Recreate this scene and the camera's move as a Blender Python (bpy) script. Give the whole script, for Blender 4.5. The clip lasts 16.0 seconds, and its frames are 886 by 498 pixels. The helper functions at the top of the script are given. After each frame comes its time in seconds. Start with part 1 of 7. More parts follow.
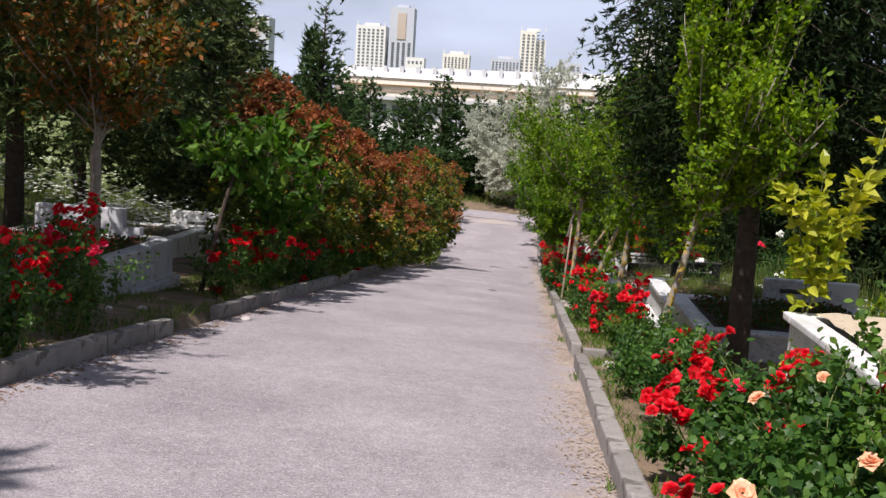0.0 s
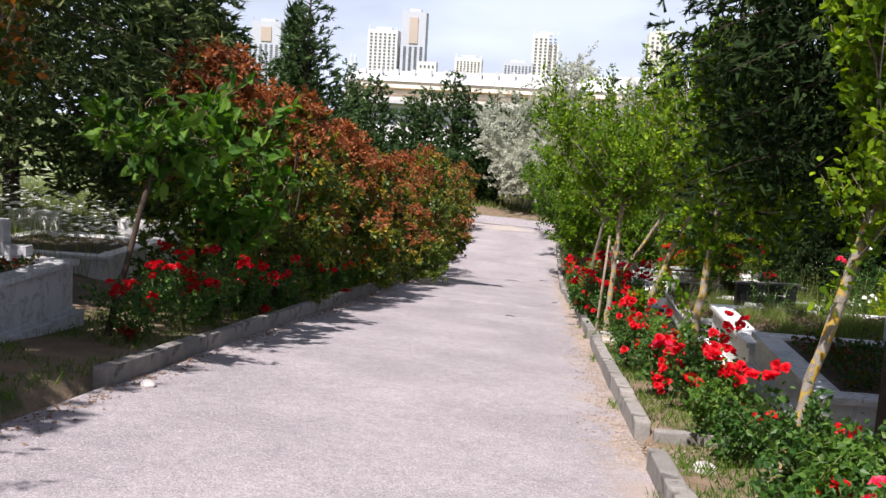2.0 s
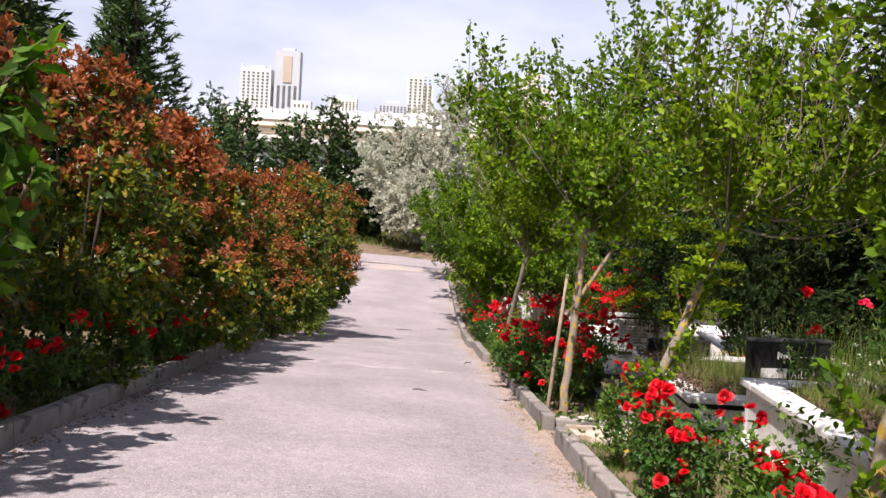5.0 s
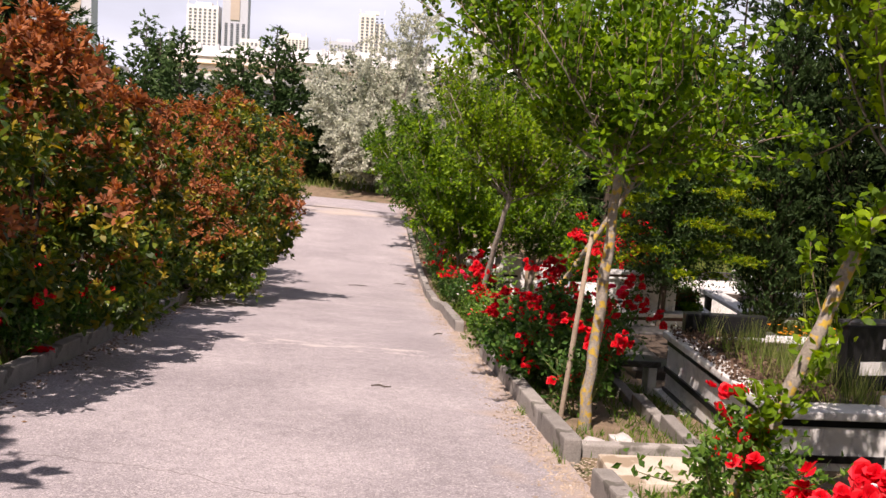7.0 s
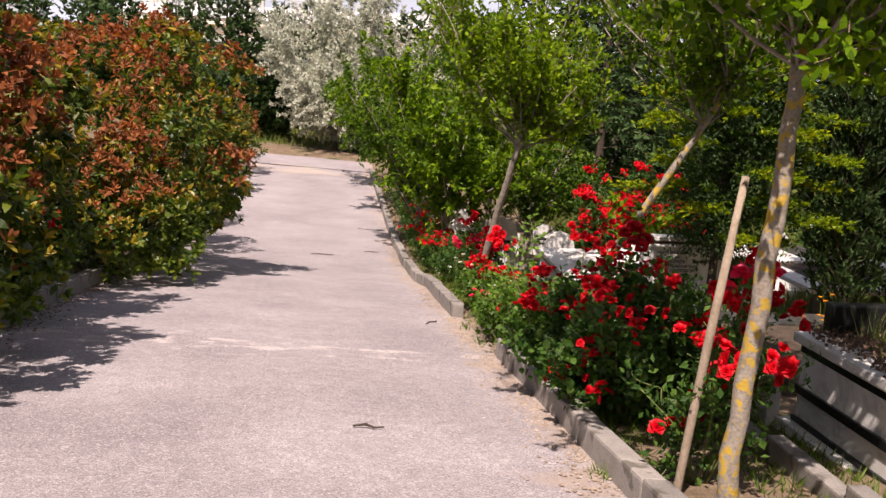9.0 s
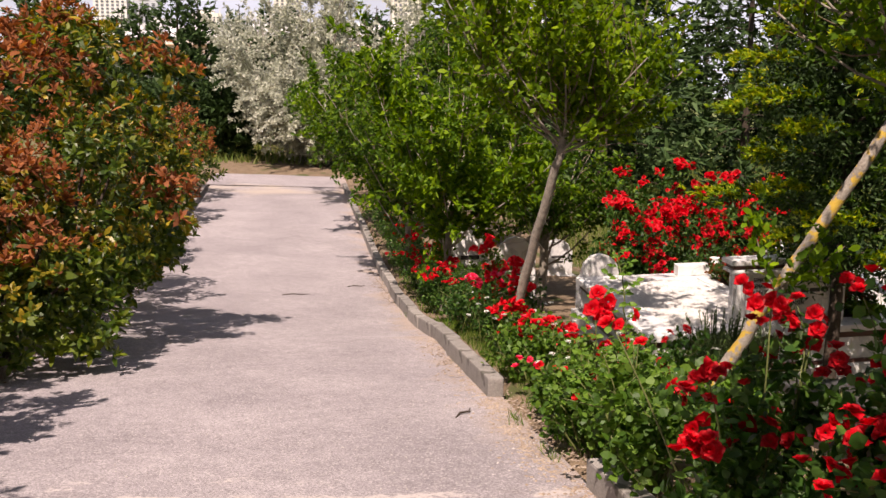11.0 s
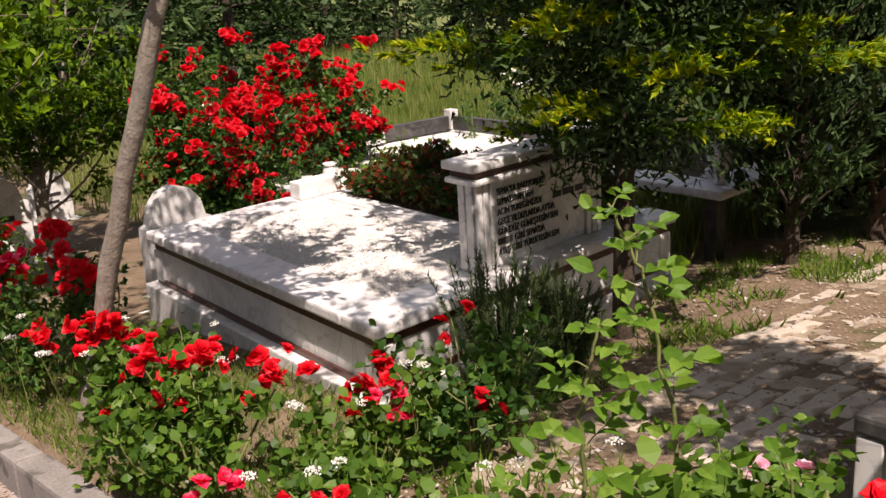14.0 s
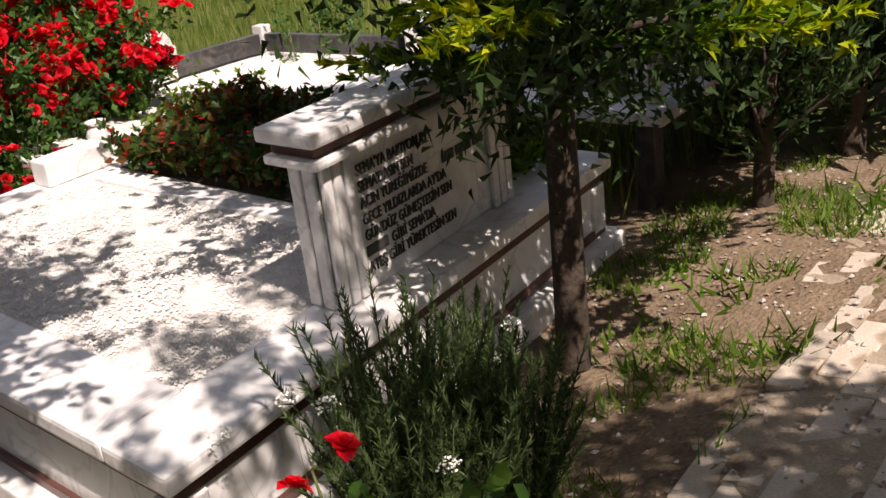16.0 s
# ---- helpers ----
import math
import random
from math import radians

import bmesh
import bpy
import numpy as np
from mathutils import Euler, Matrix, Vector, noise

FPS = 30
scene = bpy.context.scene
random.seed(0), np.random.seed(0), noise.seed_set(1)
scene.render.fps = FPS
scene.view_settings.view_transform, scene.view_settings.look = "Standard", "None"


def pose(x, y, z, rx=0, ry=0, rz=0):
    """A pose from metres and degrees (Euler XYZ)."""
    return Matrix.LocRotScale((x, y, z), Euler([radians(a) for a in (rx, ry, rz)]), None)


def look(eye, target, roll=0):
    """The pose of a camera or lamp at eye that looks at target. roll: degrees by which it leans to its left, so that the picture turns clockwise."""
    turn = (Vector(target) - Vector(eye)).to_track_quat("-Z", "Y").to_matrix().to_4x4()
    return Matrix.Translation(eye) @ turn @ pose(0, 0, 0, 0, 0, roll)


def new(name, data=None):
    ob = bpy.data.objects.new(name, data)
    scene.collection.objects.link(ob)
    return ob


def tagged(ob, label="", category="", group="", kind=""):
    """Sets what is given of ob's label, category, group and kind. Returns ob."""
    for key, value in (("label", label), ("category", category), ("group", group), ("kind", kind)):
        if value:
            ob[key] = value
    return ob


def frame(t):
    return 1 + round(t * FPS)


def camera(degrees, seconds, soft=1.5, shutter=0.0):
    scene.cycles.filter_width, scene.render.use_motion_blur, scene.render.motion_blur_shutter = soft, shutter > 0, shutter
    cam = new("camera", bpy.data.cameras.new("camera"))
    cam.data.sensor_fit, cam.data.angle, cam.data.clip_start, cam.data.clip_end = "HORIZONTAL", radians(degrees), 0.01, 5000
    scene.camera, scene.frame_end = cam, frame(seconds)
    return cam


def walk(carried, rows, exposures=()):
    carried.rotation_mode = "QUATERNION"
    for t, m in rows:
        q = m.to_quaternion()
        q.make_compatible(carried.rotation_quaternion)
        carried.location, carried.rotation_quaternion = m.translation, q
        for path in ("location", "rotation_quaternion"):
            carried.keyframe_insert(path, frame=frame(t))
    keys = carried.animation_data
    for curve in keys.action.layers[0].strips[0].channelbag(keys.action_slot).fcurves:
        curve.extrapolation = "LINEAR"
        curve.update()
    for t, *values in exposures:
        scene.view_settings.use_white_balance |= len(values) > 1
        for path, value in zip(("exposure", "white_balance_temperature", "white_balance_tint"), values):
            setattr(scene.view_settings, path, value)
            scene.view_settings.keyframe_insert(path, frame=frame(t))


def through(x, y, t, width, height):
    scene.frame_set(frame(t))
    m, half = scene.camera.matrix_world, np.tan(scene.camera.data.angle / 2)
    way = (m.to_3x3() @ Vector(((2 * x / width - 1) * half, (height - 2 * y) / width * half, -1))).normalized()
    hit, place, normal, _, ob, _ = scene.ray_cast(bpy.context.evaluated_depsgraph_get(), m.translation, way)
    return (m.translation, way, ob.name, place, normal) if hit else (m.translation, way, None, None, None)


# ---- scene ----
cam = camera(48.5, 16.0)
PATH = [
    (0, (1.778, -0.003, 1.588), (1.615, 1.974, 1.328), 3.5),
    (0.5, (1.74, 0.878, 1.493), (1.72, 2.868, 1.291), 3.5),
    (1, (1.692, 1.831, 1.433), (1.594, 3.818, 1.23), 3.5),
    (1.5, (1.627, 2.709, 1.367), (1.492, 4.689, 1.122), 3.6),
    (2, (1.571, 3.553, 1.321), (1.382, 5.528, 1.069), 3.3),
    (2.5, (1.493, 4.299, 1.265), (1.416, 6.287, 1.065), 3.1),
    (3, (1.386, 5.134, 1.19), (1.291, 7.127, 1.046), 3.3),
    (3.5, (1.26, 5.987, 1.087), (1.316, 7.977, 0.895), 3.7),
    (3.7, (1.23, 6.325, 1.047), (1.275, 8.321, 0.925), 3.3),
    (5.8, (1.025, 9.486, 0.697), (1.109, 11.467, 0.433), 4.0),
    (6, (1.022, 9.795, 0.694), (1.131, 11.763, 0.361), 4.0),
    (6.5, (1.006, 10.542, 0.622), (1.212, 12.512, 0.346), 4.1),
    (7, (1.018, 11.334, 0.568), (1.177, 13.31, 0.301), 3.7),
    (7.5, (1.002, 12.065, 0.489), (1.284, 14.025, 0.21), 4.3),
    (8, (0.994, 12.874, 0.42), (1.179, 14.841, 0.109), 3.3),
    (8.2, (0.982, 13.175, 0.357), (1.2, 15.135, 0.026), 3.9),
    (10.3, (0.915, 16.425, -0.029), (1.214, 18.371, -0.377), 2.2),
    (10.5, (0.922, 16.724, -0.033), (1.324, 18.65, -0.392), 1.9),
    (10.9, (0.937, 17.35, -0.065), (1.315, 19.294, -0.34), 0.5),
    (11, (0.945, 17.5, -0.074), (1.239, 19.452, -0.398), 0.2),
    (11.5, (0.985, 18.177, -0.172), (1.493, 20.071, -0.563), 0.6),
    (12, (1.039, 18.896, -0.256), (1.644, 20.742, -0.731), -0.8),
    (12.5, (1.076, 19.619, -0.364), (1.912, 21.373, -0.841), 0.2),
    (12.7, (1.104, 19.93, -0.376), (2.009, 21.649, -0.853), -2.1),
    (12.8, (1.121, 20.086, -0.391), (2.096, 21.784, -0.8), -3.2),
    (13, (1.154, 20.368, -0.421), (2.181, 22.047, -0.779), -4.4),
    (13.3, (1.187, 20.74, -0.458), (2.331, 22.329, -0.866), -3.3),
    (13.5, (1.219, 20.971, -0.509), (2.431, 22.489, -0.984), -2.7),
    (13.6, (1.255, 21.102, -0.525), (2.456, 22.591, -1.109), -3.4),
    (14, (1.38, 21.607, -0.569), (2.628, 23.072, -1.115), -3.3),
    (14.5, (1.58, 22.093, -0.642), (2.906, 23.457, -1.259), -2.5),
    (15, (1.928, 22.527, -0.71), (3.281, 23.828, -1.402), -4.8),
    (15.5, (2.272, 22.861, -0.755), (3.679, 24.072, -1.498), -3.6),
    (16, (2.725, 23.111, -0.799), (4.143, 24.303, -1.554), -7.0),
]
walk(cam, [(t, look(eye, target, roll)) for t, eye, target, roll in PATH],
     [(0, 0.24, 6400, 16), (1.5, 0.55, 6400, 16), (3.7, 0.66, 6400, 15), (5.8, 0.6, 7000, 24), (9, 0.55, 7300, 24), (11, 0.45, 7500, 24), (16, 0.45, 7200, 22)])

# ---- light ----
SUN_DIR = Vector((-0.22, -0.50, 0.84)).normalized()   # from the ground towards the sun
sun = new("sun", bpy.data.lights.new("sun", "SUN"))
sun.data.energy, sun.data.angle, sun.data.color = 5.4, radians(0.53), (1.0, 0.955, 0.89)
sun.matrix_world = SUN_DIR.to_track_quat("Z", "Y").to_matrix().to_4x4()
world = bpy.data.worlds.new("sky")
scene.world = world
world.use_nodes = True
wn = world.node_tree.nodes
sky = wn.new("ShaderNodeTexSky")
sky.sky_type, sky.sun_disc = "NISHITA", False
sky.sun_elevation = math.asin(SUN_DIR.z)
sky.sun_rotation = math.atan2(SUN_DIR.x, SUN_DIR.y)
sky.air_density, sky.dust_density, sky.ozone_density = 1.0, 2.2, 1.0
# thin high cloud, whitening the blue of the sky
wl = world.node_tree.links
geo = wn.new("ShaderNodeTexCoord")
mp = wn.new("ShaderNodeMapping")
mp.inputs["Scale"].default_value = (1.6, 1.6, 5.0)
cl = wn.new("ShaderNodeTexNoise")
cl.inputs["Scale"].default_value, cl.inputs["Detail"].default_value = 2.2, 6.0
rp = wn.new("ShaderNodeValToRGB")
rp.color_ramp.elements[0].position, rp.color_ramp.elements[1].position = 0.36, 0.62
mx = wn.new("ShaderNodeMix")
mx.data_type = "RGBA"
mx.inputs["B"].default_value = (16.5, 18.4, 22.4, 1)
wl.new(geo.outputs["Generated"], mp.inputs["Vector"])
wl.new(mp.outputs["Vector"], cl.inputs["Vector"])
wl.new(cl.outputs["Fac"], rp.inputs["Fac"])
# more haze towards the horizon
sep = wn.new("ShaderNodeSeparateXYZ")
wl.new(geo.outputs["Generated"], sep.inputs[0])
hz = wn.new("ShaderNodeMapRange")
hz.inputs["From Min"].default_value, hz.inputs["From Max"].default_value = 0.0, 0.55
hz.inputs["To Min"].default_value, hz.inputs["To Max"].default_value = 0.62, 0.02
wl.new(sep.outputs["Z"], hz.inputs["Value"])
sc = wn.new("ShaderNodeMath")
sc.operation = "MULTIPLY_ADD"
sc.inputs[1].default_value = 0.28
wl.new(rp.outputs["Color"], sc.inputs[0])
wl.new(hz.outputs["Result"], sc.inputs[2])
wl.new(sc.outputs[0], mx.inputs["Factor"])
wl.new(sky.outputs["Color"], mx.inputs["A"])
wl.new(mx.outputs["Result"], wn["Background"].inputs["Color"])
wn["Background"].inputs["Strength"].default_value = 0.042

# ---- materials ----
def node_mat(name):
    m = bpy.data.materials.new(name)
    m.use_nodes = True
    return m, m.node_tree.nodes, m.node_tree.links, m.node_tree.nodes["Principled BSDF"]


def surface(name, lo, hi, scale=6.0, fine=60.0, rough=0.8, bump=0.3, dist=0.01, spots=None, spot_scale=8.0, spot_at=0.6, metal=0.0, rand=0.0, spec=0.4):
    """A rough surface: two noises of colour, optional spots with soft edges, relief from both noises."""
    m, n, l, b = node_mat(name)
    tc = n.new("ShaderNodeTexCoord")
    a = n.new("ShaderNodeTexNoise")
    a.inputs["Scale"].default_value, a.inputs["Detail"].default_value = scale, 5.0
    f = n.new("ShaderNodeTexNoise")
    f.inputs["Scale"].default_value, f.inputs["Detail"].default_value = fine, 4.0
    l.new(tc.outputs["Object"], a.inputs["Vector"])
    l.new(tc.outputs["Object"], f.inputs["Vector"])
    mi = n.new("ShaderNodeMix")
    mi.inputs["Factor"].default_value = 0.5
    l.new(a.outputs["Fac"], mi.inputs["A"])
    l.new(f.outputs["Fac"], mi.inputs["B"])
    r = n.new("ShaderNodeValToRGB")
    r.color_ramp.elements[0].position, r.color_ramp.elements[1].position = 0.32, 0.68
    r.color_ramp.elements[0].color, r.color_ramp.elements[1].color = (*lo, 1), (*hi, 1)
    l.new(mi.outputs["Result"], r.inputs["Fac"])
    col = r.outputs["Color"]
    if spots:
        s = n.new("ShaderNodeTexNoise")
        s.inputs["Scale"].default_value, s.inputs["Detail"].default_value = spot_scale, 6.0
        l.new(tc.outputs["Object"], s.inputs["Vector"])
        sr = n.new("ShaderNodeValToRGB")
        sr.color_ramp.elements[0].position, sr.color_ramp.elements[1].position = spot_at, spot_at + 0.07
        l.new(s.outputs["Fac"], sr.inputs["Fac"])
        sm = n.new("ShaderNodeMix")
        sm.data_type = "RGBA"
        sm.inputs["B"].default_value = (*spots, 1)
        l.new(sr.outputs["Color"], sm.inputs["Factor"])
        l.new(col, sm.inputs["A"])
        col = sm.outputs["Result"]
    if rand:
        oi = n.new("ShaderNodeObjectInfo")
        hs = n.new("ShaderNodeHueSaturation")
        mr = n.new("ShaderNodeMapRange")
        mr.inputs["To Min"].default_value, mr.inputs["To Max"].default_value = 1 - rand, 1 + rand
        l.new(oi.outputs["Random"], mr.inputs["Value"])
        l.new(mr.outputs["Result"], hs.inputs["Value"])
        l.new(col, hs.inputs["Color"])
        col = hs.outputs["Color"]
    l.new(col, b.inputs["Base Color"])
    b.inputs["Roughness"].default_value, b.inputs["Metallic"].default_value = rough, metal
    b.inputs["Specular IOR Level"].default_value = spec
    if bump:
        bp = n.new("ShaderNodeBump")
        bp.inputs["Strength"].default_value, bp.inputs["Distance"].default_value = bump, dist
        l.new(mi.outputs["Result"], bp.inputs["Height"])
        l.new(bp.outputs["Normal"], b.inputs["Normal"])
    return m


def leaf_mat(name, cols, rough=0.55, through=0.35, spec=0.2, clump=1.2):
    """Leaves: colours vary leaf by leaf and in clumps; light shines through."""
    m, n, l, b = node_mat(name)
    g = n.new("ShaderNodeNewGeometry")
    tc = n.new("ShaderNodeTexCoord")
    c = n.new("ShaderNodeTexNoise")
    c.inputs["Scale"].default_value, c.inputs["Detail"].default_value = clump, 2.0
    l.new(tc.outputs["Object"], c.inputs["Vector"])
    ad = n.new("ShaderNodeMix")
    ad.inputs["Factor"].default_value = 0.45
    l.new(g.outputs["Random Per Island"], ad.inputs["A"])
    l.new(c.outputs["Fac"], ad.inputs["B"])
    r = n.new("ShaderNodeValToRGB")
    e = r.color_ramp.elements
    e[0].position, e[1].position = 0.15, 0.85
    e[0].color, e[1].color = (*cols[0], 1), (*cols[-1], 1)
    for i, col in enumerate(cols[1:-1]):
        e.new(0.15 + 0.7 * (i + 1) / (len(cols) - 1)).color = (*col, 1)
    l.new(ad.outputs["Result"], r.inputs["Fac"])
    l.new(r.outputs["Color"], b.inputs["Base Color"])
    b.inputs["Roughness"].default_value, b.inputs["Specular IOR Level"].default_value = rough, spec
    t = n.new("ShaderNodeBsdfTranslucent")
    br = n.new("ShaderNodeHueSaturation")
    br.inputs["Saturation"].default_value, br.inputs["Value"].default_value = 1.1, 1.5
    l.new(r.outputs["Color"], br.inputs["Color"])
    l.new(br.outputs["Color"], t.inputs["Color"])
    ms = n.new("ShaderNodeMixShader")
    ms.inputs["Fac"].default_value = through
    l.new(b.outputs["BSDF"], ms.inputs[1])
    l.new(t.outputs["BSDF"], ms.inputs[2])
    l.new(ms.outputs["Shader"], n["Material Output"].inputs["Surface"])
    return m


def marble(name, lo, hi, vein, scale=3.0, rough=0.35, grime=(0.25, 0.22, 0.19)):
    m, n, l, b = node_mat(name)
    tc = n.new("ShaderNodeTexCoord")
    w = n.new("ShaderNodeTexNoise")
    w.inputs["Scale"].default_value, w.inputs["Detail"].default_value, w.inputs["Distortion"].default_value = scale, 8.0, 1.5
    l.new(tc.outputs["Object"], w.inputs["Vector"])
    r = n.new("ShaderNodeValToRGB")
    e = r.color_ramp.elements
    e[0].position, e[1].position = 0.3, 0.7
    e[0].color, e[1].color = (*lo, 1), (*hi, 1)
    e.new(0.5).color = (*hi, 1)
    e.new(0.47).color = (*vein, 1)
    e.new(0.43).color = (*hi, 1)
    l.new(w.outputs["Fac"], r.inputs["Fac"])
    d = n.new("ShaderNodeTexNoise")
    d.inputs["Scale"].default_value, d.inputs["Detail"].default_value = 9.0, 8.0
    l.new(tc.outputs["Object"], d.inputs["Vector"])
    dr = n.new("ShaderNodeValToRGB")
    dr.color_ramp.elements[0].position, dr.color_ramp.elements[1].position = 0.5, 0.8
    dr.color_ramp.elements[1].color = (0.34, 0.34, 0.34, 1)
    l.new(d.outputs["Fac"], dr.inputs["Fac"])
    mi = n.new("ShaderNodeMix")
    mi.data_type = "RGBA"
    mi.inputs["B"].default_value = (*grime, 1)
    l.new(dr.outputs["Color"], mi.inputs["Factor"])
    l.new(r.outputs["Color"], mi.inputs["A"])
    l.new(mi.outputs["Result"], b.inputs["Base Color"])
    b.inputs["Roughness"].default_value = rough
    bp = n.new("ShaderNodeBump")
    bp.inputs["Strength"].default_value, bp.inputs["Distance"].default_value = 0.15, 0.004
    l.new(d.outputs["Fac"], bp.inputs["Height"])
    l.new(bp.outputs["Normal"], b.inputs["Normal"])
    return m


def asphalt(name):
    """Worn lane: broad mottling, coarse aggregate, pale flecks, scuffs drawn across the lane."""
    m, n, l, b = node_mat(name)
    tc = n.new("ShaderNodeTexCoord")

    def noise_of(scale, detail, stretch=None):
        t = n.new("ShaderNodeTexNoise")
        t.inputs["Scale"].default_value, t.inputs["Detail"].default_value = scale, detail
        src = tc.outputs["Object"]
        if stretch:
            q = n.new("ShaderNodeMapping")
            q.inputs["Scale"].default_value = stretch
            l.new(src, q.inputs["Vector"])
            src = q.outputs["Vector"]
        l.new(src, t.inputs["Vector"])
        return t.outputs["Fac"]

    def ramp(src, p0, p1, c0=(0, 0, 0), c1=(1, 1, 1)):
        r = n.new("ShaderNodeValToRGB")
        r.color_ramp.elements[0].position, r.color_ramp.elements[1].position = p0, p1
        r.color_ramp.elements[0].color, r.color_ramp.elements[1].color = (*c0, 1), (*c1, 1)
        l.new(src, r.inputs["Fac"])
        return r.outputs["Color"]

    def blend(kind, fac, x, y):
        k = n.new("ShaderNodeMix")
        k.data_type, k.blend_type = "RGBA", kind
        if isinstance(fac, float):
            k.inputs["Factor"].default_value = fac
        else:
            l.new(fac, k.inputs["Factor"])
        l.new(x, k.inputs["A"])
        if isinstance(y, tuple):
            k.inputs["B"].default_value = (*y, 1)
        else:
            l.new(y, k.inputs["B"])
        return k.outputs["Result"]

    col = ramp(noise_of(0.9, 6.0), 0.3, 0.7, (0.235, 0.211, 0.224), (0.330, 0.299, 0.311))
    grit = noise_of(120.0, 4.0)
    col = blend("OVERLAY", 0.65, col, ramp(grit, 0.33, 0.67, (0.22, 0.22, 0.22), (0.78, 0.78, 0.78)))
    col = blend("OVERLAY", 0.22, col, ramp(noise_of(9.0, 7.0), 0.35, 0.65, (0.3, 0.3, 0.3), (0.7, 0.7, 0.7)))
    vo = n.new("ShaderNodeTexVoronoi")
    vo.inputs["Scale"].default_value = 30.0
    vo.inputs["Randomness"].default_value = 1.0
    l.new(tc.outputs["Object"], vo.inputs["Vector"])
    col = blend("MIX", ramp(vo.outputs["Distance"], 0.09, 0.15, (0.8, 0.8, 0.8), (0, 0, 0)), col, (0.55, 0.50, 0.49))
    # scuffs across the lane, where dust is ground in
    sx = n.new("ShaderNodeSeparateXYZ")
    l.new(tc.outputs["Object"], sx.inputs[0])
    band = n.new("ShaderNodeMapRange")
    dist = n.new("ShaderNodeMath")
    dist.operation = "SUBTRACT"
    dist.inputs[1].default_value = 21.85
    l.new(sx.outputs["Y"], dist.inputs[0])
    ab = n.new("ShaderNodeMath")
    ab.operation = "ABSOLUTE"
    l.new(dist.outputs[0], ab.inputs[0])
    l.new(ab.outputs[0], band.inputs["Value"])
    band.inputs["From Min"].default_value, band.inputs["From Max"].default_value = 0.12, 0.75
    band.inputs["To Min"].default_value, band.inputs["To Max"].default_value = 0.12, -0.13
    ns = n.new("ShaderNodeMath")
    ns.operation = "ADD"
    l.new(noise_of(3.6, 8.0, (0.85, 1.5, 1.0)), ns.inputs[0])
    l.new(band.outputs["Result"], ns.inputs[1])
    rag = n.new("ShaderNodeMath")
    rag.operation = "MULTIPLY_ADD"
    rag.inputs[1].default_value = 0.42
    l.new(noise_of(34.0, 6.0, (0.8, 1.0, 1.0)), rag.inputs[0])
    l.new(ns.outputs[0], rag.inputs[2])
    col = blend("MIX", ramp(rag.outputs[0], 0.84, 0.95, (0, 0, 0), (0.62, 0.62, 0.62)), col, (0.56, 0.50, 0.475))
    # fine pale and dark grains of the worn surface
    gr = n.new("ShaderNodeTexVoronoi")
    gr.inputs["Scale"].default_value = 85.0
    l.new(tc.outputs["Object"], gr.inputs["Vector"])
    hue = n.new("ShaderNodeSeparateColor")
    l.new(gr.outputs["Color"], hue.inputs[0])
    col = blend("MIX", ramp(hue.outputs["Red"], 0.86, 0.90, (0, 0, 0), (0.42, 0.42, 0.42)), col, (0.52, 0.48, 0.47))
    col = blend("MIX", ramp(hue.outputs["Green"], 0.84, 0.88, (0, 0, 0), (0.40, 0.40, 0.40)), col, (0.13, 0.115, 0.12))

    def number(op, x, y):
        k = n.new("ShaderNodeMath")
        k.operation = op
        for sock, v in zip(k.inputs, (x, y)):
            if isinstance(v, float):
                sock.default_value = v
            else:
                l.new(v, sock)
        return k.outputs[0]

    # a fine crack running across the lane
    wav = number("ADD", number("MULTIPLY", noise_of(1.6, 5.0, (1.0, 0.02, 1.0)), 1.1), 15.75)
    off = number("ABSOLUTE", number("SUBTRACT", number("ADD", sx.outputs["Y"], number("MULTIPLY", sx.outputs["X"], 0.22)), wav), 0.0)
    wide = number("MULTIPLY", noise_of(2.5, 3.0), 0.022)
    cr = number("LESS_THAN", off, number("SUBTRACT", wide, 0.004))
    col = blend("MIX", number("MULTIPLY", cr, 0.6), col, (0.10, 0.085, 0.08))
    # sand washed over the bottom of the lane
    far = n.new("ShaderNodeMapRange")
    far.inputs["From Min"].default_value, far.inputs["From Max"].default_value = 0.5, 3.0
    far.inputs["To Min"].default_value, far.inputs["To Max"].default_value = 0.14, -0.2
    l.new(number("ABSOLUTE", number("SUBTRACT", sx.outputs["Y"], 45.2), 0.0), far.inputs["Value"])
    col = blend("MIX", ramp(number("ADD", noise_of(0.8, 5.0, (0.7, 1.2, 1.0)), far.outputs["Result"]), 0.56, 0.74, (0, 0, 0), (0.6, 0.6, 0.6)), col, (0.44, 0.37, 0.30))
    # brownish dust towards the foot of the right kerb
    edge = n.new("ShaderNodeMapRange")
    edge.inputs["From Min"].default_value, edge.inputs["From Max"].default_value = 1.7, 2.35
    edge.inputs["To Min"].default_value, edge.inputs["To Max"].default_value = -0.25, 0.22
    l.new(sx.outputs["X"], edge.inputs["Value"])
    es = n.new("ShaderNodeMath")
    es.operation = "ADD"
    l.new(noise_of(2.2, 6.0), es.inputs[0])
    l.new(edge.outputs["Result"], es.inputs[1])
    col = blend("MIX", ramp(es.outputs[0], 0.5, 0.75, (0, 0, 0), (0.6, 0.6, 0.6)), col, (0.34, 0.265, 0.21))
    l.new(col, b.inputs["Base Color"])
    b.inputs["Roughness"].default_value, b.inputs["Specular IOR Level"].default_value = 0.92, 0.3
    bp = n.new("ShaderNodeBump")
    bp.inputs["Strength"].default_value, bp.inputs["Distance"].default_value = 0.6, 0.004
    l.new(grit, bp.inputs["Height"])
    l.new(bp.outputs["Normal"], b.inputs["Normal"])
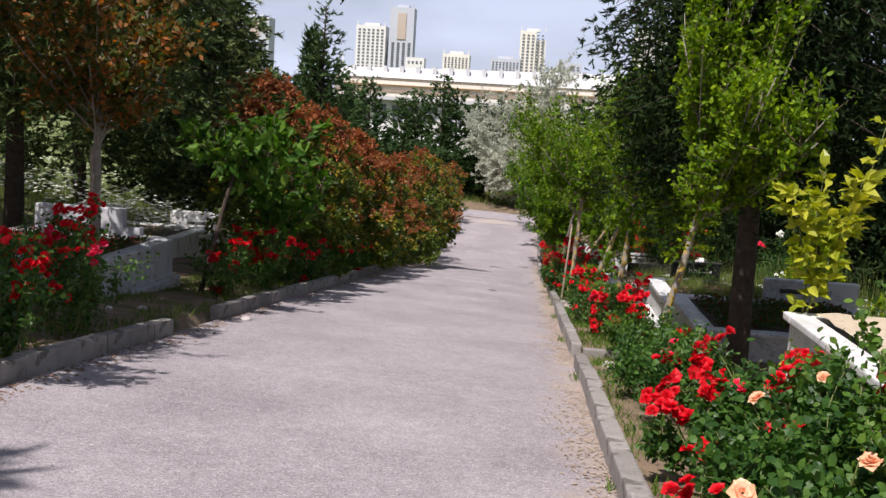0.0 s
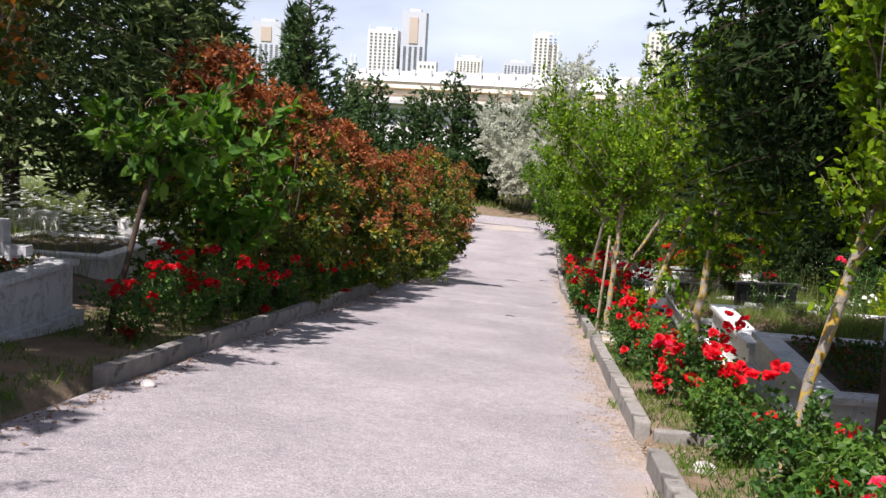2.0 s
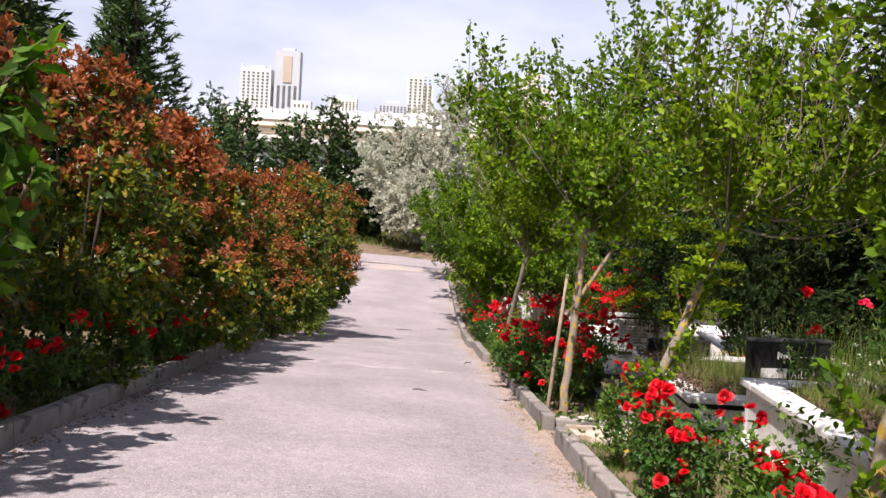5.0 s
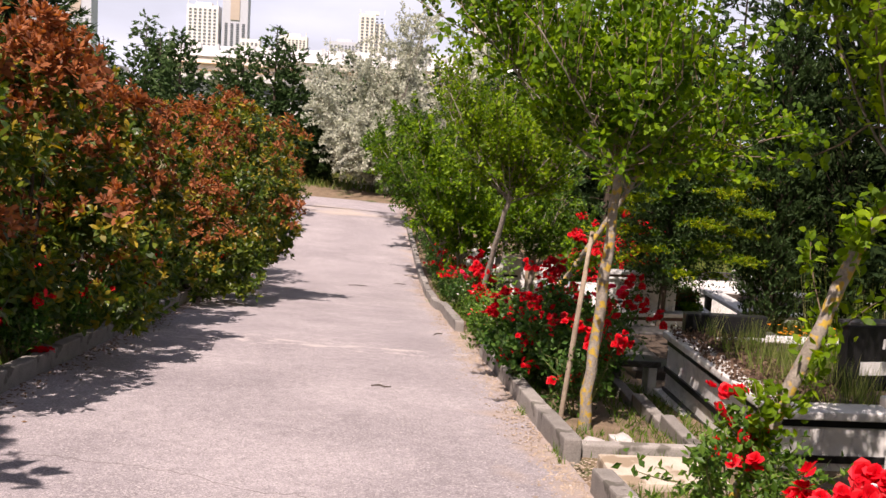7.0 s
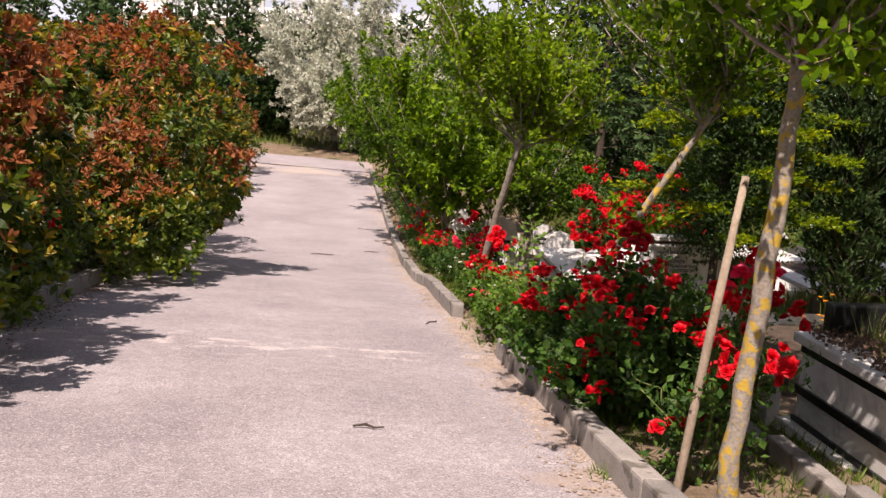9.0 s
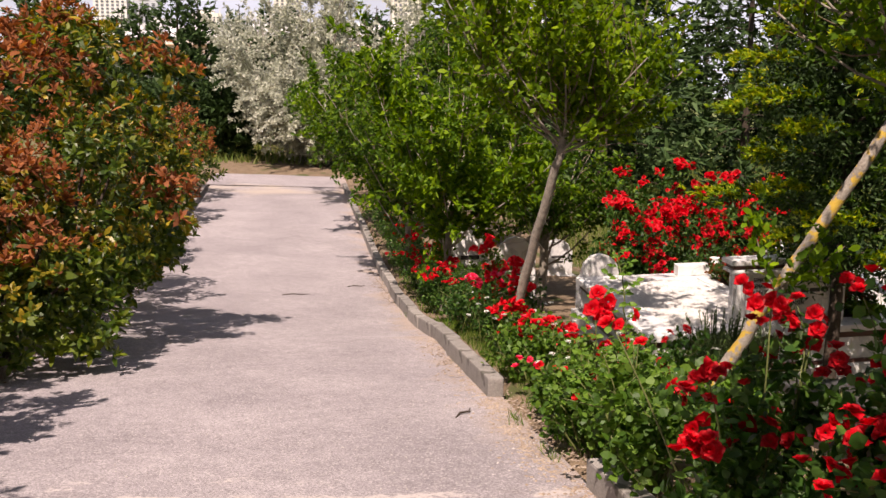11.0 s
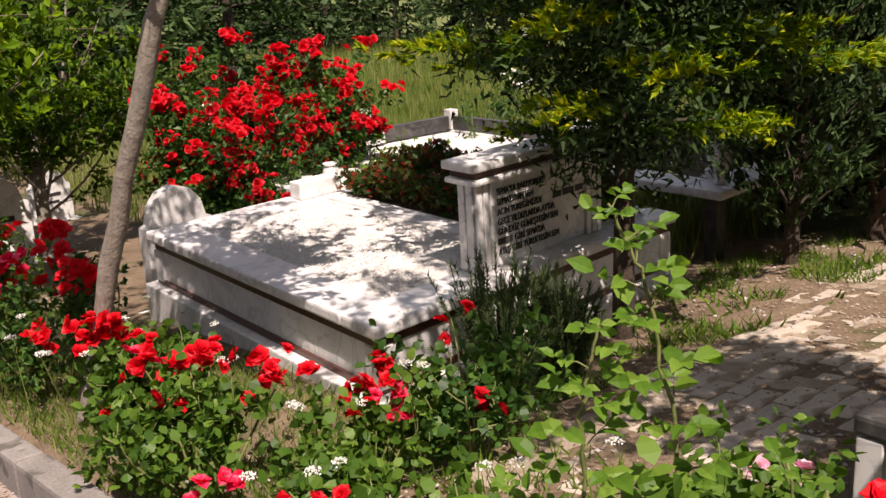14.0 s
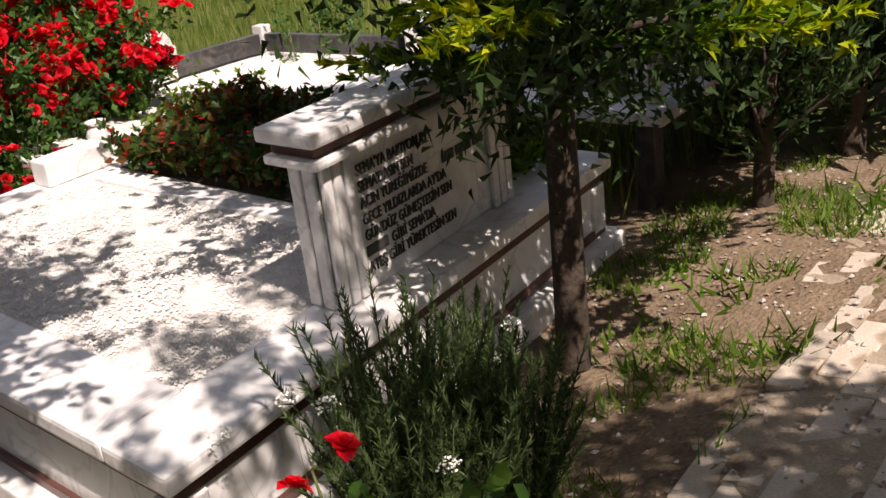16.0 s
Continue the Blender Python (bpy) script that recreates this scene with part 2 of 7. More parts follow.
    return m


ASPHALT = asphalt("worn_asphalt")
CHIP = surface("pale_stone_chip", (0.32, 0.29, 0.28), (0.55, 0.51, 0.49), 30, 200, 0.8, 0.2, 0.002)
KERB = surface("kerb_concrete", (0.16, 0.148, 0.135), (0.33, 0.305, 0.285), 5, 90, 0.9, 0.6, 0.008, spots=(0.12, 0.11, 0.095), spot_scale=6, spot_at=0.57, rand=0.18)
SOIL = surface("dry_soil", (0.10, 0.070, 0.044), (0.26, 0.188, 0.124), 5, 55, 0.95, 1.0, 0.03, spots=(0.07, 0.08, 0.025), spot_scale=1.7, spot_at=0.57)
def grass_over(m, colour, lo, hi):
    """Lets the meadow's thatch take over from bare soil away from the lane, with a ragged border."""
    n, l = m.node_tree.nodes, m.node_tree.links
    b = n["Principled BSDF"]
    old = b.inputs["Base Color"].links[0].from_socket
    tc, sx, ns = n.new("ShaderNodeTexCoord"), n.new("ShaderNodeSeparateXYZ"), n.new("ShaderNodeTexNoise")
    ns.inputs["Scale"].default_value, ns.inputs["Detail"].default_value = 0.6, 6.0
    l.new(tc.outputs["Object"], sx.inputs[0])
    l.new(tc.outputs["Object"], ns.inputs["Vector"])
    mid = n.new("ShaderNodeMath")
    mid.operation = "SUBTRACT"
    mid.inputs[1].default_value = 0.4
    l.new(sx.outputs["X"], mid.inputs[0])
    ab = n.new("ShaderNodeMath")
    ab.operation = "ABSOLUTE"
    l.new(mid.outputs[0], ab.inputs[0])
    ad = n.new("ShaderNodeMath")
    ad.operation = "MULTIPLY_ADD"
    ad.inputs[1].default_value = 4.0
    l.new(ns.outputs["Fac"], ad.inputs[0])
    l.new(ab.outputs[0], ad.inputs[2])
    mr = n.new("ShaderNodeMapRange")
    mr.inputs["From Min"].default_value, mr.inputs["From Max"].default_value = lo, hi
    l.new(ad.outputs[0], mr.inputs["Value"])
    mi = n.new("ShaderNodeMix")
    mi.data_type = "RGBA"
    mi.inputs["B"].default_value = (*colour, 1)
    l.new(mr.outputs["Result"], mi.inputs["Factor"])
    l.new(old, mi.inputs["A"])
    l.new(mi.outputs["Result"], b.inputs["Base Color"])


grass_over(SOIL, (0.12, 0.15, 0.042), 8.8, 10.6)
LITTER = surface("sandy_litter", (0.17, 0.12, 0.085), (0.42, 0.345, 0.28), 9, 80, 0.95, 0.6, 0.01)
LEAFDRY = surface("dry_leaf", (0.10, 0.055, 0.032), (0.26, 0.16, 0.10), 30, 120, 0.9, 0.3, 0.003)
EARTH = surface("dark_soil", (0.035, 0.025, 0.018), (0.10, 0.07, 0.05), 9, 60, 0.95, 0.9, 0.02)
PAVER = surface("grey_paver", (0.36, 0.305, 0.245), (0.56, 0.495, 0.42), 8, 110, 0.92, 0.7, 0.006, spots=(0.26, 0.20, 0.14), spot_scale=4, spot_at=0.53, rand=0.12)
MARBLE = marble("white_marble", (0.60, 0.59, 0.585), (0.75, 0.74, 0.725), (0.56, 0.56, 0.565))
GREYM = marble("grey_marble", (0.34, 0.34, 0.36), (0.50, 0.50, 0.52), (0.26, 0.26, 0.28), 4.0)
BLACKG = surface("black_granite", (0.008, 0.008, 0.009), (0.02, 0.02, 0.02), 20, 300, 0.3, 0.05, 0.001, spec=0.2)
DARKM = marble("dark_grey_marble", (0.020, 0.019, 0.020), (0.045, 0.043, 0.043), (0.08, 0.08, 0.08), 4.0)
BROWNB = surface("brown_marble_band", (0.060, 0.025, 0.020), (0.13, 0.055, 0.042), 9, 120, 0.35, 0.1, 0.002)
GRAVEL = surface("white_gravel", (0.45, 0.43, 0.41), (0.76, 0.74, 0.71), 25, 130, 0.85, 0.8, 0.012, rand=0.1)
PATHSAND = surface("path_sand", (0.21, 0.165, 0.115), (0.42, 0.35, 0.265), 9, 120, 0.95, 0.9, 0.012, spots=(0.12, 0.085, 0.055), spot_scale=3.5, spot_at=0.58)
SANDG = surface("sand_gravel", (0.36, 0.29, 0.20), (0.58, 0.49, 0.37), 20, 130, 0.9, 0.8, 0.01)
BARK = surface("grey_bark", (0.14, 0.12, 0.10), (0.34, 0.30, 0.25), 18, 80, 0.9, 0.8, 0.01)
LICHEN = surface("lichen_bark", (0.15, 0.125, 0.10), (0.36, 0.32, 0.27), 18, 80, 0.9, 0.8, 0.008, spots=(0.44, 0.29, 0.045), spot_scale=19.0, spot_at=0.51)
DARKBARK = surface("dark_bark", (0.028, 0.020, 0.015), (0.085, 0.062, 0.045), 16, 60, 0.95, 0.9, 0.012)
TWIG = surface("twig", (0.10, 0.07, 0.045), (0.20, 0.15, 0.10), 20, 80, 0.85, 0.3, 0.004)
STAKE = surface("weathered_stake", (0.22, 0.17, 0.12), (0.38, 0.31, 0.24), 8, 60, 0.9, 0.5, 0.004)
STEM = surface("green_stem", (0.07, 0.09, 0.025), (0.17, 0.19, 0.06), 20, 80, 0.6, 0.2, 0.003)

LF_PLUM = leaf_mat("bright_green_leaf", [(0.022, 0.060, 0.002), (0.072, 0.152, 0.004), (0.215, 0.335, 0.008)], through=0.38)
LF_LIME = leaf_mat("lime_green_leaf", [(0.032, 0.074, 0.003), (0.10, 0.185, 0.005), (0.26, 0.37, 0.010)], through=0.4)
LF_DEEP = leaf_mat("deep_green_leaf", [(0.018, 0.048, 0.004), (0.045, 0.105, 0.007), (0.15, 0.25, 0.014)], through=0.32)
LF_ROSE = leaf_mat("rose_leaf", [(0.014, 0.048, 0.008), (0.036, 0.098, 0.014), (0.10, 0.19, 0.03)], rough=0.48, spec=0.35)
LF_ROSEL = leaf_mat("light_rose_leaf", [(0.026, 0.070, 0.008), (0.062, 0.138, 0.015), (0.15, 0.25, 0.036)], rough=0.5, spec=0.3)
LF_SHOOT = leaf_mat("young_shoot_leaf", [(0.055, 0.13, 0.012), (0.10, 0.21, 0.022), (0.19, 0.30, 0.045)], rough=0.5, through=0.4, spec=0.3)
LF_RED = leaf_mat("red_young_leaf", [(0.085, 0.034, 0.018), (0.25, 0.084, 0.034), (0.43, 0.160, 0.060)], clump=2.0)
LF_COPPER = leaf_mat("coppery_leaf", [(0.022, 0.055, 0.008), (0.075, 0.075, 0.014), (0.36, 0.11, 0.032)], clump=3.0)
LF_PHOT = leaf_mat("photinia_leaf", [(0.016, 0.040, 0.006), (0.055, 0.098, 0.011), (0.17, 0.20, 0.022)], rough=0.40, spec=0.4)
LF_PHOTY = leaf_mat("yellow_photinia_leaf", [(0.11, 0.11, 0.012), (0.24, 0.19, 0.018), (0.40, 0.28, 0.030)], rough=0.40, spec=0.4, through=0.35)
# One kind of needle in two tones: shaded and sunlit, light in the colour.
LF_PINE = leaf_mat("shaded_conifer", [(0.006, 0.014, 0.005), (0.014, 0.029, 0.009), (0.036, 0.058, 0.016)], rough=0.8, through=0.06, spec=0.08)
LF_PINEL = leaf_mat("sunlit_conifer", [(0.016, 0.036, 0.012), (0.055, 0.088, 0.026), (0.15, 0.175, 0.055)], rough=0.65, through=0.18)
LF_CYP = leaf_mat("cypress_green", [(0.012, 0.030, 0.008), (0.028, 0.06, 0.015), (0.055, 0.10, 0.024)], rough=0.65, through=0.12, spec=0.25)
LF_ROW = leaf_mat("row_conifer", [(0.018, 0.045, 0.014), (0.046, 0.090, 0.028), (0.095, 0.150, 0.048)], rough=0.65, through=0.15)
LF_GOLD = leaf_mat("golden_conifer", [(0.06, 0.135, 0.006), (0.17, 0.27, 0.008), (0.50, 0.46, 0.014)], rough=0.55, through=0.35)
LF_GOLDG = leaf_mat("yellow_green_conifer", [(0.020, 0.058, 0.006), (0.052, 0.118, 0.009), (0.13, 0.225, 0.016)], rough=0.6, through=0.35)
LF_SILV = leaf_mat("silver_leaf", [(0.30, 0.32, 0.245), (0.44, 0.455, 0.37), (0.58, 0.585, 0.50)], rough=0.6, through=0.35)
LF_YELL = leaf_mat("yellow_green_leaf", [(0.16, 0.21, 0.02), (0.32, 0.35, 0.03), (0.48, 0.46, 0.06)], rough=0.3, through=0.4)
LF_WAL = leaf_mat("broad_green_leaf", [(0.018, 0.056, 0.006), (0.046, 0.120, 0.011), (0.16, 0.28, 0.042)], through=0.42)
LF_GRASS = leaf_mat("grass_blade", [(0.06, 0.11, 0.018), (0.14, 0.20, 0.04), (0.33, 0.31, 0.13)], rough=0.6, through=0.35, clump=0.7, spec=0.2)
LF_BED = leaf_mat("begonia_leaf", [(0.014, 0.045, 0.008), (0.045, 0.085, 0.016), (0.16, 0.014, 0.012)], rough=0.4)
LF_WEED = leaf_mat("fresh_weed", [(0.035, 0.085, 0.008), (0.075, 0.15, 0.014), (0.17, 0.24, 0.035)], through=0.35, clump=1.5)
LF_HEATH = leaf_mat("heather_leaf", [(0.05, 0.035, 0.022), (0.12, 0.075, 0.055), (0.22, 0.15, 0.10)], rough=0.7, through=0.2, spec=0.2)
LF_HERB = leaf_mat("lavender_leaf", [(0.026, 0.050, 0.016), (0.055, 0.092, 0.030), (0.12, 0.155, 0.06)], rough=0.6, through=0.2)
PET_RED = leaf_mat("red_petal", [(0.40, 0.002, 0.006), (0.62, 0.004, 0.012), (0.72, 0.012, 0.028)], rough=0.55, through=0.3, clump=8, spec=0.3)
PET_DEEP = leaf_mat("crimson_petal", [(0.22, 0.003, 0.006), (0.42, 0.006, 0.012), (0.58, 0.012, 0.02)], rough=0.5, through=0.25, clump=8)
PET_PINK = leaf_mat("pink_red_petal", [(0.62, 0.006, 0.03), (0.75, 0.02, 0.08), (0.82, 0.14, 0.24)], rough=0.55, through=0.3, clump=8, spec=0.3)
PET_PALE = leaf_mat("pale_pink_petal", [(0.66, 0.26, 0.40), (0.76, 0.44, 0.55), (0.82, 0.62, 0.68)], rough=0.55, through=0.3, clump=8)
PET_PEACH = leaf_mat("peach_petal", [(0.80, 0.36, 0.20), (0.85, 0.52, 0.33), (0.88, 0.70, 0.55)], rough=0.5, through=0.3, clump=8)
PET_WHITE = leaf_mat("white_petal", [(0.72, 0.72, 0.66), (0.82, 0.82, 0.77), (0.88, 0.88, 0.84)], rough=0.6, through=0.3)
PET_ORANGE = leaf_mat("orange_petal", [(0.80, 0.22, 0.01), (0.85, 0.35, 0.02), (0.85, 0.50, 0.05)], rough=0.5, through=0.3)
PET_YELL = leaf_mat("yellow_petal", [(0.8, 0.48, 0.03), (0.85, 0.6, 0.08), (0.88, 0.72, 0.2)], rough=0.5, through=0.3)

# ---- helpers of this scene ----
rng = np.random.default_rng(7)


def prof(y):
    """Height along the lane: falls steadily, then levels out, then drops to the valley."""
    a = 0.31 - 0.1035 * np.asarray(y, float)
    t = np.clip((np.asarray(y, float) - 27.0) / 12.0, 0, 1)
    lev = -3.02 + 0.014 * np.clip(np.asarray(y, float) - 36, 0, 30)
    z = np.where(np.asarray(y) < 27, a, a * (1 - t) ** 2 + lev * (1 - (1 - t) ** 2))
    far = np.clip((np.asarray(y, float) - 66) / 130.0, 0, 1)
    return z - 30.0 * far * far * (3 - 2 * far)


def gz(x, y):
    return prof(y) - 0.037 * np.clip(x, -9, 12)


def gzf(x, y):
    return float(gz(np.float64(x), np.float64(y)))


def mesh_of(name, verts, faces, mat, smooth=False):
    me = bpy.data.meshes.new(name)
    me.from_pydata(verts.tolist() if hasattr(verts, "tolist") else verts, [], faces.tolist() if hasattr(faces, "tolist") else faces)
    me.materials.append(mat)
    if smooth:
        me.polygons.foreach_set("use_smooth", [True] * len(me.polygons))
    me.update()
    return me


def put(name, me, parent=None, label=""):
    ob = new(name, me)
    if parent:
        ob.parent = parent
    if label:
        ob["label"] = label
    return ob


def empty(name, x, y, z, rz=0.0):
    ob = new(name)
    ob.empty_display_size = 0.1
    ob.matrix_world = pose(x, y, z, 0, 0, rz)
    return ob


def unit(v):
    return v / np.maximum(np.linalg.norm(v, axis=-1, keepdims=True), 1e-9)


def leaf_arrays(p, d, nrm, length, width, fold=0.25):
    """Folded leaves: base, left edge, tip, right edge; two triangles each."""
    d = unit(d)
    s = unit(np.cross(d, nrm))
    up = np.cross(s, d)
    length, width = np.broadcast_to(length, len(p))[:, None], np.broadcast_to(width, len(p))[:, None]
    mid = p + d * length * 0.45
    v = np.stack([p, mid + s * width * 0.5 + up * width * fold, p + d * length, mid - s * width * 0.5 + up * width * fold], 1).reshape(-1, 3)
    i = np.arange(len(p))[:, None] * 4
    f = np.concatenate([i + [0, 1, 2], i + [0, 2, 3]], 1).reshape(-1, 3)
    return v, f


def needle_arrays(p, d, nrm, length, width):
    """Needles and small sprays: one narrow triangle each."""
    d = unit(d)
    s = unit(np.cross(d, nrm)) * np.broadcast_to(width, len(p))[:, None] * 0.5
    v = np.stack([p - s, p + s, p + d * np.broadcast_to(length, len(p))[:, None]], 1).reshape(-1, 3)
    return v, np.arange(len(v)).reshape(-1, 3)


def big_leaf_arrays(p, d, nrm, length, width):
    """Broad leaves with a curved outline and a bent midrib; eight triangles each."""
    d = unit(d)
    s = unit(np.cross(d, nrm))
    up = np.cross(s, d)
    L, W = np.broadcast_to(length, len(p))[:, None], np.broadcast_to(width, len(p))[:, None]
    rows = []
    for t, w, h in ((0.0, 0.0, 0.0), (0.25, 0.42, 0.05), (0.6, 0.46, 0.04), (1.0, 0.0, -0.10)):
        c = p + d * L * t + up * L * h
        rows.append((c, c + s * W * w + up * W * 0.14, c - s * W * w + up * W * 0.14))
    v = np.stack([rows[0][0], rows[1][0], rows[1][1], rows[1][2], rows[2][0], rows[2][1], rows[2][2], rows[3][0]], 1).reshape(-1, 3)
    i = np.arange(len(p))[:, None] * 8
    tri = [[0, 2, 1], [0, 1, 3], [1, 2, 5], [1, 5, 4], [1, 4, 6], [1, 6, 3], [4, 5, 7], [4, 7, 6]]
    f = np.concatenate([i + t for t in tri], 1).reshape(-1, 3)
    return v, f


def mid_leaf_arrays(p, d, nrm, length, width):
    """Oval leaves with a drooping tip; four triangles each."""
    d = unit(d)
    s = unit(np.cross(d, nrm))
    up = np.cross(s, d)
    L, W = np.broadcast_to(length, len(p))[:, None], np.broadcast_to(width, len(p))[:, None]
    a, b = p + d * L * 0.36 + up * L * 0.05, p + d * L * 0.72 + up * L * 0.03
    v = np.stack([p, a + s * W * 0.5, a - s * W * 0.5, b + s * W * 0.4, b - s * W * 0.4, p + d * L - up * L * 0.06], 1).reshape(-1, 3)
    i = np.arange(len(p))[:, None] * 6
    return v, np.concatenate([i + t for t in ([0, 1, 2], [1, 3, 2], [2, 3, 4], [3, 5, 4])], 1).reshape(-1, 3)


def tubes(paths, sides=6):
    """Tapered tubes along paths, given as (points, radii)."""
    V, F, n = [], [], 0
    for pts, rad in paths:
        pts = np.asarray(pts, float)
        tan = unit(np.gradient(pts, axis=0))
        ref = np.array([1.0, 0.0, 0.0]) if abs(tan[0, 0]) < 0.8 else np.array([0.0, 1.0, 0.0])
        a = unit(np.cross(tan, ref))
        b = np.cross(tan, a)
        ang = np.arange(sides) * 2 * np.pi / sides
        ring = (np.cos(ang)[None, :, None] * a[:, None] + np.sin(ang)[None, :, None] * b[:, None]) * np.asarray(rad)[:, None, None] + pts[:, None]
        V.append(ring.reshape(-1, 3))
        k = len(pts)
        for j in range(k - 1):
            for q in range(sides):
                F.append((n + j * sides + q, n + j * sides + (q + 1) % sides, n + (j + 1) * sides + (q + 1) % sides, n + (j + 1) * sides + q))
        F.append(tuple(n + (k - 1) * sides + q for q in range(sides)))
        n += k * sides
    return np.concatenate(V), F


def curve_pts(a, b, bend, k=6):
    t = np.linspace(0, 1, k)[:, None]
    return np.asarray(a) * (1 - t) + np.asarray(b) * t + np.asarray(bend) * (4 * t * (1 - t))


def rand_dirs(k, r, up=0.0):
    v = r.normal(size=(k, 3))
    v[:, 2] += up
    return unit(v)


def box_bm(x0, x1, y0, y1, z0, z1, bevel=0.0, seg=2):
    bm = bmesh.new()
    bmesh.ops.create_cube(bm, size=1)
    for v in bm.verts:
        v.co = Vector(((x0, x1)[v.co.x > 0], (y0, y1)[v.co.y > 0], (z0, z1)[v.co.z > 0]))
    if bevel:
        bmesh.ops.bevel(bm, geom=bm.edges[:], offset=bevel, segments=seg, affect="EDGES", profile=0.6)
    return bm


def part(name, bm, mat, parent=None, label="", skew=None):
    me = bpy.data.meshes.new(name)
    if skew is not None:
        bm.transform(skew)
    bm.to_mesh(me)
    bm.free()
    me.materials.append(mat)
    return put(name, me, parent, label)


def box(name, dims, mat, parent=None, label="", bevel=0.006, skew=None):
    return part(name, box_bm(*dims, bevel), mat, parent, label, skew)

# ---- ground, lane, kerbs ----
def gap_dip(x, y):
    """The bed runs down to the lane where the kerb is open."""
    x, y = np.asarray(x, float), np.asarray(y, float)
    w = np.zeros(np.broadcast(x, y).shape)
    for a, b in ((9.7, 10.6), (16.62, 17.35), (22.35, 24.2)):
        w = np.maximum(w, np.clip((y - a + 0.25) / 0.3, 0, 1) * np.clip((b + 0.25 - y) / 0.3, 0, 1))
    level = np.clip((x - 2.75) / 0.4, 0, 1) * np.clip((5.9 - x) / 0.5, 0, 1) * np.clip((y - 23.9) / 0.5, 0, 1) * np.clip((26.0 - y) / 1.1, 0, 1)
    return -0.085 * w * np.clip((3.6 - x) / 0.9, 0, 1) * (x > 2.3) - 0.11 * level



KL, KR = -1.42, 2.36          # faces of the kerbs towards the lane
XS = np.unique(np.concatenate([[-3000, -1200, -500, -250, -120, -60, -35, -24, -18], np.arange(-14, -1.6, 0.5), [-1.62, -1.5, -1.38], np.arange(-1, 2.1, 0.6), [2.32, 2.42, 2.5], np.arange(2.7, 14, 0.3), [15, 18, 24, 35, 60, 120, 250, 500, 1200, 3000]]))
YS = np.unique(np.concatenate([[-3000, -900, -300, -120, -60, -30, -15], np.arange(-10, 46, 0.4), np.arange(46, 70, 2), [75, 85, 100, 120, 140, 160, 180, 197, 250, 400, 700, 1300, 3000]]))
gx, gy = np.meshgrid(XS, YS)
gzz = gz(gx, gy)
inlane = (gx > KL - 0.1) & (gx < KR + 0.08) & (gy < 49.2)
side = np.where(inlane, -0.06, 0.075)
wob = np.array([noise.noise(Vector((x * 0.9, y * 0.9, 0))) * 0.03 + noise.noise(Vector((x * 0.2, y * 0.2, 3))) * 0.05 for x, y in zip(gx.ravel(), gy.ravel())]).reshape(gx.shape)
near = (np.abs(gx) < 20) & (gy < 60) & (gy > -12)
side = side + np.where(near & ~inlane, wob * np.where(gap_dip(gx, gy) < -0.03, 0.3, 1.0), 0) + np.where(inlane, 0, gap_dip(gx, gy))
side = np.where((gx < -3) & (gx > -30), side + 0.04 * np.clip(-3 - gx, 0, 8) + 0.14 * np.clip(-4.6 - gx, 0, 6), side)
V = np.stack([gx, gy, gzz + side], -1).reshape(-1, 3)
nx, ny = len(XS), len(YS)
i = (np.arange(ny - 1)[:, None] * nx + np.arange(nx - 1)[None]).ravel()
F = np.stack([i, i + 1, i + nx + 1, i + nx], 1)
ground = put("ground", mesh_of("ground", V, F, SOIL, True))
tagged(ground, "dry brown soil with sparse grass sloping down the cemetery", "ground", kind="structure")


def ground_h(x, y):
    """Height of the ground sheet beside the lane."""
    return gzf(x, y) + 0.075 + (0.04 * min(max(-3 - x, 0), 8)) + 0.14 * min(max(-4.6 - x, 0), 6) + (noise.noise(Vector((x * 0.9, y * 0.9, 0))) * 0.03 + noise.noise(Vector((x * 0.2, y * 0.2, 3))) * 0.05) * (0.3 if gap_dip(x, y) < -0.03 else 1.0) + float(gap_dip(x, y))


rx = np.linspace(KL - 0.03, KR + 0.03, 26)
ry = np.concatenate([np.arange(-14, 50, 0.25)])
px, py = np.meshgrid(rx, ry)
pz = gz(px, py) + np.array([noise.noise(Vector((x * 0.7, y * 0.5, 9))) * 0.012 for x, y in zip(px.ravel(), py.ravel())]).reshape(px.shape)
k = (np.arange(len(ry) - 1)[:, None] * len(rx) + np.arange(len(rx) - 1)[None]).ravel()
road = put("road", mesh_of("road", np.stack([px, py, pz], -1).reshape(-1, 3), np.stack([k, k + 1, k + len(rx) + 1, k + len(rx)], 1), ASPHALT, True))
tagged(road, "worn pale grey asphalt lane strewn with small stones", "road", kind="structure")
# the lane that crosses at the bottom
cx, cy = np.meshgrid(np.arange(-30, 31, 1.0), np.arange(46.0, 49.5, 0.4))
ck = (np.arange(cx.shape[0] - 1)[:, None] * cx.shape[1] + np.arange(cx.shape[1] - 1)[None]).ravel()
cross = put("road_2", mesh_of("road_2", np.stack([cx, cy, gz(cx, cy) + np.where((cx > -7) & (cx < 9), 0.02, 0.1)], -1).reshape(-1, 3), np.stack([ck, ck + 1, ck + cx.shape[1] + 1, ck + cx.shape[1]], 1), ASPHALT, True))
tagged(cross, "pale asphalt lane crossing at the bottom of the slope", "road", kind="structure")


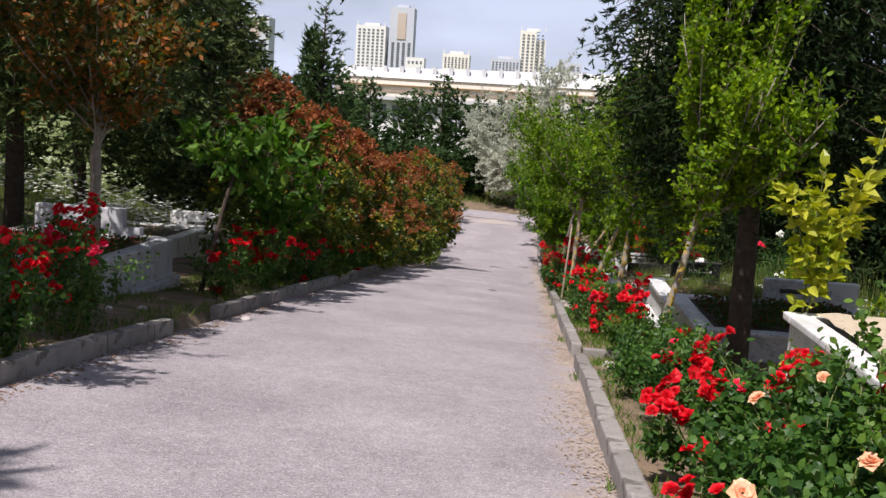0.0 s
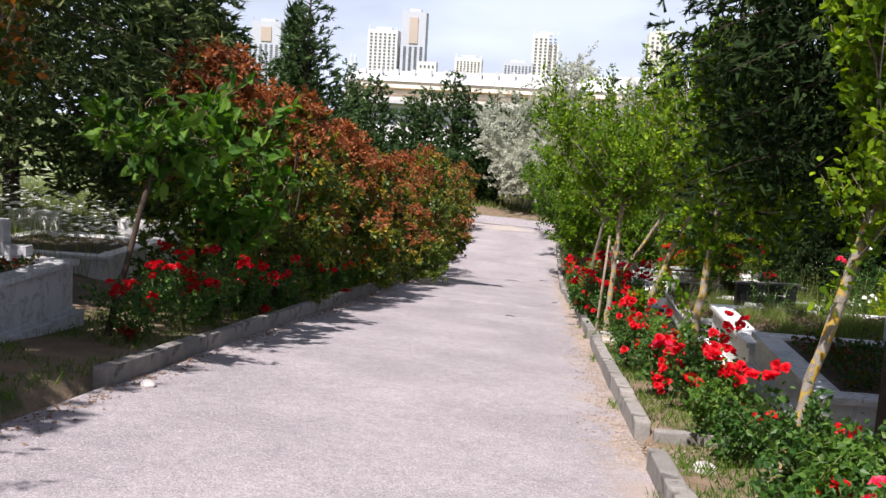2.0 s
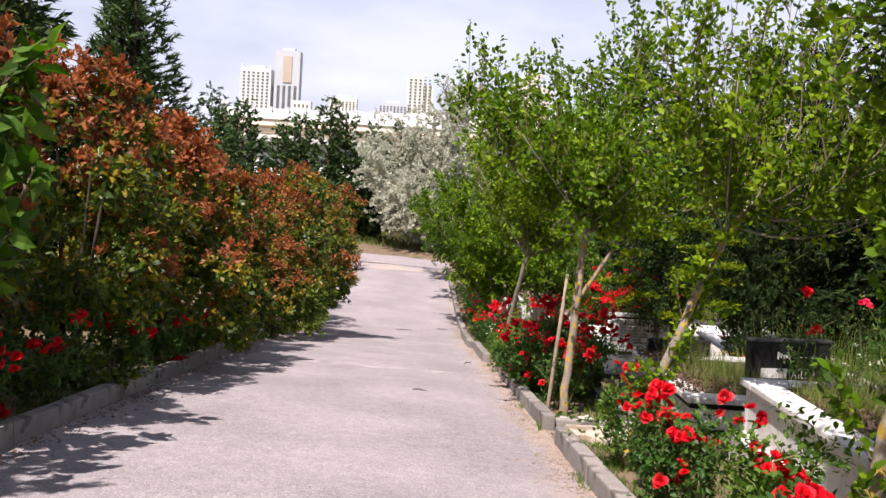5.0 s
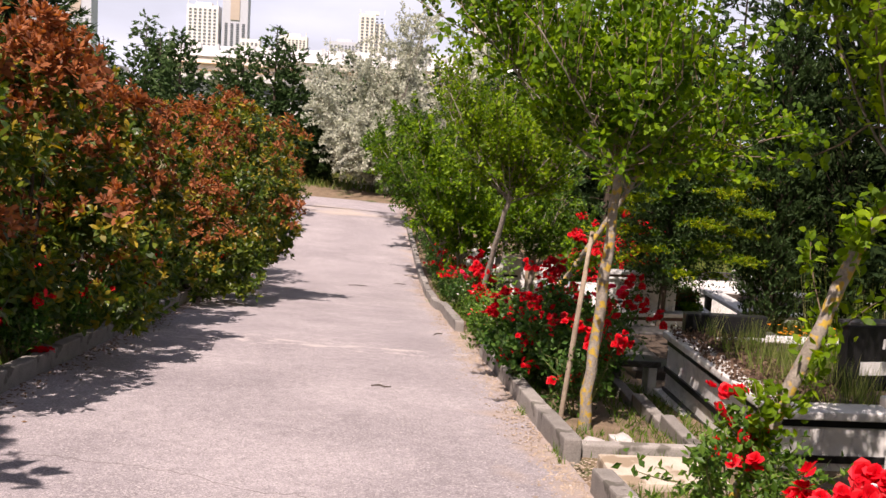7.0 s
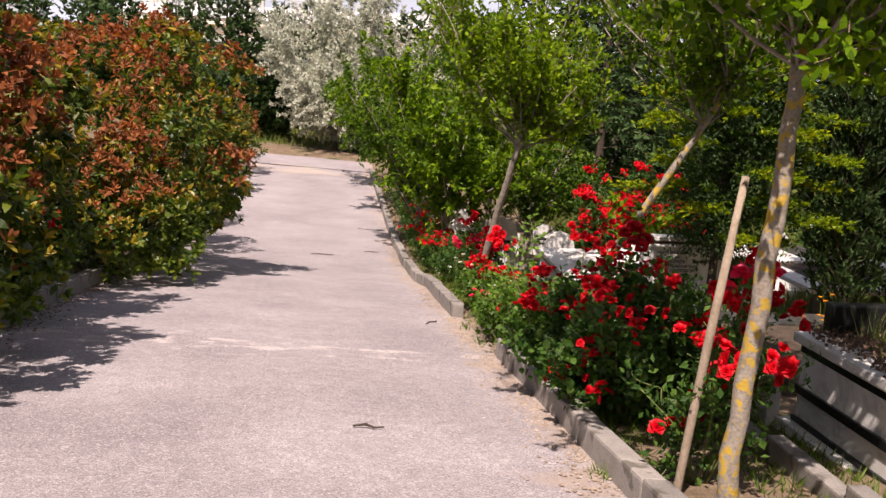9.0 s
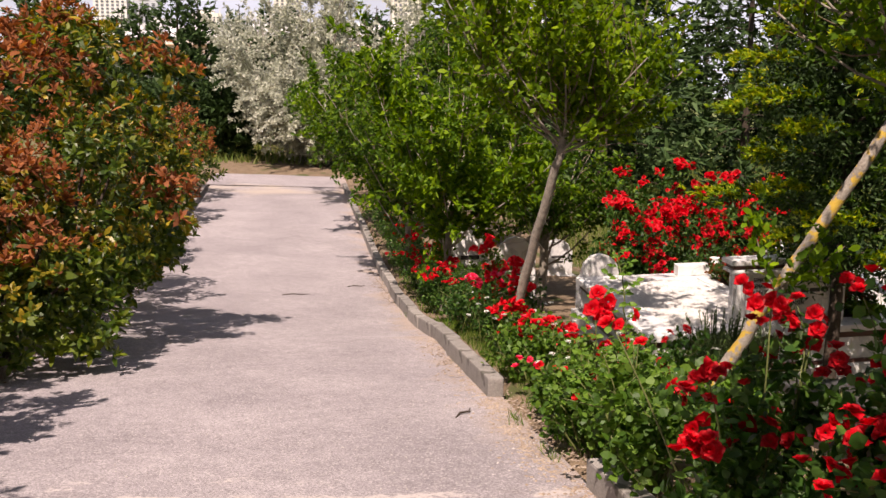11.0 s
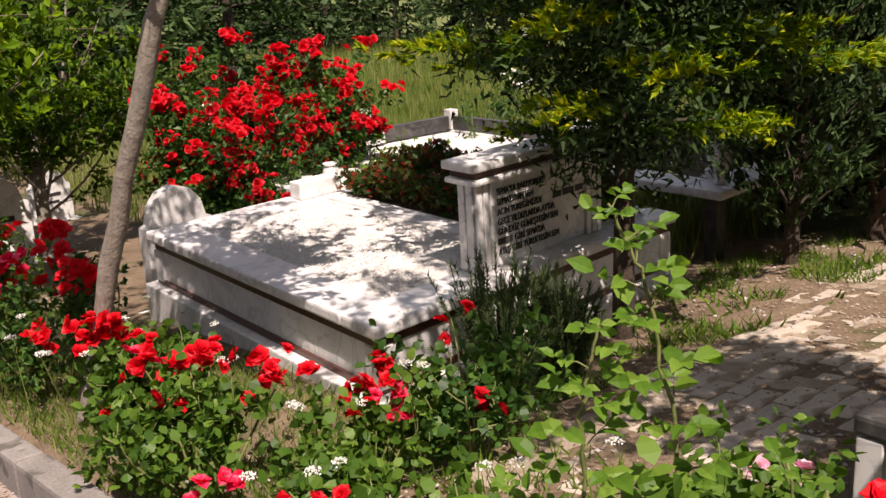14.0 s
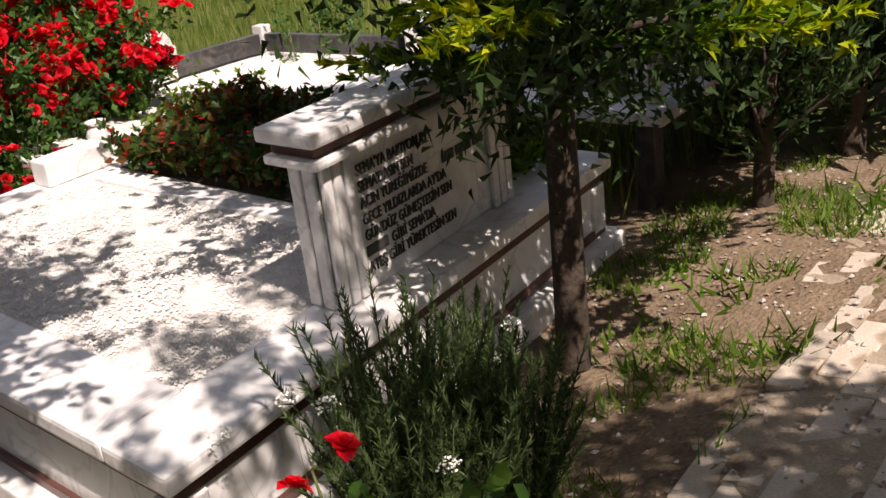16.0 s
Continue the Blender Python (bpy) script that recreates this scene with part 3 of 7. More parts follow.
def scatter(name, label, cat, k, place, size, mat, seed, flat=0.6):
    """Loose grains lying on the ground, joined."""
    r = np.random.default_rng(seed)
    p, vs, fs = place(k, r), [], []
    base = np.array([(1, 0, 0), (0, 1, 0), (-1, 0, 0), (0, -1, 0), (0, 0, 1), (0, 0, -1)], float)
    tri = np.array([(0, 1, 4), (1, 2, 4), (2, 3, 4), (3, 0, 4), (1, 0, 5), (2, 1, 5), (3, 2, 5), (0, 3, 5)])
    s = r.uniform(size[0], size[1], (k, 1, 1)) * r.uniform(0.6, 1.3, (k, 6, 1))
    a = r.uniform(0, 6.3, k)
    rot = np.stack([np.stack([np.cos(a), -np.sin(a)], 1), np.stack([np.sin(a), np.cos(a)], 1)], 1)
    q = base[None] * s
    q[..., :2] = np.einsum("kij,kvj->kvi", rot, q[..., :2] * np.array([1.0, 0.7]))
    q[..., 2] *= flat
    v = (q + p[:, None]).reshape(-1, 3)
    f = (tri[None] + np.arange(k)[:, None, None] * 6).reshape(-1, 3)
    ob = put(name, mesh_of(name, v, f, mat))
    return tagged(ob, label, cat, kind="stuff")


def on_lane(k, r):
    x = r.uniform(KL, KR, k)
    edge = r.random(k) < 0.35
    x[edge] = np.where(r.random(edge.sum()) < 0.7, KR - np.abs(r.normal(0, 0.22, edge.sum())), KL + np.abs(r.normal(0, 0.18, edge.sum())))
    y = r.uniform(2, 34, k)
    return np.stack([x, y, gz(x, y) + 0.004], 1)


scatter("stone_chips", "pale stone chips and petals scattered over the asphalt lane", "gravel", 4200, on_lane, (0.003, 0.009), CHIP, 3)


def at_edge(k, r):
    x = KR - np.abs(r.normal(0, 0.13, k))
    y = r.uniform(3, 34, k)
    return np.stack([x, y, gz(x, y) + 0.004], 1)


scatter("leaf_litter", "dry sandy leaf litter along the foot of the kerb", "litter", 5200, at_edge, (0.006, 0.02), LITTER, 4, 0.35)


def at_left_edge(k, r):
    x = KL + np.abs(r.normal(0, 0.12, k))
    y = r.uniform(3, 40, k)
    return np.stack([x, y, gz(x, y) + 0.005], 1)


scatter("leaf_litter", "dry brown leaves along the foot of the left kerb", "litter", 3200, at_left_edge, (0.006, 0.022), LEAFDRY, 16, 0.3)


def in_gaps(k, r):
    y = np.concatenate([r.uniform(9.6, 10.7, k // 4), r.uniform(16.6, 17.4, k // 4), r.uniform(22.3, 24.3, k - 2 * (k // 4))])
    x = 2.2 + np.abs(r.normal(0, 0.45, k))
    return np.stack([x, y, np.array([max(ground_h(a, b) if a > 2.36 else -99, gzf(a, b)) for a, b in zip(x, y)]) + 0.005], 1)


scatter("leaf_litter", "dry leaves and crumbs of stone where the kerb is open", "litter", 2600, in_gaps, (0.005, 0.018), LITTER, 17, 0.35)


def by_tomb(k, r):
    x, y = r.uniform(2.6, 7.5, k), r.uniform(22.6, 24.85, k)
    return np.stack([x, y, np.array([ground_h(a, b) for a, b in zip(x, y)]) + 0.006], 1)


scatter("soil_litter", "dry leaf bits and crumbs of earth on the soil by the grave", "litter", 3400, by_tomb, (0.004, 0.013), LITTER, 14, 0.45)
scatter("stone_bits", "small pale stones lying on the soil by the grave", "gravel", 500, by_tomb, (0.006, 0.016), CHIP, 15, 0.7)


def kerb_run(idx, x, y0, y1, facing, tall):
    """A run of kerb stones from y0 to y1; facing -1 looks to the lane from its right side."""
    root = empty("kerb_%d" % idx, x, y0, gzf(x, y0))
    tagged(root, "weathered grey concrete kerb stones edging the lane", "kerb", kind="structure")
    y, r = y0, random.Random(idx)
    while y < y1 - 0.15:
        ln = min(r.uniform(0.9, 1.25), y1 - y)
        if y1 - y - ln < 0.25:
            ln = y1 - y
        w = 0.12
        xa, xb = (x, x + w) if facing < 0 else (x - w, x)
        dx, dz = r.uniform(-0.010, 0.010), r.uniform(-0.010, 0.010)
        bm = box_bm(xa - x, xb - x, 0.004, ln - 0.004, -0.15, tall, 0.016, 2)
        for v in bm.verts:
            v.co += Vector(noise.noise_vector(v.co * 9 + Vector((idx, y, 0)))) * 0.006
            v.co.z += gzf(x, y + v.co.y) - gzf(x, y)
        ob = part("kerb_stone", bm, KERB, root)
        ob.location = (dx, y - y0, gzf(x, y) - gzf(x, y0) + dz)
        y += ln


kerb_run(1, KR, -6.0, 9.7, -1, 0.14)
kerb_run(2, KR, 10.6, 16.62, -1, 0.15)
kerb_run(3, KR, 17.35, 22.05, -1, 0.15)
kerb_run(4, KR - 0.07, 24.2, 46.0, -1, 0.15)
kerb_run(5, KL, -6.0, 8.75, 1, 0.15)
kerb_run(6, KL, 10.15, 45.0, 1, 0.15)
# low inner edging of the side path between the beds
for idx, (x0, x1, yy) in enumerate(((2.5, 3.5, 17.42), (2.5, 3.6, 10.5))):
    e = empty("kerb_%d" % (7 + idx), x0, yy, gzf(x0, yy))
    tagged(e, "low concrete edging across the rose bed", "kerb", kind="structure")
    box("kerb_stone", (0, x1 - x0, 0, 0.09, -0.1, 0.10), KERB, e, bevel=0.014)
e = empty("kerb_9", 3.28, 17.5, gzf(3.28, 17.5))
tagged(e, "concrete edging between rose bed and grave", "kerb", kind="structure")
for q in range(3):
    box("kerb_stone", (0, 0.10, q * 0.8 + 0.006, q * 0.8 + 0.79, -0.35, 0.10 - q * 0.07), KERB, e, bevel=0.014)

# flat stepping slab in the gap between two kerbs
sl = part("stepping_slab", box_bm(2.55, 3.25, 16.72, 17.22, gzf(2.9, 17) - 0.02, gzf(2.9, 17) + 0.085, 0.02), PAVER)
tagged(sl, "rough pale concrete slab lying in the gap of the kerb", "slab")


# ---- graves ----
def grave(name, label, o, u, v, ztop, zbase, body, rim, fill, fill_drop=0.03, rim_w=0.22, band=None, plinth=True, overhang=0.035, posts=False, rim_t=0.06, legs=False):
    """A raised grave: o is its corner nearest the lane, u and v its sides, all in the plan."""
    root = empty(name, o[0], o[1], ztop)
    tagged(root, label, "grave")
    U, W = math.hypot(*u), math.hypot(*v)
    sk = Matrix(((u[0] / U, v[0] / W, 0, 0), (u[1] / U, v[1] / W, 0, 0), (0, 0, 1, 0), (0, 0, 0, 1)))
    h = ztop - zbase
    t = rim_t
    for nm, dims in (("rim_slab", (-overhang, U + overhang, -overhang, rim_w, -t, 0)), ("rim_slab", (-overhang, U + overhang, W - rim_w, W + overhang, -t, 0)),
                     ("rim_slab", (-overhang, rim_w, rim_w + 0.003, W - rim_w - 0.003, -t, 0)), ("rim_slab", (U - rim_w, U + overhang, rim_w + 0.003, W - rim_w - 0.003, -t, 0))):
        box(nm, dims, rim, root, bevel=0.014, skew=sk)
    low = -t
    if band:
        box("dark_band", (0.004, U - 0.004, 0.004, W - 0.004, -t - 0.055, -t - 0.002), band, root, "dark polished band under the rim", 0.003, sk)
        low = -t - 0.057
    pl = 0.07 if plinth else 0.0
    if legs:
        for a in (0.04, U / 2, U - 0.14):
            for c in (0.04, W - 0.14):
                box("leg", (a, a + 0.10, c, c + 0.10, -h - 0.1, low - 0.002), body, root, bevel=0.008, skew=sk)
    else:
        box("side_panel", (0.012, U - 0.012, 0.012, 0.07, -h + pl, low), body, root, bevel=0.005, skew=sk)
        box("side_panel", (0.012, U - 0.012, W - 0.07, W - 0.012, -h + pl, low), body, root, bevel=0.005, skew=sk)
        box("side_panel", (0.014, 0.07, 0.072, W - 0.072, -h + pl, low), body, root, bevel=0.005, skew=sk)
        box("side_panel", (U - 0.07, U - 0.014, 0.072, W - 0.072, -h + pl, low), body, root, bevel=0.005, skew=sk)
    if posts:
        for a in (0.0, U - 0.09):
            for c in (0.0, W - 0.09):
                box("corner_post", (a - 0.006, a + 0.096, c - 0.006, c + 0.096, -h + pl + 0.002, low - 0.002), body, root, bevel=0.006, skew=sk)
    if plinth:
        box("lower_band", (-0.004, U + 0.004, -0.004, W + 0.004, -h + 0.052, -h + 0.085), band or body, root, bevel=0.003, skew=sk)
        box("plinth", (-0.07, U + 0.07, -0.07, W + 0.07, -h - 0.25, -h + 0.05), rim, root, bevel=0.01, skew=sk)
    if fill:
        n = 14
        a, b = np.meshgrid(np.linspace(rim_w - 0.01, U - rim_w + 0.01, n), np.linspace(rim_w - 0.01, W - rim_w + 0.01, n))
        z = np.array([noise.noise(Vector((p * 5 + o[0], q * 5 + o[1], 1))) * 0.02 for p, q in zip(a.ravel(), b.ravel())]) - fill_drop
        P = np.stack([a.ravel() * u[0] / U + b.ravel() * v[0] / W, a.ravel() * u[1] / U + b.ravel() * v[1] / W, z], 1)
        ii = (np.arange(n - 1)[:, None] * n + np.arange(n - 1)[None]).ravel()
        put("filling", mesh_of("filling", P, np.stack([ii, ii + 1, ii + n + 1, ii + n], 1), fill, True), root)
    return root, sk


# the large white double grave with the inscribed headstone
TO, TU, TV, TZ = (3.76, 24.885), (2.36, 0.18), (0.12, 2.45), -2.04
tomb, tsk = grave("double_grave", "large white marble double grave with brown bands and white gravel", TO, TU, TV, TZ, -2.43, MARBLE, MARBLE, GRAVEL, 0.02, 0.24, BROWNB, posts=True)
box("divider_slab", (1.25, 1.40, 0.245, 2.22, -0.06, 0.004), MARBLE, tomb, bevel=0.01, skew=tsk)
put("soil_bed", mesh_of("soil_bed", np.array([[a * tsk[0][0] + b * tsk[0][1], a * tsk[1][0] + b * tsk[1][1], -0.004] for a, b in ((1.41, 0.25), (2.12, 0.25), (2.12, 2.21), (1.41, 2.21))]), np.array([[0, 1, 2, 3]]), EARTH), tomb)
box("cushion_block", (1.06, 1.42, 2.28, 2.42, 0.002, 0.12), MARBLE, tomb, bevel=0.008, skew=tsk)

hs = empty("headstone", TO[0], TO[1], TZ)
tagged(hs, "white marble headstone with fluted edges and dark Turkish verses", "headstone")
HX0, HX1, HY0, HY1, HH = 0.79, 1.80, 0.12, 0.25, 0.455
box("slab", (HX0, HX1, HY0, HY1, 0.002, HH), MARBLE, hs, bevel=0.006, skew=tsk)
for xa in (HX0 - 0.012, HX1 - 0.13):
    p = empty("pilaster", 0, 0, 0)
    p.matrix_world = Matrix()
    p.parent = hs
    for q in range(3):
        box("flute", (xa + q * 0.048, xa + q * 0.048 + 0.040, HY0 - 0.022, HY0 - 0.002, 0.004, HH - 0.002), MARBLE, p, bevel=0.008, skew=tsk)
for ya in (HY0 + 0.01, HY0 + 0.07):
    box("flute", (HX0 - 0.02, HX0 - 0.002, ya, ya + 0.05, 0.004, HH - 0.002), MARBLE, hs, bevel=0.007, skew=tsk)
box("lower_moulding", (HX0 - 0.065, HX1 + 0.065, HY0 - 0.055, HY1 + 0.04, HH + 0.002, HH + 0.032), MARBLE, hs, bevel=0.012, skew=tsk)
box("red_strip", (HX0 - 0.04, HX1 + 0.04, HY0 - 0.03, HY1 + 0.02, HH + 0.034, HH + 0.068), BROWNB, hs, "reddish brown marble strip", 0.003, tsk)
box("cap", (HX0 - 0.075, HX1 + 0.075, HY0 - 0.065, HY1 + 0.05, HH + 0.07, HH + 0.115), MARBLE, hs, bevel=0.012, skew=tsk)
LET = surface("dark_lettering", (0.02, 0.02, 0.02), (0.06, 0.055, 0.05), 40, 200, 0.6, 0.1, 0.001)
INK = surface("pale_lettering", (0.55, 0.54, 0.52), (0.72, 0.71, 0.69), 40, 200, 0.6, 0.1, 0.001)


def words(text, size, mat, parent, loc, rot, depth=0.004, sx=1.0):
    cu = bpy.data.curves.new("inscription", "FONT")
    cu.body, cu.size, cu.extrude = text, size, depth
    cu.materials.append(mat)
    ob = new("inscription", cu)
    ob.parent = parent
    ob.matrix_local = Matrix.LocRotScale(loc, Euler(rot), (sx, 1, 1))
    return ob


tilt = math.atan2(TU[1], TU[0])


def on_front(a, z, d=0.006):
    p = tsk @ Vector((a, HY0 - d, z))
    return p


VERSES = ["SEMA'YA BAKIYORUM", "SEMA'DASIN SEN", "ACIN YÜREĞİMİZDE", "GECE YILDIZLARDA AY'DA", "GÜNDÜZ GÜNEŞTESİN SEN", "            GİBİ SEMA'DA", "ATEŞ GİBİ YÜREKTESİN SEN"]
for q, line in enumerate(VERSES):
    words(line, 0.050, LET, hs, on_front(HX0 + 0.150, 0.372 - q * 0.052), (radians(90), 0, tilt), 0.003, 0.76)
# words that cannot be read
for a, b, q in ((0.60, 0.67, 2), (0.685, 0.78, 2), (0.795, 0.86, 2), (0.15, 0.26, 5)):
    box("worn_word", (HX0 + a, HX0 + b, HY0 - 0.006, HY0 - 0.001, 0.372 - q * 0.052, 0.372 - q * 0.052 + 0.034), LET, hs, bevel=0.001, skew=tsk)


def pebbles(name, k, pl, size, mat, parent, seed):
    r = np.random.default_rng(seed)
    p = pl(k, r)
    base = np.array([(1, 0, 0), (0, 1, 0), (-1, 0, 0), (0, -1, 0), (0, 0, 1)], float)
    tri = np.array([(0, 1, 4), (1, 2, 4), (2, 3, 4), (3, 0, 4)])
    s = r.uniform(size[0], size[1], (k, 1, 1)) * r.uniform(0.6, 1.3, (k, 5, 1))
    q = base[None] * s
    q[..., 2] *= 0.8
    f = (tri[None] + np.arange(k)[:, None, None] * 5).reshape(-1, 3)
    return tagged(put(name, mesh_of(name, (q + p[:, None]).reshape(-1, 3), f, mat), parent), "loose white marble pebbles", kind="stuff")


def tomb_gravel(k, r):
    a, b = r.uniform(0.24, 1.25, k), r.uniform(0.24, 2.22, k)
    return np.stack([a * tsk[0][0] + b * tsk[0][1], a * tsk[1][0] + b * tsk[1][1], np.full(k, -0.015)], 1)


pebbles("gravel_bed", 13000, tomb_gravel, (0.004, 0.008), GRAVEL, tomb, 5)

# further graves along the lane
striped, _s = grave("striped_grave", "white marble grave with two black bands and dry weeds", (3.76, 17.42), (2.3, 0.05), (-0.02, 2.3), -1.195, -1.78, MARBLE, MARBLE, EARTH, 0.02, 0.20, BLACKG)
box("black_band", (-0.006, 2.306, -0.006, 2.306, -0.36, -0.31), BLACKG, striped, "black granite band", 0.003, _s)
fam, _f = grave("family_grave", "white marble family grave covered with dry grass", (3.86, 13.98), (2.3, 0.0), (0.0, 2.28), -0.765, -1.28, MARBLE, MARBLE, EARTH, 0.02, 0.22, None)
bh = empty("black_headstone", 4.5, 18.0, -1.195, 10)
tagged(bh, "black polished granite headstone with pale lettering", "headstone")
box("slab", (0.0, 0.90, 0.0, 0.10, -0.05, 0.47), BLACKG, bh, bevel=0.012)
box("top_edge", (-0.015, 0.915, -0.015, 0.115, 0.472, 0.495), DARKM, bh, bevel=0.004)
box("name_bar", (0.13, 0.42, -0.004, 0.0, 0.10, 0.20), INK, bh, bevel=0.001)
words("AİLESİ", 0.14, INK, bh, (0.47, -0.004, 0.10), (radians(90), 0, 0), 0.002, 0.66)
for q in range(5):
    box("ornament", (0.30 + q * 0.032, 0.322 + q * 0.032, -0.004, 0.0, 0.295 + 0.014 * (q % 2), 0.37 - 0.016 * (q % 3)), INK, bh, bevel=0.001)
box("ornament", (0.462, 0.70, -0.004, 0.0, 0.312, 0.322), INK, bh, bevel=0.001)
box("ornament", (0.702, 0.73, -0.004, 0.0, 0.30, 0.345), INK, bh, bevel=0.001)
greyg, _g = grave("grey_grave", "low grey marble grave overgrown with green plants", (3.84, 11.22), (2.4, 0.0), (0.0, 2.42), -0.59, -1.0, GREYM, GREYM, EARTH, 0.03, 0.2, None)
gh = empty("grey_headstone", 5.05, 13.45, -0.60)
tagged(gh, "grey marble headstone with a dark name band", "headstone")
box("slab", (0.0, 1.25, 0.0, 0.12, -0.3, 0.34), GREYM, gh, bevel=0.03)
box("name_bar", (0.2, 0.50, -0.004, 0.0, 0.15, 0.21), LET, gh, bevel=0.001)
words("AİLESİ", 0.085, LET, gh, (0.66, -0.004, 0.15), (radians(90), 0, 0), 0.002, 0.9)
sandg, _q = grave("gravel_grave", "pale marble grave heaped with sandy gravel", (3.78, 5.12), (2.2, 0.0), (0.0, 2.3), 0.325, -0.35, MARBLE, MARBLE, SANDG, -0.04, 0.16, None)
darkg, _d = grave("dark_grave", "dark grey granite grave with a pale marble edge", (3.78, 20.75), (2.2, 0.0), (0.0, 1.95), -1.77, -2.2, DARKM, DARKM, EARTH, 0.03, 0.35, None)
box("pale_edge", (-0.03, 0.05, 1.90, 1.975, -0.44, -0.064), MARBLE, darkg, "pale marble edge strip", 0.005)
bench = empty("stone_bench", 3.28, 19.88, gzf(3.5, 19.9) + 0.05)
tagged(bench, "small dark stone bench with a white leg", "bench")
box("seat", (0, 0.45, -0.10, 0.16, 0.28, 0.34), DARKM, bench, bevel=0.01)
box("leg", (0.35, 0.43, -0.06, 0.12, -0.1, 0.278), MARBLE, bench, "white marble leg", 0.006)
box("leg", (0.02, 0.10, -0.06, 0.12, -0.1, 0.278), DARKM, bench, bevel=0.006)

# graves left of the lane
lg, _l = grave("grey_plain_grave", "grey marble grave with a bed of red flowers", (-4.85, 10.15), (2.1, 0.0), (0.0, 2.2), -0.14, -0.68, GREYM, GREYM, EARTH, 0.04, 0.17, None)
lh = empty("grey_gravestone", -4.6, 12.25, -0.14)
tagged(lh, "broad grey marble headstone with stepped sides", "headstone")
box("slab", (0.0, 1.2, 0.0, 0.14, 0.002, 0.34), GREYM, lh, bevel=0.02)
box("step", (1.202, 1.42, 0.0, 0.14, 0.002, 0.10), GREYM, lh, bevel=0.01)
lg2, _l2 = grave("white_far_grave", "white marble grave half hidden by daisies", (-6.6, 16.6), (2.2, 0.0), (0.0, 2.2), -0.78, -1.4, MARBLE, MARBLE, EARTH, 0.03, 0.2, None)
wh = empty("white_headstone", -5.25, 18.9, -0.95)
tagged(wh, "white marble headstone seen above the daisies", "headstone")
box("slab", (0, 1.0, 0, 0.12, -0.45, 0.44), MARBLE, wh, bevel=0.02)
box("name_bar", (0.35, 0.8, -0.004, 0, 0.18, 0.24), LET, wh, bevel=0.001)
lg3, _l3 = grave("grey_uphill_grave", "grey marble grave with a tall headstone", (-5.4, 6.4), (2.2, 0.0), (0.0, 2.1), 0.22, -0.35, GREYM, GREYM, SANDG, 0.0, 0.2, None)
l3h = empty("tall_grey_headstone", -5.3, 8.5, 0.22)
tagged(l3h, "plain grey marble headstone at the head of a grave", "headstone")
box("slab", (0, 1.7, 0, 0.14, -0.3, 0.55), GREYM, l3h, bevel=0.03)


wk = empty("white_headstone", -7.3, 19.2, -1.0)
tagged(wk, "white marble headstone seen above the daisies", "headstone")
box("slab", (0, 0.9, 0, 0.12, -0.45, 0.50), MARBLE, wk, bevel=0.02)


# headstones beyond
def small_headstone(x, y, z, w, h, rz, mat, top=0.5):
    ob = empty("small_headstone", x, y, z, rz)
    tagged(ob, "small carved white marble headstone", "headstone", "small headstones among the graves")
    bm = bmesh.new()
    prof_pts = [(-w / 2, 0), (-w / 2, h * 0.7)]
    for q in range(7):
        a = math.pi * (1 - q / 6)
        prof_pts.append((math.cos(a) * w * 0.42, h * 0.72 + math.sin(a) * h * 0.28))
    prof_pts += [(w / 2, h * 0.7), (w / 2, 0)]
    fv = [bm.verts.new((a, 0, b)) for a, b in prof_pts]
    face = bm.faces.new(fv)
    ext = bmesh.ops.extrude_face_region(bm, geom=[face])
    for v in ext["geom"]:
        if isinstance(v, bmesh.types.BMVert):
            v.co.y += 0.10
    bmesh.ops.recalc_face_normals(bm, faces=bm.faces)
    part("stone", bm, mat, ob)
    box("base", (-w / 2 - 0.06, w / 2 + 0.06, -0.06, 0.16, -0.25, 0.0), mat, ob, bevel=0.012)
    box("name_bar", (-w * 0.25, w * 0.25, -0.006, -0.001, h * 0.5, h * 0.56), LET, ob, bevel=0.001)
    box("name_bar", (-w * 0.18, w * 0.18, -0.006, -0.001, h * 0.36, h * 0.41), LET, ob, bevel=0.001)
    return ob


for x, y, w, h, rz in ((4.22, 27.66, 0.50, 0.84, 4), (4.02, 31.0, 0.58, 0.86, -5), (3.40, 31.2, 0.55, 1.02, 3), (3.9, 34.5, 0.5, 0.7, 0), (5.2, 33.0, 0.5, 0.6, 8),
                       (7.3, 31.2, 0.55, 0.62, -6), (7.9, 30.1, 0.5, 0.55, 3), (9.4, 29.4, 0.5, 0.6, 10), (8.3, 33.6, 0.6, 0.7, 5), (10.5, 34.0, 0.5, 0.8, 0), (11.6, 30.5, 0.5, 1.1, -8),
                       (8.6, 21.8, 0.6, 0.5, 0), (7.9, 24.0, 0.5, 0.55, 0), (9.6, 23.0, 0.6, 0.5, 6), (10.8, 25.6, 0.5, 0.6, 0), (7.4, 19.2, 0.55, 0.5, -4), (9.0, 18.0, 0.55, 0.5, 0), (11.2, 20.2, 0.5, 0.55, 3)):
    small_headstone(x, y, ground_h(x, y), w, h, rz, MARBLE)

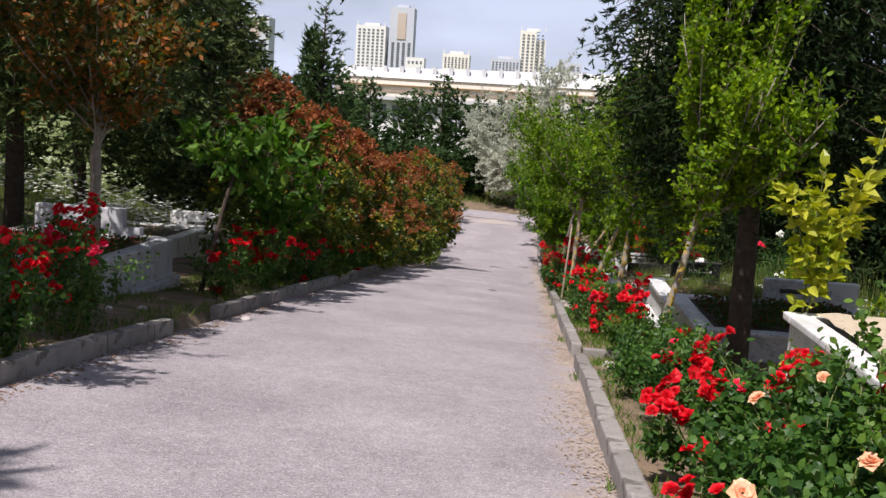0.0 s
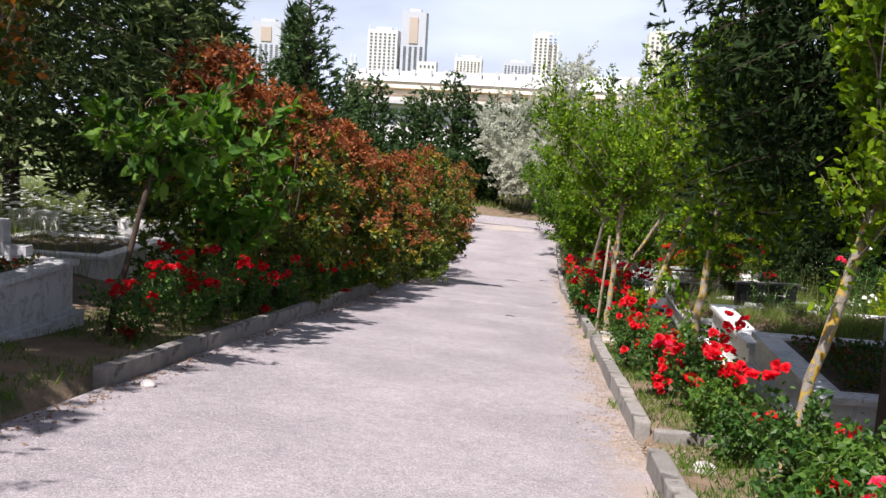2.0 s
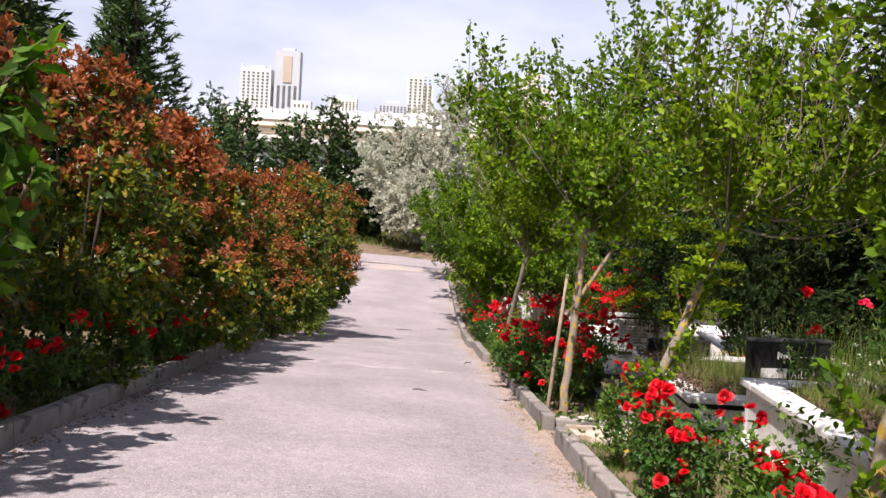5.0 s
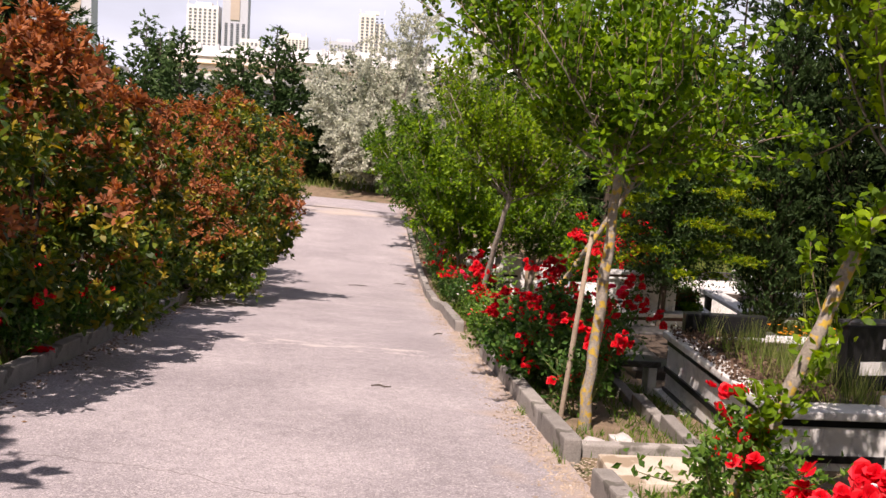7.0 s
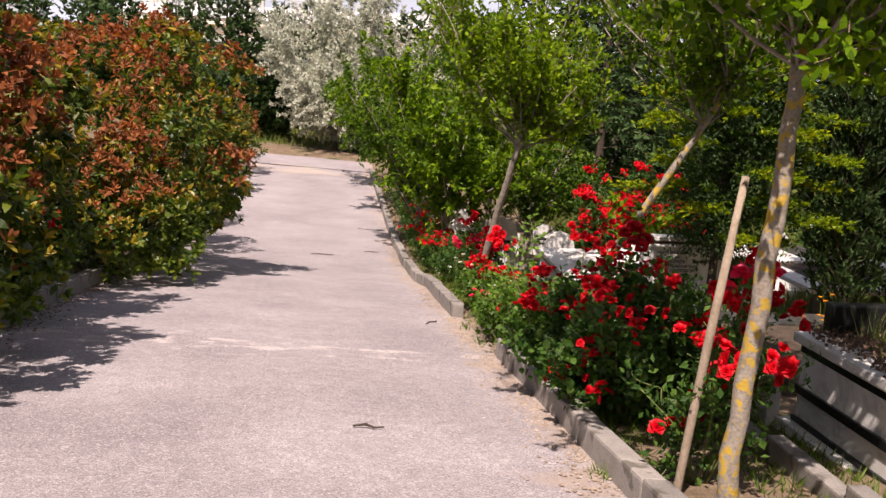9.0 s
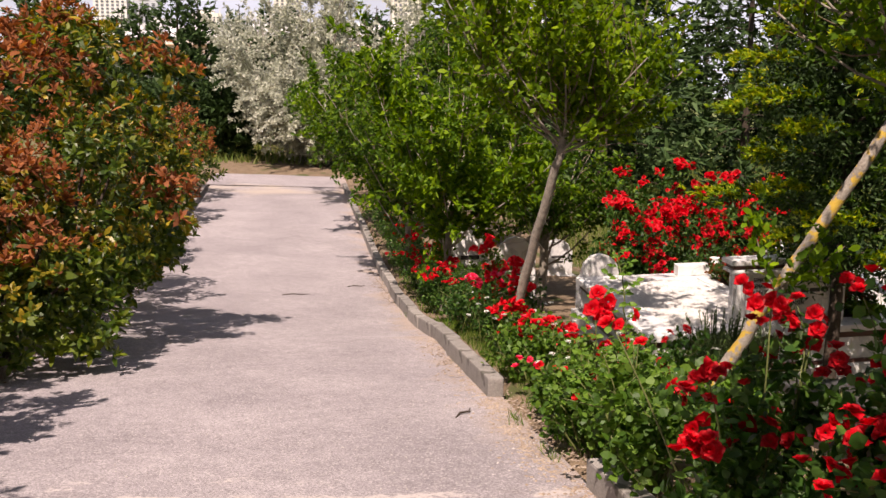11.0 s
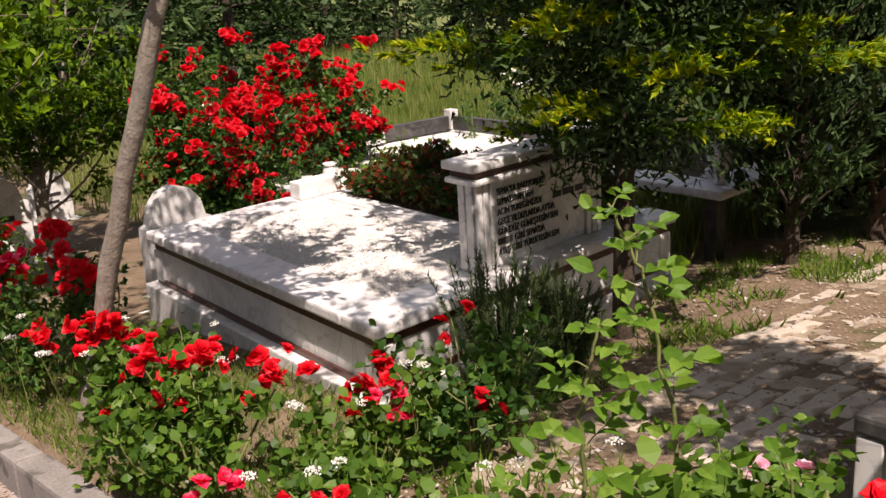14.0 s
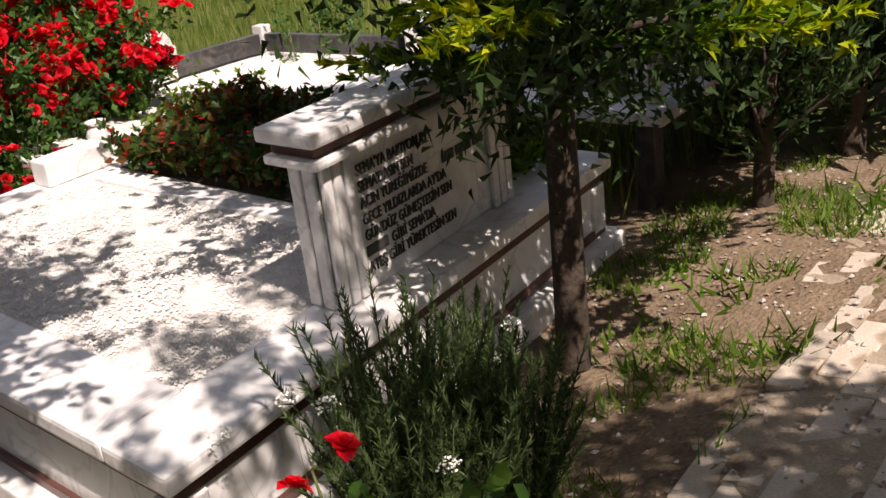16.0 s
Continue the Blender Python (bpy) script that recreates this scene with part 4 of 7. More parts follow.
# walled grave with gravel behind the double grave
wg, _w = grave("walled_grave", "white gravel grave with a low dark marble wall", (5.35, 27.72), (2.6, 0.05), (0.1, 1.5), -2.13, -2.62, MARBLE, MARBLE, GRAVEL, 0.02, 0.12, None)
gw = empty("low_wall", 5.9, 29.05, -2.13)
tagged(gw, "low dark marble wall with white end blocks", "low wall")
box("wall_panel", (-0.35, 0.82, 0.0, 0.07, 0.002, 0.12), DARKM, gw, bevel=0.006)
box("end_block", (0.83, 1.14, -0.05, 0.10, 0.002, 0.17), MARBLE, gw, "white marble block", 0.01)
box("wall_panel", (1.15, 2.0, 0.0, 0.07, 0.002, 0.14), DARKM, gw, bevel=0.006)
box("end_block", (2.01, 2.11, -0.02, 0.09, 0.002, 0.20), MARBLE, gw, "white marble post", 0.008)
box("wall_panel", (2.02, 2.09, -1.4, -0.03, 0.002, 0.14), DARKM, gw, bevel=0.006)

# shaded grave with balusters and vases behind the conifer
vg, _v = grave("baluster_grave", "shaded white marble grave with turned balusters and vases", (6.62, 25.05), (2.1, 0.1), (0.05, 2.1), -2.0, -2.55, DARKM, MARBLE, EARTH, 0.03, 0.26, None, plinth=False, legs=True)


def turned(name, x, y, z, profile, mat, label, cat, parent=None):
    pts = [(r, h) for r, h in profile]
    sides = 14
    vv = np.array([[r * math.cos(a), r * math.sin(a), h] for r, h in pts for a in np.arange(sides) * 2 * math.pi / sides])
    ff = [(j * sides + q, j * sides + (q + 1) % sides, (j + 1) * sides + (q + 1) % sides, (j + 1) * sides + q) for j in range(len(pts) - 1) for q in range(sides)]
    ff.append(tuple((len(pts) - 1) * sides + q for q in range(sides)))
    ob = put(name, mesh_of(name, vv, ff, mat, True), parent)
    ob.location = (x, y, z)
    return tagged(ob, label, cat) if cat else ob


VASE = [(0.03, 0), (0.05, 0.01), (0.028, 0.04), (0.055, 0.09), (0.065, 0.14), (0.05, 0.19), (0.038, 0.22), (0.06, 0.25), (0.05, 0.252), (0.03, 0.20)]
turned("marble_vase", 6.78, 25.15, -1.998, VASE, MARBLE, "white marble vase on the grave rim", "vase")
turned("marble_vase", 5.6, 27.85, -2.128, [(r, h * 0.7) for r, h in VASE], MARBLE, "small white marble vase beside the gravel", "vase")
BAL = [(0.07, 0), (0.07, 0.05), (0.045, 0.07), (0.065, 0.16), (0.05, 0.27), (0.062, 0.33), (0.045, 0.40), (0.06, 0.52), (0.045, 0.64), (0.065, 0.70), (0.065, 0.78)]
col = turned("baluster_column", 6.95, 25.30, -1.998, BAL, MARBLE, "turned marble column of the shaded grave", "column")
col2 = turned("baluster_column", 8.3, 25.40, -1.998, BAL, MARBLE, "turned marble column of the shaded grave", "column")
# low kerbed graves in the meadow
for x, y, w in ((8.2, 15.6, 2.2), (9.2, 26.6, 2.4), (7.8, 22.3, 2.0)):
    z = ground_h(x, y)
    grave("meadow_grave", "low white marble grave sunk in tall grass", (x, y), (w, 0.1), (0.0, 1.1), z + 0.28, z - 0.05, MARBLE, MARBLE, EARTH, 0.03, 0.16, None, plinth=False)
dk = empty("dark_gravestone", 4.2, 19.62, -1.215)
tagged(dk, "small black granite headstone on the striped grave", "headstone")
box("slab", (-0.34, 0.40, 0, 0.1, -0.05, 0.21), BLACKG, dk, bevel=0.012)

# ---- paved side path ----
pav = empty("pavement_1", 3.4, 22.9, 0)
pav.location = (0, 0, 0)
tagged(pav, "weathered interlocking grey pavers of a side path", "pavement", kind="structure")
bmp = box_bm(-0.0985, 0.0985, -0.0485, 0.0485, -0.06, 0.0, 0.005, 1)
pm = bpy.data.meshes.new("paver")
bmp.to_mesh(pm)
bmp.free()
pm.materials.append(PAVER)
# sand that fills the joints and drifts over the worn pavers
sx_, sy_ = np.meshgrid(np.arange(3.35, 8.4, 0.05), np.arange(22.7, 24.3, 0.05))
sh_ = np.array([ground_h(a, b) - 0.004 + 0.016 * noise.noise(Vector((a * 3.1, b * 3.1, 2))) + 0.008 * noise.noise(Vector((a * 9, b * 9, 4))) for a, b in zip(sx_.ravel(), sy_.ravel())]).reshape(sx_.shape)
edge_ = np.minimum(23.86 + 0.14 * (np.minimum(sx_, 5.9) - 3.5) - sy_, sy_ - 22.8) + 0.07 * np.sin(sx_ * 7) * np.sin(sx_ * 3.1 + sy_ * 5)
sh_ += np.clip(edge_ * 0.4, -0.08, 0.0)
sk = (np.arange(sx_.shape[0] - 1)[:, None] * sx_.shape[1] + np.arange(sx_.shape[1] - 1)[None]).ravel()
sand = put("path_sand", mesh_of("path_sand", np.stack([sx_, sy_, sh_], -1).reshape(-1, 3), np.stack([sk, sk + 1, sk + sx_.shape[1] + 1, sk + sx_.shape[1]], 1), PATHSAND, True))
tagged(sand, "pale sand between the worn pavers of the side path", "sand", kind="structure")
rr = random.Random(5)
for a in range(24):
    for b in range(15):
        x, y = 3.55 + a * 0.20 + (0.10 if b % 2 else 0), 22.72 + b * 0.1
        if y > 23.78 + 0.14 * (min(x, 5.9) - 3.5) + rr.uniform(-0.05, 0.05) or rr.random() < 0.16 or (y < 22.9 and x > 3.6):
            continue
        ob = put("paver", pm, pav)
        ob.location = (x, y + 0.02 * math.sin(x * 3), ground_h(x, y) + 0.001 + noise.noise(Vector((x * 2, y * 2, 5))) * 0.016 + rr.uniform(-0.004, 0.003))
        ob.rotation_euler = (rr.uniform(-0.04, 0.04) - 0.10, rr.uniform(-0.03, 0.03) + 0.037, rr.uniform(-0.05, 0.05))

# ---- trees ----
def broad_tree(name, label, pts, rads, crown_c, crown_r, n_limb, n_leaf, leaf, lmat, bark, seed, stake=None, upright=0.6, big=False, droop=0.0, low=-0.75, limb_r=0.4, foot=0.0, sprouts=0):
    """A tree with its trunk through pts (x, y, height over ground); limbs reach into an uneven crown of leafy shoots."""
    r = np.random.default_rng(seed)
    bx, by = pts[0][0], pts[0][1]
    bz = ground_h(bx, by) - 0.05
    root = empty(name, bx, by, bz)
    tagged(root, label, "tree", "trees of the cemetery")
    T = np.array([(x - bx, y - by, h) for x, y, h in pts])
    tt = np.linspace(0, len(T) - 1, 5 * (len(T) - 1) + 1)
    trunk = np.stack([np.interp(tt, np.arange(len(T)), T[:, q]) for q in range(3)], 1)
    trunk[1:-1] += r.normal(0, 0.006, (len(trunk) - 2, 3))
    rad = np.interp(tt, np.arange(len(T)), rads) * r.uniform(0.93, 1.08, len(tt))
    rad[0] *= 1.25
    v, f = tubes([(trunk, rad)], 10)
    put("trunk", mesh_of("trunk", v, f, bark, True), root)
    fork = trunk[-1]
    C, R = np.array(crown_c) - np.array([bx, by, 0]), np.array(crown_r)
    tips, twigs = [], []
    for q in range(n_limb):
        a = q * 2.4 + r.uniform(-0.4, 0.4)
        el = low + (1.0 - low) * ((q * 0.618) % 1.0)
        wide = math.sqrt(max(1 - el * el * (0.75 if el > 0 else 0.9), 0.1))
        wide = max(wide, foot)
        e = C + R * np.array([math.cos(a) * wide, math.sin(a) * wide, el]) * r.uniform(0.72, 1.0)
        s = fork if q < 5 else trunk[-1 - int(r.integers(0, 4))]
        bend = np.array([0, 0, -0.12 * upright]) * np.linalg.norm(e - s) + r.normal(0, 0.05, 3)
        p = curve_pts(s, e, bend, 7)
        v, f = tubes([(p, np.linspace(rads[-1] * limb_r * r.uniform(0.6, 1.0), 0.004, 7))], 6)
        put("limb", mesh_of("limb", v, f, BARK if bark is LICHEN else bark, True), root)
        for w in range(15):
            k = r.uniform(0.12, 1.0)
            b0 = np.array([np.interp(k, np.linspace(0, 1, 7), p[:, ax]) for ax in range(3)])
            d = unit(unit(e - s) * 0.6 + r.normal(0, 0.6, 3) + np.array([0, 0, 0.5 * upright - droop]))
            ln = r.uniform(0.22, 0.62) * float(np.mean(R)) * 0.75
            if upright > 0.8 and r.random() < 0.4:
                d = unit(d * 0.35 + np.array([r.normal(0, 0.15), r.normal(0, 0.15), 1.0]))
                ln *= 1.5
            tw = curve_pts(b0, b0 + d * ln, r.normal(0, 0.04, 3), 4)
            twigs.append((tw, np.linspace(0.006, 0.002, 4)))
            tips.append(tw)
    for q in range(sprouts):
        b0 = trunk[2 + int(r.integers(0, len(trunk) - 3))]
        d = unit(np.array([r.normal(0, 0.6), r.normal(0, 0.6), 1.0]))
        tw = curve_pts(b0, b0 + d * r.uniform(0.2, 0.6), r.normal(0, 0.03, 3), 4)
        twigs.append((tw, np.linspace(0.005, 0.002, 4)))
        tips += [tw, tw]
    v, f = tubes(twigs, 3)
    tagged(put("twig_work", mesh_of("twig_work", v, f, TWIG, True), root), "fine twigs", kind="stuff")
    tips = np.array(tips)
    n_leaf = int(n_leaf * (0.8 if 8 < by < 26 and not big else 1.0))
    idx, along = r.integers(0, len(tips), n_leaf), r.random(n_leaf) ** 0.75
    seg = np.minimum((along * 3).astype(int), 2)
    fr = along * 3 - seg
    base = tips[idx, seg] * (1 - fr[:, None]) + tips[idx, seg + 1] * fr[:, None]
    base = base + r.normal(0, 0.03, (n_leaf, 3))
    d = unit(tips[idx, 3] - tips[idx, 0]) * 0.5 + rand_dirs(n_leaf, r, 0.1 - droop)
    nr = rand_dirs(n_leaf, r, 0.8)
    L = leaf * r.uniform(0.65, 1.25, n_leaf)
    shape_ = big_leaf_arrays if big else (mid_leaf_arrays if 8 < by < 26 else leaf_arrays)
    v, f = shape_(base, d, nr, L * (0.98 if 8 < by < 26 and not big else 1.0), L * (0.5 if big else 0.52))
    put("crown", mesh_of("crown", v, f, lmat), root)
    if stake:
        (x0, y0, h0), (x1, y1, h1) = stake
        v, f = tubes([(np.array([(x0 - bx, y0 - by, h0 - 0.2), ((x0 + x1) / 2 - bx + 0.006, (y0 + y1) / 2 - by, (h0 + h1) / 2), (x1 - bx, y1 - by, h1)]), [0.02, 0.021, 0.016])], 7)
        put("stake", mesh_of("stake", v, f, STAKE, True), root, "weathered wooden stake")
    return root


T_LAB = "young deciduous tree with a pale trunk in the rose bed"
L_LAB = "leaning tree with yellow lichen on its trunk"
broad_tree("deciduous_tree", L_LAB, [(3.05, 9.25, 0), (3.2, 9.15, 0.9), (3.38, 9.05, 1.75)], [0.036, 0.033, 0.029], (3.8, 8.85, 3.2), (0.95, 0.8, 1.35), 20, 17500, 0.064, LF_LIME, LICHEN, 11, low=-0.95, upright=0.9, limb_r=0.3)
broad_tree("deciduous_tree", T_LAB, [(2.93, 12.28, 0), (3.0, 12.1, 0.9), (3.06, 12.05, 1.6), (3.12, 12.05, 2.4)], [0.038, 0.034, 0.030, 0.022], (3.36, 12.1, 2.8), (0.62, 0.75, 1.75), 18, 13000, 0.065, LF_PLUM, LICHEN, 12, low=-0.95, upright=0.9, sprouts=14, limb_r=0.32)
broad_tree("deciduous_tree", L_LAB, [(2.74, 15.7, 0), (3.0, 15.64, 0.8), (3.3, 15.58, 1.7), (3.5, 15.5, 2.1)], [0.038, 0.035, 0.031, 0.028], (3.95, 15.45, 3.15), (1.3, 1.15, 1.45), 20, 13500, 0.062, LF_LIME, LICHEN, 13, upright=0.9, sprouts=16, limb_r=0.32)
broad_tree("deciduous_tree", T_LAB, [(2.68, 18.2, 0), (2.72, 18.17, 0.8), (2.76, 18.15, 1.7), (2.8, 18.25, 2.3)], [0.044, 0.040, 0.036, 0.03], (2.78, 18.75, 2.95), (1.55, 1.6, 1.5), 22, 21000, 0.066, LF_PLUM, LICHEN, 14, ((2.54, 18.44, 0), (2.64, 18.25, 1.5)), low=-0.68, upright=0.85, limb_r=0.36)
broad_tree("deciduous_tree", L_LAB, [(2.75, 22.15, 0), (3.05, 22.1, 0.5), (3.365, 22.0, 1.1), (3.72, 21.87, 1.75), (4.0, 21.85, 2.25)], [0.040, 0.037, 0.033, 0.029, 0.026], (3.6, 22.35, 3.1), (0.95, 1.25, 1.15), 22, 11500, 0.062, LF_PLUM, LICHEN, 15, low=-0.6, upright=0.9, sprouts=3)
broad_tree("deciduous_tree", T_LAB, [(2.72, 25.65, 0), (2.82, 25.35, 0.8), (2.95, 24.93, 1.75), (3.0, 24.9, 2.0)], [0.043, 0.039, 0.034, 0.03], (3.05, 25.4, 3.3), (1.4, 1.45, 1.45), 20, 17000, 0.064, LF_LIME, BARK, 16, low=-0.85, upright=0.9)
broad_tree("deciduous_tree", T_LAB, [(2.75, 29.4, 0), (2.85, 29.5, 1.4)], [0.055, 0.042], (3.0, 29.7, 2.75), (1.4, 1.5, 1.7), 18, 11500, 0.105, LF_PLUM, BARK, 17, droop=0.1, low=-0.65)
# This crown takes the darker leaf, putting its shade into the colour.
broad_tree("deciduous_tree", T_LAB, [(2.7, 33.0, 0), (2.75, 33.1, 1.3)], [0.055, 0.042], (2.6, 33.2, 2.7), (1.45, 1.6, 1.8), 18, 11000, 0.095, LF_DEEP, BARK, 18, droop=0.1, low=-0.65)
broad_tree("deciduous_tree", T_LAB, [(2.8, 37.5, 0), (2.8, 37.5, 1.1)], [0.06, 0.045], (2.5, 37.5, 2.7), (1.5, 1.8, 1.9), 16, 8000, 0.12, LF_PLUM, BARK, 19, low=-0.75)
broad_tree("deciduous_tree", T_LAB, [(3.1, 42.5, 0), (3.1, 42.5, 1.0)], [0.06, 0.045], (2.5, 43.2, 2.35), (1.8, 1.9, 1.9), 18, 8000, 0.13, LF_DEEP, BARK, 20, low=-0.95)
broad_tree("deciduous_tree", "small tree with dense shaded leaves beside the graves", [(4.4, 31.0, 0), (4.5, 31.1, 1.2)], [0.07, 0.05], (4.6, 31.2, 2.8), (1.5, 1.6, 1.7), 16, 10000, 0.09, LF_DEEP, BARK, 21, droop=0.2, low=-0.9)
broad_tree("deciduous_tree", "small tree with dense shaded leaves beside the graves", [(4.6, 36.0, 0), (4.6, 36.1, 1.2)], [0.07, 0.05], (4.8, 36.2, 2.8), (1.7, 1.7, 1.8), 16, 9000, 0.11, LF_DEEP, BARK, 27, droop=0.2, low=-0.9)
# left of the lane
broad_tree("deciduous_tree", "tree with coppery young leaves and a stake", [(-2.9, 10.35, 0), (-2.93, 10.4, 1.4), (-2.95, 10.5, 2.1)], [0.045, 0.042, 0.04], (-2.9, 10.4, 3.45), (1.55, 1.5, 0.85), 16, 9000, 0.09, LF_COPPER, BARK, 22, ((-2.85, 10.15, 0), (-2.9, 10.2, 1.7)))
broad_tree("deciduous_tree", "slender young tree with broad fresh green leaves", [(-2.28, 12.0, 0), (-2.05, 12.12, 1.1), (-1.9, 12.22, 1.75)], [0.03, 0.026, 0.022], (-2.0, 12.9, 2.02), (0.85, 0.9, 0.55), 12, 540, 0.20, LF_WAL, DARKBARK, 23, big=True, droop=0.2, low=-0.5)
broad_tree("deciduous_tree", "slender young tree with broad fresh green leaves", [(-2.0, 14.3, 0), (-1.95, 14.35, 1.2)], [0.03, 0.025], (-1.85, 14.3, 1.95), (0.8, 0.8, 0.6), 12, 560, 0.20, LF_WAL, DARKBARK, 24, big=True, droop=0.2, low=-0.5)
# Unseen tree modelled on the first coppery one, added for the shade it casts.
broad_tree("deciduous_tree", "tree with coppery young leaves and a stake", [(-2.75, 4.5, 0), (-2.7, 4.55, 1.4), (-2.65, 4.6, 2.2)], [0.045, 0.042, 0.04], (-2.65, 4.8, 3.35), (1.2, 1.3, 0.9), 14, 5500, 0.085, LF_COPPER, BARK, 28)
# silvery tree at the bottom of the lane
broad_tree("silver_tree", "large silvery white leaved tree at the bottom of the lane", [(1.2, 52.9, 0), (1.25, 52.9, 1.0)], [0.16, 0.12], (1.3, 52.1, 4.12), (3.0, 2.75, 4.3), 64, 50000, 0.15, LF_SILV, BARK, 25, droop=0.25, low=-0.98, foot=0.72)
broad_tree("silver_tree", "silvery tree behind the first one", [(5.4, 57.0, 0), (5.4, 57.0, 1.2)], [0.16, 0.12], (5.0, 57.0, 4.4), (2.8, 2.4, 4.0), 30, 14000, 0.21, LF_SILV, BARK, 26, droop=0.2, low=-0.98, foot=0.7)


def conifer(name, label, x, y, h0, height, rad, n_br, n_leaf, ln, wd, mat, seed, trunk_r=0.1, droop=0.25, up=0.0, shape=1.0, bark=None, lean=(0, 0), top_bare=0.0, tip_mat=None, tuft=6, bias=(0, 0), inner=0, inner_leaf=None, flat=1.4, inner_mat=None):
    """A conifer: branches in whorls thick with narrow sprays."""
    r = np.random.default_rng(seed)
    bz = ground_h(x, y) - 0.05 if y < 60 else gzf(x, y)
    root = empty(name, x, y, bz)
    tagged(root, label, "conifer", "conifers of the cemetery")
    tp = curve_pts((0, 0, 0), (lean[0], lean[1], height), r.normal(0, 0.03, 3), 8)
    v, f = tubes([(tp, np.linspace(trunk_r, 0.012, 8))], 8)
    put("trunk", mesh_of("trunk", v, f, bark or DARKBARK, True), root)
    br, tips = [], []
    for q in range(n_br):
        k = (q + r.uniform(0, 1)) / n_br
        z = h0 + (height - h0) * k
        w = rad * ((1 - k) ** shape * 0.92 + 0.08) * r.uniform(0.65, 1.1)
        if k < 0.12:
            w *= 0.65 + 3 * k
        a = q * 2.399 + r.uniform(-0.3, 0.3)
        s = np.array([np.interp(z / height, np.linspace(0, 1, 8), tp[:, ax]) for ax in range(3)])
        e = s + np.array([math.cos(a) * w, math.sin(a) * w, w * (up - droop * r.uniform(0.5, 1.3))])
        e = e + np.array([bias[0], bias[1], 0]) * w
        p = curve_pts(s, e, np.array([0, 0, 0.08 * w]), 5)
        br.append((p, np.linspace(0.013 if height < 4 else 0.02, 0.003, 5)))
        tips.append(p)
    v, f = tubes(br, 3)
    tagged(put("branchwork", mesh_of("branchwork", v, f, bark or DARKBARK, True), root), "dark branchwork", kind="stuff")
    P = np.array(tips)
    wgt = np.linalg.norm(P[:, -1] - P[:, 0], axis=1) ** 1.4
    k = n_leaf // tuft
    idx = r.choice(len(P), k, p=wgt / wgt.sum())
    al = r.beta(2.0, 1.1, k) * 4
    seg = np.minimum(al.astype(int), 3)
    fr = (al - seg)[:, None]
    base = P[idx, seg] * (1 - fr) + P[idx, seg + 1] * fr
    span = np.linalg.norm(P[idx, -1] - P[idx, 0], axis=1)[:, None]
    out = unit(P[idx, -1] - P[idx, 0])
    sidev = unit(np.cross(out, np.array([0, 0, 1.0])))
    base = base + sidev * r.normal(0, 0.17, (k, 1)) * span * (1.1 - al[:, None] / 5) + r.normal(0, 0.05, (k, 3)) * np.array([1, 1, flat]) * max(rad, 0.5)
    axis = unit(out + sidev * r.normal(0, 0.6, (k, 1)) + r.normal(0, 0.35, (k, 3)) + np.array([0, 0, up * 0.6 - droop * 0.5]))
    base, al, axis = np.repeat(base, tuft, 0), np.repeat(al, tuft), np.repeat(axis, tuft, 0)
    n_leaf = len(base)
    base = base + axis * r.uniform(0, 1.2, (n_leaf, 1)) * ln
    d = axis + r.normal(0, 0.42, (n_leaf, 3))
    nr = rand_dirs(n_leaf, r, 0.25)
    L = ln * r.uniform(0.6, 1.3, n_leaf)
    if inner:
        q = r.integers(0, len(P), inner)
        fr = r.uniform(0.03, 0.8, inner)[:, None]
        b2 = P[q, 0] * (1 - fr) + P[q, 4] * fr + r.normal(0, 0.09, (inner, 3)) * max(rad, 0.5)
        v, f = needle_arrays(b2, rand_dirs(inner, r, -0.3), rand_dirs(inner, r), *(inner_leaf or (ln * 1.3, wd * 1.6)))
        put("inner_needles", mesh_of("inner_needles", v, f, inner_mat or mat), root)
    if tip_mat is None:
        v, f = needle_arrays(base, d, nr, L, wd * r.uniform(0.9, 1.7, n_leaf))
        put("needles", mesh_of("needles", v, f, mat), root)
    else:
        # Outer tips are gold; more gold upward and sunward is sunlight painted in.
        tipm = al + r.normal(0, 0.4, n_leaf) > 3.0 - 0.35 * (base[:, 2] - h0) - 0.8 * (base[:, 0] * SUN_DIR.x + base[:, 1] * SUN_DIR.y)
        for nm, sel, mm in (("needles", ~tipm, mat), ("sunward_needles", tipm, tip_mat)):
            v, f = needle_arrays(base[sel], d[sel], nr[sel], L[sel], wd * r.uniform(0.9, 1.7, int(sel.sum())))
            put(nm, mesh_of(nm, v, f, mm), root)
    return root


C_LAB = "tall dark green conifer with drooping branches"
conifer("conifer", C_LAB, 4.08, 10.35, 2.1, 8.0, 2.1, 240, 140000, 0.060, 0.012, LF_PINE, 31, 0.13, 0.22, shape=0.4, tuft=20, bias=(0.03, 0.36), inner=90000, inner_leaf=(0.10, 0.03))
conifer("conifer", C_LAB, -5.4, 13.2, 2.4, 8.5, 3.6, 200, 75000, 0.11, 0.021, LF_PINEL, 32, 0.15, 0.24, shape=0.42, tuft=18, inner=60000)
# unseen tall conifers up the slope, added so that their shade lies on the left bed
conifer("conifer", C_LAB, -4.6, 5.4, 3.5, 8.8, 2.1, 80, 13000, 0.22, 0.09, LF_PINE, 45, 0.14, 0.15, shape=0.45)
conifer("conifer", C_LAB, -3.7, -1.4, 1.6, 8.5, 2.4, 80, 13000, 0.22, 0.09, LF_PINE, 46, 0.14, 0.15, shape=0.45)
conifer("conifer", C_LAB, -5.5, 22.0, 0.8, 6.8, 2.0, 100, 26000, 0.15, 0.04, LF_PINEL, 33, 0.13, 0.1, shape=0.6)
